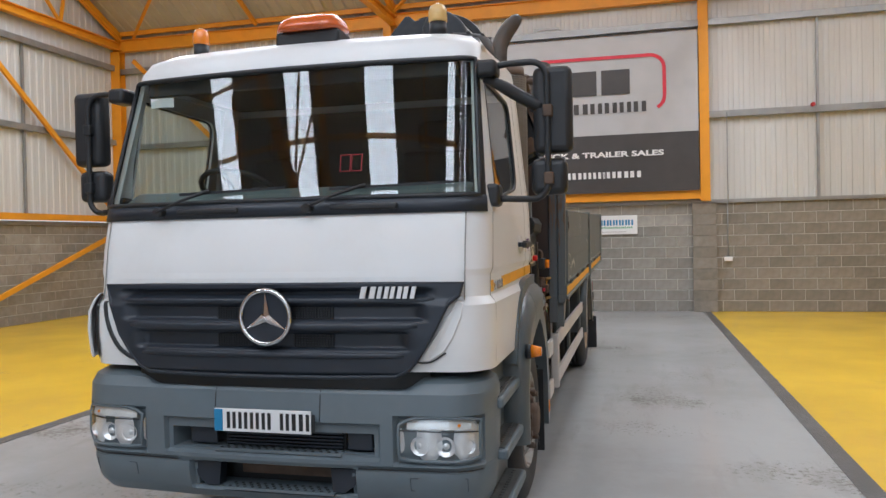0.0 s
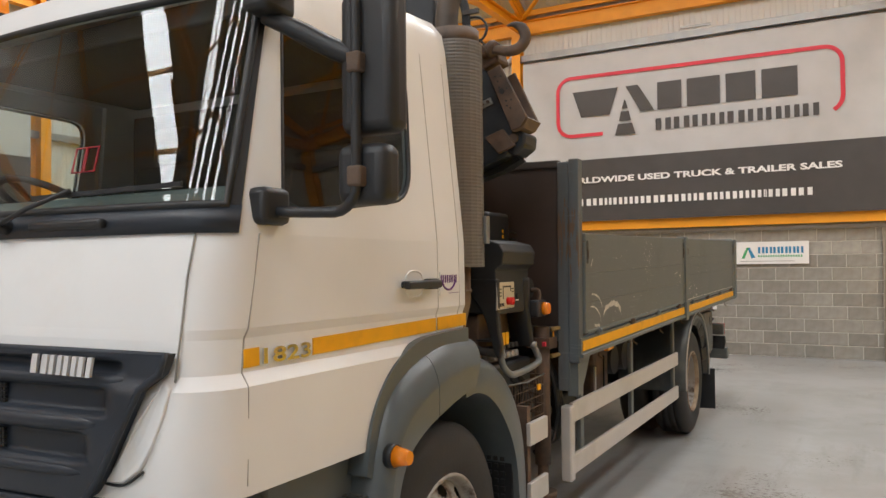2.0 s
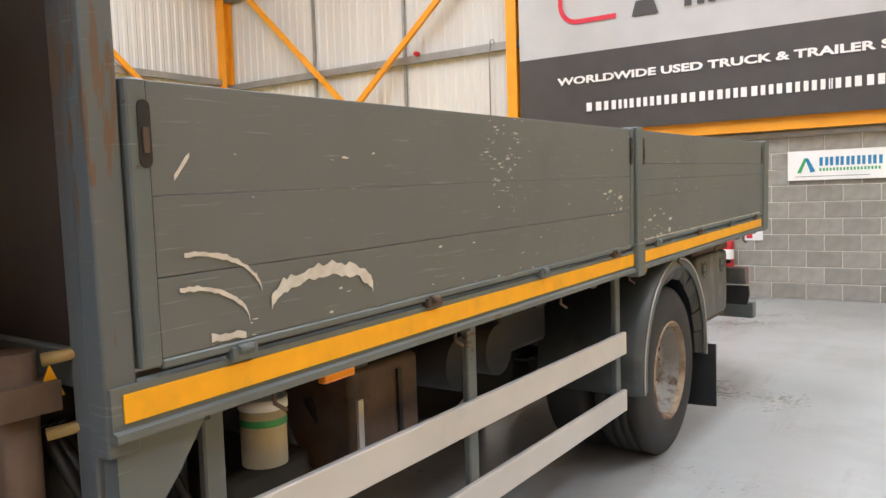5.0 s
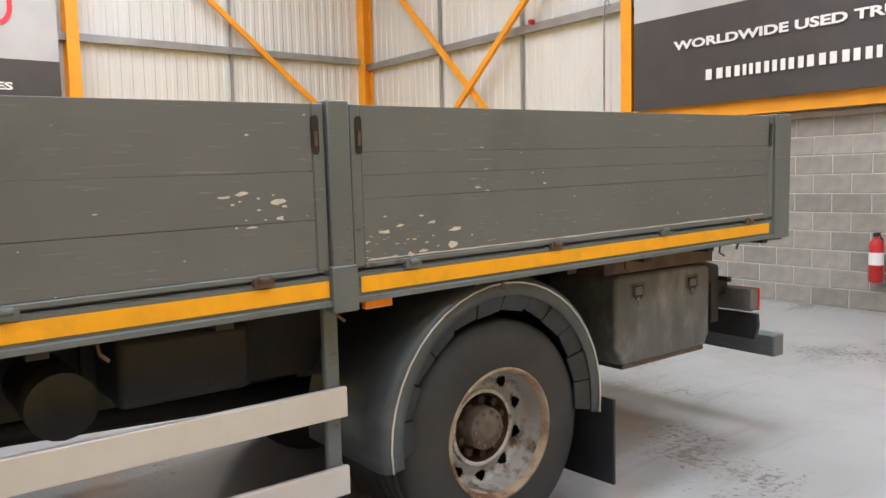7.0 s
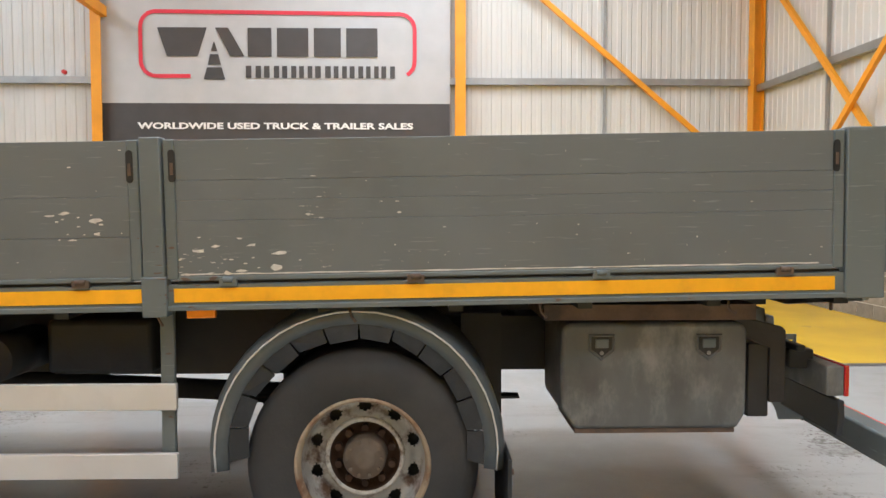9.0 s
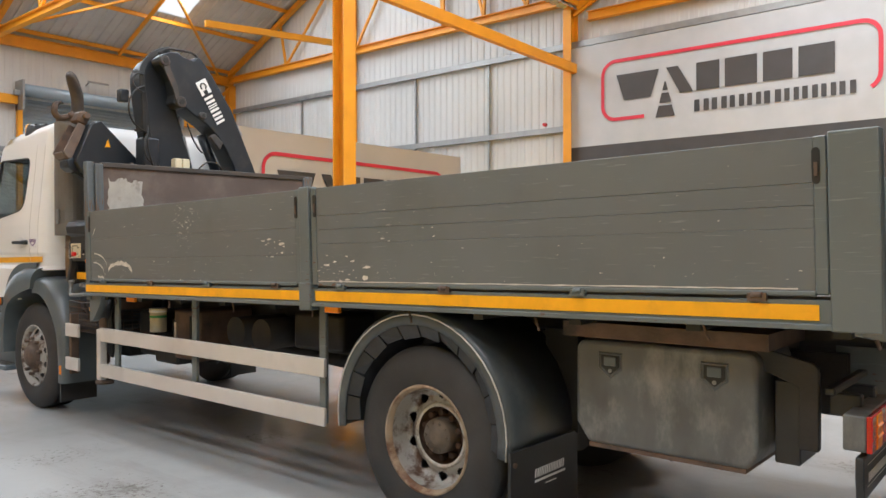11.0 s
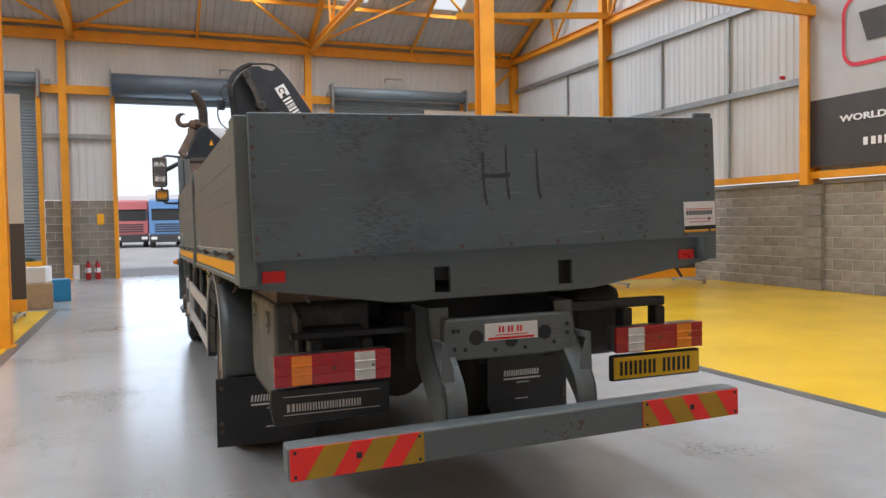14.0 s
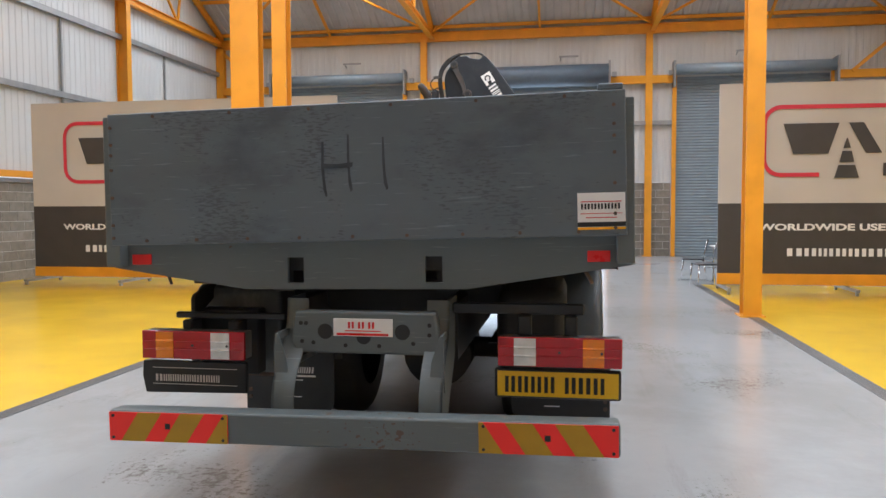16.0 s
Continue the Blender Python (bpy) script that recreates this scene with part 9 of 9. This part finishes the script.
banner("wall_banner", "-y", (-3.40, YE - 0.26, 2.525), 6.50, 3.28, SILVER, None, "silver and charcoal vinyl banner hung between wall columns")
banner("wall_banner", "+x", (-XW + 0.15, 0.42, 2.44), 6.80, 3.52, SILVER, None, "silver and charcoal vinyl banner hung on the side wall")
for x0, lab in ((-3.55, "pale freestanding display banner on a wheeled steel frame"), (10.05, "pale freestanding display banner before the shutter doors")):
    st = thing("display_stand", lab, "banner stand", (0, 0, 0), "display stands")
    banner("panel", "+y", (x0, -2.3, 0.34), 6.55, 3.36, CREAMV, st, "")
    e = bmesh.new()
    quadbox(e, x0 - 6.55, x0, -2.33, -2.27, 0.14, 0.338)
    part("bottom_rail", e, ORANGE, st, "orange bottom rail")
    for dx in (0.12, 2.2, 4.4, 6.43):
        e = bmesh.new()
        beam(e, (x0 - dx, -2.36, 0.1), (x0 - dx, -2.36, 3.7), 0.05, 0.05)
        beam(e, (x0 - dx, -2.95, 0.09), (x0 - dx, -1.8, 0.09), 0.06, 0.05)
        beam(e, (x0 - dx, -2.9, 0.1), (x0 - dx, -2.36, 1.4), 0.04, 0.04)
        for y in (-2.9, -1.85):
            rod(e, (x0 - dx - 0.02, y, 0.035), (x0 - dx + 0.02, y, 0.035), 0.035, 12)
        part("foot_frame", e, GALV, st, "steel foot frame on castors")

# ---- small things on the walls ----
sg_ = thing("wall_sign", "white company sign with blue bars on the blockwork", "sign", (0.62, YE, 1.65))
box_part("board", 0, 1.23, -0.045, -0.03, 0, 0.40, WHITEV, sg_, 0.003)
bars("sign_mark", [0.115, 0.115, 0.115, 0.115, 0.115, 0.115], 0.012, 0.115, BLUEV, sg_, facing("-y", (0.40, -0.047, 0.19)), 0.002, stems=True, label="row of blue letter-sized bars")
bars("sign_line", [0.07] * 9, 0.012, 0.04, GREENV, sg_, facing("-y", (0.40, -0.047, 0.12)), 0.002, stems=True)
e = bmesh.new()
prism(e, [(0.12, 0.10), (0.17, 0.10), (0.25, 0.30), (0.21, 0.30)], "y", -0.049, -0.046)
part("sign_mark", e, GREENV, sg_)
e = bmesh.new()
prism(e, [(0.22, 0.30), (0.26, 0.30), (0.35, 0.12), (0.29, 0.10)], "y", -0.049, -0.046)
part("sign_mark", e, BLUEV, sg_)
box_part("sign_line", 0.1, 1.0, -0.048, -0.046, 0.045, 0.055, GALV, sg_)

e = bmesh.new()
rod(e, (3.66, YE - 0.05, 1.14), (3.66, YE - 0.05, 2.3), 0.012, 8)
rod(e, (3.66, YE - 0.14, 2.3), (3.66, YE - 0.14, 4.1), 0.012, 8)
cd_ = built("cable_conduit", e, GALV, "thin grey cable conduit running down the wall", "conduit")
box_part("socket", 3.58, 3.74, YE - 0.075, YE - 0.02, 1.05, 1.14, WHITEV, cd_, 0.006, "white wall socket")
e = bmesh.new()
tube(e, [(-4.05, YE - 0.15, 2.6), (-4.05, YE - 0.15, 4.1), (-4.02, YE - 0.15, 4.2), (-3.96, YE - 0.15, 4.2), (-3.94, YE - 0.15, 4.12)], 0.012, 8)
built("cable_conduit", e, GALV, "thin grey bent pipe beside the column", "conduit")


def sounder(x, y, z, dx, dy):
    e = bmesh.new()
    rod(e, (x, y, z), (x + dx * 0.07, y + dy * 0.07, z), 0.042, 18)
    rod(e, (x + dx * 0.07, y + dy * 0.07, z), (x + dx * 0.1, y + dy * 0.1, z), 0.03, 18)
    built("alarm_sounder", e, REDP, "red round fire alarm sounder on the rail", "alarm", "alarm sounders")


sounder(-5.55, YE - 0.13, 4.16, 0, -1)
sounder(5.28, YE - 0.13, 4.16, 0, -1)
sounder(-XW + 0.13, -0.27, 4.34, 1, 0)


def extinguisher(x, y, z, col, label):
    t = thing("fire_extinguisher", label, "fire extinguisher", (x, y, z), "fire extinguishers")
    e = bmesh.new()
    prof = [(0.06, 0.0), (0.075, 0.015), (0.075, 0.42), (0.06, 0.47), (0.03, 0.50), (0.03, 0.52)]
    loft(e, [[(r * math.cos(2 * math.pi * i / 18), r * math.sin(2 * math.pi * i / 18), h) for i in range(18)] for r, h in prof])
    part("cylinder", e, col, t)
    e = bmesh.new()
    quadbox(e, -0.02, 0.02, -0.05, 0.05, 0.52, 0.56)
    tube(e, [(0, 0.04, 0.53), (0.02, 0.1, 0.48), (0.03, 0.1, 0.3), (0.03, 0.09, 0.15)], 0.011, 8)
    part("valve", e, BLACKP, t, "black valve and hose")
    e = bmesh.new()
    rod(e, (0, 0, 0.2), (0, 0, 0.34), 0.0765, 18, caps=False)
    part("label", e, WHITEV, t, "pale printed label")


extinguisher(-0.15, YE - 0.14, 0.36, REDP, "red fire extinguisher hung on the block wall")
box_part("bracket", -0.21, -0.09, YE - 0.06, YE - 0.01, 0.34, 0.37, GALV, bpy.data.objects["fire_extinguisher"]).matrix_world = Matrix.Identity(4)
e = bmesh.new()
quadbox(e, 0.05, 0.29, YE - 0.02, YE - 0.012, 0.82, 0.98)
sx_ = built("safety_sign", e, WHITEV, "small white safety sign with a red mark", "sign")
box_part("sign_mark", 0.07, 0.15, YE - 0.024, YE - 0.02, 0.85, 0.95, REDV, sx_)
for x, c in ((2.95, REDP), (3.2, REDP)):
    extinguisher(x, YF + 0.35, 0.0, c, "red fire extinguisher on the floor by the shutter door")
box_part("sign", 2.75, 2.94, YF + 0.008, YF + 0.018, 1.58, 1.90, TAPE, None).name = "notice_board"
tagged(bpy.data.objects["notice_board"], "small yellow notice on the block wall", "notice")

# ---- front corner clutter ----


def carton(x, y, z, w, d, h, m, label, rz=0):
    t = thing("carton", label, "box", (x, y, z), "cartons", rz=rz)
    e = bmesh.new()
    quadbox(e, -w / 2, w / 2, -d / 2, d / 2, 0, h)
    bevel(e, 0.01, 1)
    part("box", e, m, t)
    e = bmesh.new()
    quadbox(e, -w / 2 - 0.001, w / 2 + 0.001, -0.03, 0.03, h, h + 0.003)
    part("tape", e, CREAMV, t, "packing tape")


carton(3.75, -4.3, 0.0, 0.85, 0.7, 0.48, CARD, "brown cardboard carton on the floor by the display stand", 8)
carton(3.75, -4.35, 0.48, 0.75, 0.6, 0.30, WHITEV, "white carton on a brown carton", -4)
t_ = thing("plastic_tray", "orange plastic tray on a white carton", "tray", (3.72, -4.4, 0.783), rz=20)
box_part("base", -0.2, 0.2, -0.14, 0.14, 0.0, 0.012, TAPE, t_, 0.003)
for x0, x1, y0, y1 in ((-0.2, -0.188, -0.14, 0.14), (0.188, 0.2, -0.14, 0.14), (-0.188, 0.188, -0.14, -0.128), (-0.188, 0.188, 0.128, 0.14)):
    box_part("side", x0, x1, y0, y1, 0.012, 0.10, TAPE, t_, 0.003)
e = bmesh.new()
rngd = random.Random(9)
loft(e, [[(3.74 + (0.17 * q + rngd.uniform(-0.015, 0.015)) * math.cos(2 * math.pi * i / 12), -4.4 + (0.11 * q + rngd.uniform(-0.012, 0.012)) * math.sin(2 * math.pi * i / 12), z) for i in range(12)] for q, z in ((0.85, 0.797), (1.0, 0.85), (0.9, 0.91), (0.5, 0.96))])
built("rag_heap", e, RAGS, "crumpled dark green rags in the orange tray", "rags")
e = bmesh.new()
prism(e, [(YF + 0.04, 0.0), (YF + 0.06, 0.0), (YF + 0.03, 0.42), (YF + 0.012, 0.42)], "x", 3.45, 3.72)
built("leaning_panel", e, WHITEV, "small white panel leaning on the block wall", "panel")
carton(3.35, -5.7, 0.0, 0.4, 0.5, 0.45, BLUEV, "blue carton on the floor", 12)
carton(5.2, -8.2, 0.0, 0.9, 0.7, 0.8, CARD, "brown cardboard carton by the shutter", -10)
carton(5.1, -9.4, 0.0, 0.8, 0.6, 0.7, WHITEV, "pale carton by the shutter", 15)
t_ = thing("workbench", "grey metal workbench with clutter on it", "workbench", (5.6, -10.6, 0))
box_part("top", -0.8, 0.8, -0.35, 0.35, 0.85, 0.9, GALV, t_, 0.006)
for sx in (-0.74, 0.74):
    for sy in (-0.3, 0.3):
        box_part("leg", sx - 0.03, sx + 0.03, sy - 0.03, sy + 0.03, 0.0, 0.85, GALV, t_)
rngk = random.Random(5)
for i in range(7):
    x = -0.7 + 0.22 * i
    e = bmesh.new()
    h = 0.12 + 0.2 * rngk.random()
    rod(e, (5.6 + x, -10.6 + 0.2 * (rngk.random() - 0.5), 0.9), (5.6 + x, -10.6 + 0.1 * (rngk.random() - 0.5), 0.9 + h), 0.05 + 0.03 * rngk.random(), 12)
    built("container", e, rngk.choice([WHITEV, PLASTICD, AMBER, BLUEV]), "small plastic container on the workbench", "container", "bench containers")


def chair(x, y, rz, label):
    t = thing("chair", label, "chair", (x, y, 0), "stacking chairs", rz=rz)
    box_part("seat", -0.22, 0.22, -0.22, 0.22, 0.43, 0.46, PLASTICD, t, 0.012)
    e = bmesh.new()
    prism(e, [(0.20, 0.55), (0.23, 0.55), (0.30, 0.86), (0.275, 0.86)], "x", -0.21, 0.21)
    bevel(e, 0.008)
    part("backrest", e, PLASTICD, t)
    for sx in (-0.2, 0.2):
        for y0, y1 in ((-0.2, -0.24), (0.2, 0.26)):
            e = bmesh.new()
            tube(e, [(sx, y0, 0.44), (sx * 1.08, y1, 0.0)], 0.012, 8)
            part("leg", e, CHROME, t)
        e = bmesh.new()
        tube(e, [(sx, 0.2, 0.44), (sx, 0.27, 0.84)], 0.012, 8)
        part("back_post", e, CHROME, t)


chair(-3.5, -3.1, 100, "dark stacking chair with chrome legs behind the display stand")
chair(-3.5, -4.6, 80, "dark stacking chair beside a small table")
t_ = thing("folding_table", "pale folding table with papers on it", "table", (-4.15, -3.8, 0), rz=90)
box_part("top", -0.7, 0.7, -0.35, 0.35, 0.71, 0.74, WHITEV, t_, 0.01)
for sx in (-0.6, 0.6):
    for sy in (-0.28, 0.28):
        e = bmesh.new()
        rod(e, (sx, sy, 0), (sx, sy, 0.71), 0.015, 8)
        part("leg", e, GALV, t_)
carton(-4.2, -3.9, 0.74, 0.3, 0.25, 0.22, WHITEV, "small pale box on the folding table")
carton(-4.35, -4.4, 0.74, 0.35, 0.3, 0.3, CREAMV, "cream box on the folding table")
# strip brackets over the doors
for x in (-6.2, -0.9, 6.1):
    e = bmesh.new()
    beam(e, (x - 0.3, YF + 0.25, 6.25), (x + 0.3, YF + 0.25, 6.25), 0.05, 0.05)
    rod(e, (x + 0.25, YF + 0.02, 6.17), (x + 0.25, YF + 0.25, 6.25), 0.02, 8)
    built("cable_bracket", e, GALV, "short grey cable bracket over the shutter", "bracket", "cable brackets")
for x in (-2.3, 4.1, -4.0, 8.95):
    e = bmesh.new()
    quadbox(e, x - 0.07, x + 0.07, YF + 0.2, YF + 0.34, 5.58, 5.72)
    bevel(e, 0.01)
    built("shutter_motor", e, GALV, "small grey shutter motor box on the frame", "motor", "shutter motors")
e = bmesh.new()
beam(e, (-0.25, YE - 0.16, 6.1), (0.3, YE - 0.16, 6.1), 0.04, 0.04)
built("cable_bracket", e, GALV, "short grey cable bracket over the banner", "bracket", "cable brackets")

# ---- yard beyond the open door ----
YW = mat("pale yard paint", (0.6, 0.6, 0.6), 0.5, var=0.05, scale=1)
# blue and red are faded, with the yard's haze mixed into the paint
YB_ = mat("hazed blue lorry paint", (0.10, 0.22, 0.42), 0.4, var=0.05, scale=1)
YR_ = mat("hazed red lorry paint", (0.42, 0.12, 0.12), 0.4, var=0.05, scale=1)


def yard_lorry(x, y, m, label):
    t = thing("parked_lorry", label, "truck", (x, y, -0.02), "parked lorries")
    e = bmesh.new()
    quadbox(e, -1.22, 1.22, -2.2, 0.0, 0.9, 3.45)
    bevel(e, 0.15, 3)
    part("cab", e, m, t)
    for k in range(4):
        box_part("grille_bar", -0.85, 0.85, 0.0, 0.03, 1.12 + 0.17 * k, 1.22 + 0.17 * k, PLASTICD, t, 0.01)
    box_part("sun_visor", -1.1, 1.1, 0.0, 0.14, 2.78, 2.9, m, t, 0.02)
    for s in (-1, 1):
        box_part("mirror", *sorted((s * 1.28, s * 1.45)), -0.25, -0.15, 2.0, 2.6, PLASTICD, t, 0.02)
    box_part("windscreen", -1.05, 1.05, 0.0, 0.02, 1.95, 2.75, INKB, t, 0.004)
    box_part("bumper", -1.22, 1.22, -0.3, 0.08, 0.4, 0.95, PLASTICD, t, 0.05)
    box_part("body", -1.25, 1.25, -9.0, -2.5, 1.0, 3.9, YW, t, 0.03)
    for s in (-1, 1):
        for yy in (-0.9, -6.5):
            e = bmesh.new()
            rod(e, (s * 0.8, yy, 0.5), (s * 1.15, yy, 0.5), 0.5, 20)
            part("wheel", e, RUBBER, t)
        box_part("headlamp", *sorted((s * 0.7, s * 1.1)), 0.08, 0.1, 0.6, 0.8, CLEARL, t, 0.004)


for x, y, m, lab in ((5.3, -49.5, YW, "white lorry parked in the far yard"), (2.55, -48.0, YR_, "red lorry parked in the far yard"), (0.1, -46.0, YB_, "blue lorry parked in the far yard"), (-3.1, -47.0, YW, "pale lorry parked in the far yard"), (-6.5, -49.0, YB_, "second blue lorry parked in the far yard"), (-9.8, -47.5, YW, "second white lorry parked in the far yard")):
    yard_lorry(x, y, m, lab)
SHED = mat("pale far shed", (0.75, 0.76, 0.77), 0.7, var=0.05, scale=0.3)
e = bmesh.new()
prism(e, [(-60, 0), (-60, 7), (-30, 10), (0, 7), (30, 10), (60, 7), (60, 0)], "y", -150, -140)
fs = built("distant_shed", e, SHED, "pale distant industrial shed across the yard", "building")

# ---- blockwork, last of all ----


def block_mesh(name, ln, ht, ax, sign, m=None):
    e = bmesh.new()
    d, c = 0.03, 0.005
    fr = [(0, 0), (ln, 0), (ln, ht), (0, ht)]
    inn = [(c, c), (ln - c, c), (ln - c, ht - c), (c, ht - c)]

    def P(u, v, dep):
        return (u, sign * dep, v) if ax == "x" else (sign * dep, u, v)
    loft(e, [[P(u, v, -d) for u, v in fr], [P(u, v, -0.004) for u, v in fr], [P(u, v, 0) for u, v in inn]], smooth=False)
    return finish(name, e, m or BLOCK)


def block_wall(name, ax, at, sign, a0, a1, height, courses, near, gaps=(), label="grey concrete block wall"):
    """A block wall in running bond; blocks of the near stretch are single pieces."""
    ch = height / courses
    j = 0.012
    e = bmesh.new()
    lo = a0
    for g0, g1 in sorted(gaps) + [(a1, a1)]:
        if g0 > lo:
            u, v = sorted((at - sign * 0.008, at - sign * 0.22))
            if ax == "x":
                quadbox(e, lo, g0, u, v, 0, height)
            else:
                quadbox(e, u, v, lo, g0, 0, height)
        lo = g1
    w = structure(name, e, MORTAR, label)
    full = block_mesh("block", BLOCK_L - j, ch - j, ax, sign)
    half = block_mesh("half_block", BLOCK_L / 2 - j, ch - j, ax, sign)
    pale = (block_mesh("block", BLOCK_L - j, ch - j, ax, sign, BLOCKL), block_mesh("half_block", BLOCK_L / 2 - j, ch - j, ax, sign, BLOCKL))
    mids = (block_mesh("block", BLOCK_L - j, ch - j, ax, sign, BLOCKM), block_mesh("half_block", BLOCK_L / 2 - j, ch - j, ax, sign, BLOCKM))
    rest = bmesh.new()
    count = 0
    for c in range(courses):
        s = a0 + (0 if c % 2 == 0 else -BLOCK_L / 2)
        z = c * ch + j / 2
        while s < a1 - 0.05:
            me, ln, u = full, BLOCK_L, s
            if s < a0 - 0.01:
                me, ln, u = half, BLOCK_L / 2, a0
            elif s + BLOCK_L > a1 + 0.01:
                ln = a1 - s
                if ln < 0.05:
                    s += BLOCK_L
                    continue
                me = block_mesh("end_block", ln - j, ch - j, ax, sign)
            s += BLOCK_L
            if any(g0 - ln < u < g1 for g0, g1 in gaps) or u + ln > a1 + 0.02:
                continue
            loc = (u + j / 2, at, z) if ax == "x" else (at, u + j / 2, z)
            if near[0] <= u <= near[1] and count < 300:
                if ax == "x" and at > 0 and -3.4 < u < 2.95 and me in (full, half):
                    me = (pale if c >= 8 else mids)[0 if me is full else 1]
                o = new("block", me)
                o.location = loc
                o.parent = w
                count += 1
            else:
                mv = [rest.verts.new(Vector(v.co) + Vector(loc)) for v in me.vertices]
                for p in me.polygons:
                    rest.faces.new([mv[q] for q in p.vertices])
    if len(rest.verts):
        r = part("blockwork", rest, BLOCK, w)
        r["kind"] = "stuff"
    else:
        rest.free()
    return w


block_wall("wall_end_blocks", "x", YE, -1, -XW, XW, 2.26, 10, (-3.6, 8.5))
block_wall("wall_side_blocks", "y", -XW, 1, YF, YE, 2.12, 10, (-4.2, 8.6))
block_wall("wall_side_far_blocks", "y", XW, -1, YF, YE, 2.12, 10, (99, 99))
for i, (a, b_) in enumerate(((-XW, -8.77), (-4.06, -2.18), (2.48, 4.30), (8.87, XW))):
    block_wall("wall_front_blocks_%d" % (i + 1), "x", YF, 1, a, b_, 2.3, 10, (-4.1, 4.2))


def pilaster(x, y, w, d, ax, h):
    e = bmesh.new()
    ch = h / 10
    for c in range(10):
        z = c * ch + 0.005
        if ax == "x":
            quadbox(e, x - w / 2, x + w / 2, y - d, y, z, z + ch - 0.01)
        else:
            quadbox(e, *sorted((x, x + d)), y - w / 2, y + w / 2, z, z + ch - 0.01)
    bevel(e, 0.004, 1)
    if ax == "x":
        quadbox(e, x - w / 2 + 0.01, x + w / 2 - 0.01, y - d + 0.01, y, 0, h)
    o = structure("block_pilaster", e, BLOCK, "block pilaster round a steel column")


for x in (-3.58, 3.20):
    pilaster(x, YE - 0.002, 0.48, 0.10, "x", 2.26)
for y in (0.40, 7.42, -6.75):
    pilaster(-XW + 0.002, y, 0.44, 0.10, "y", 2.12)
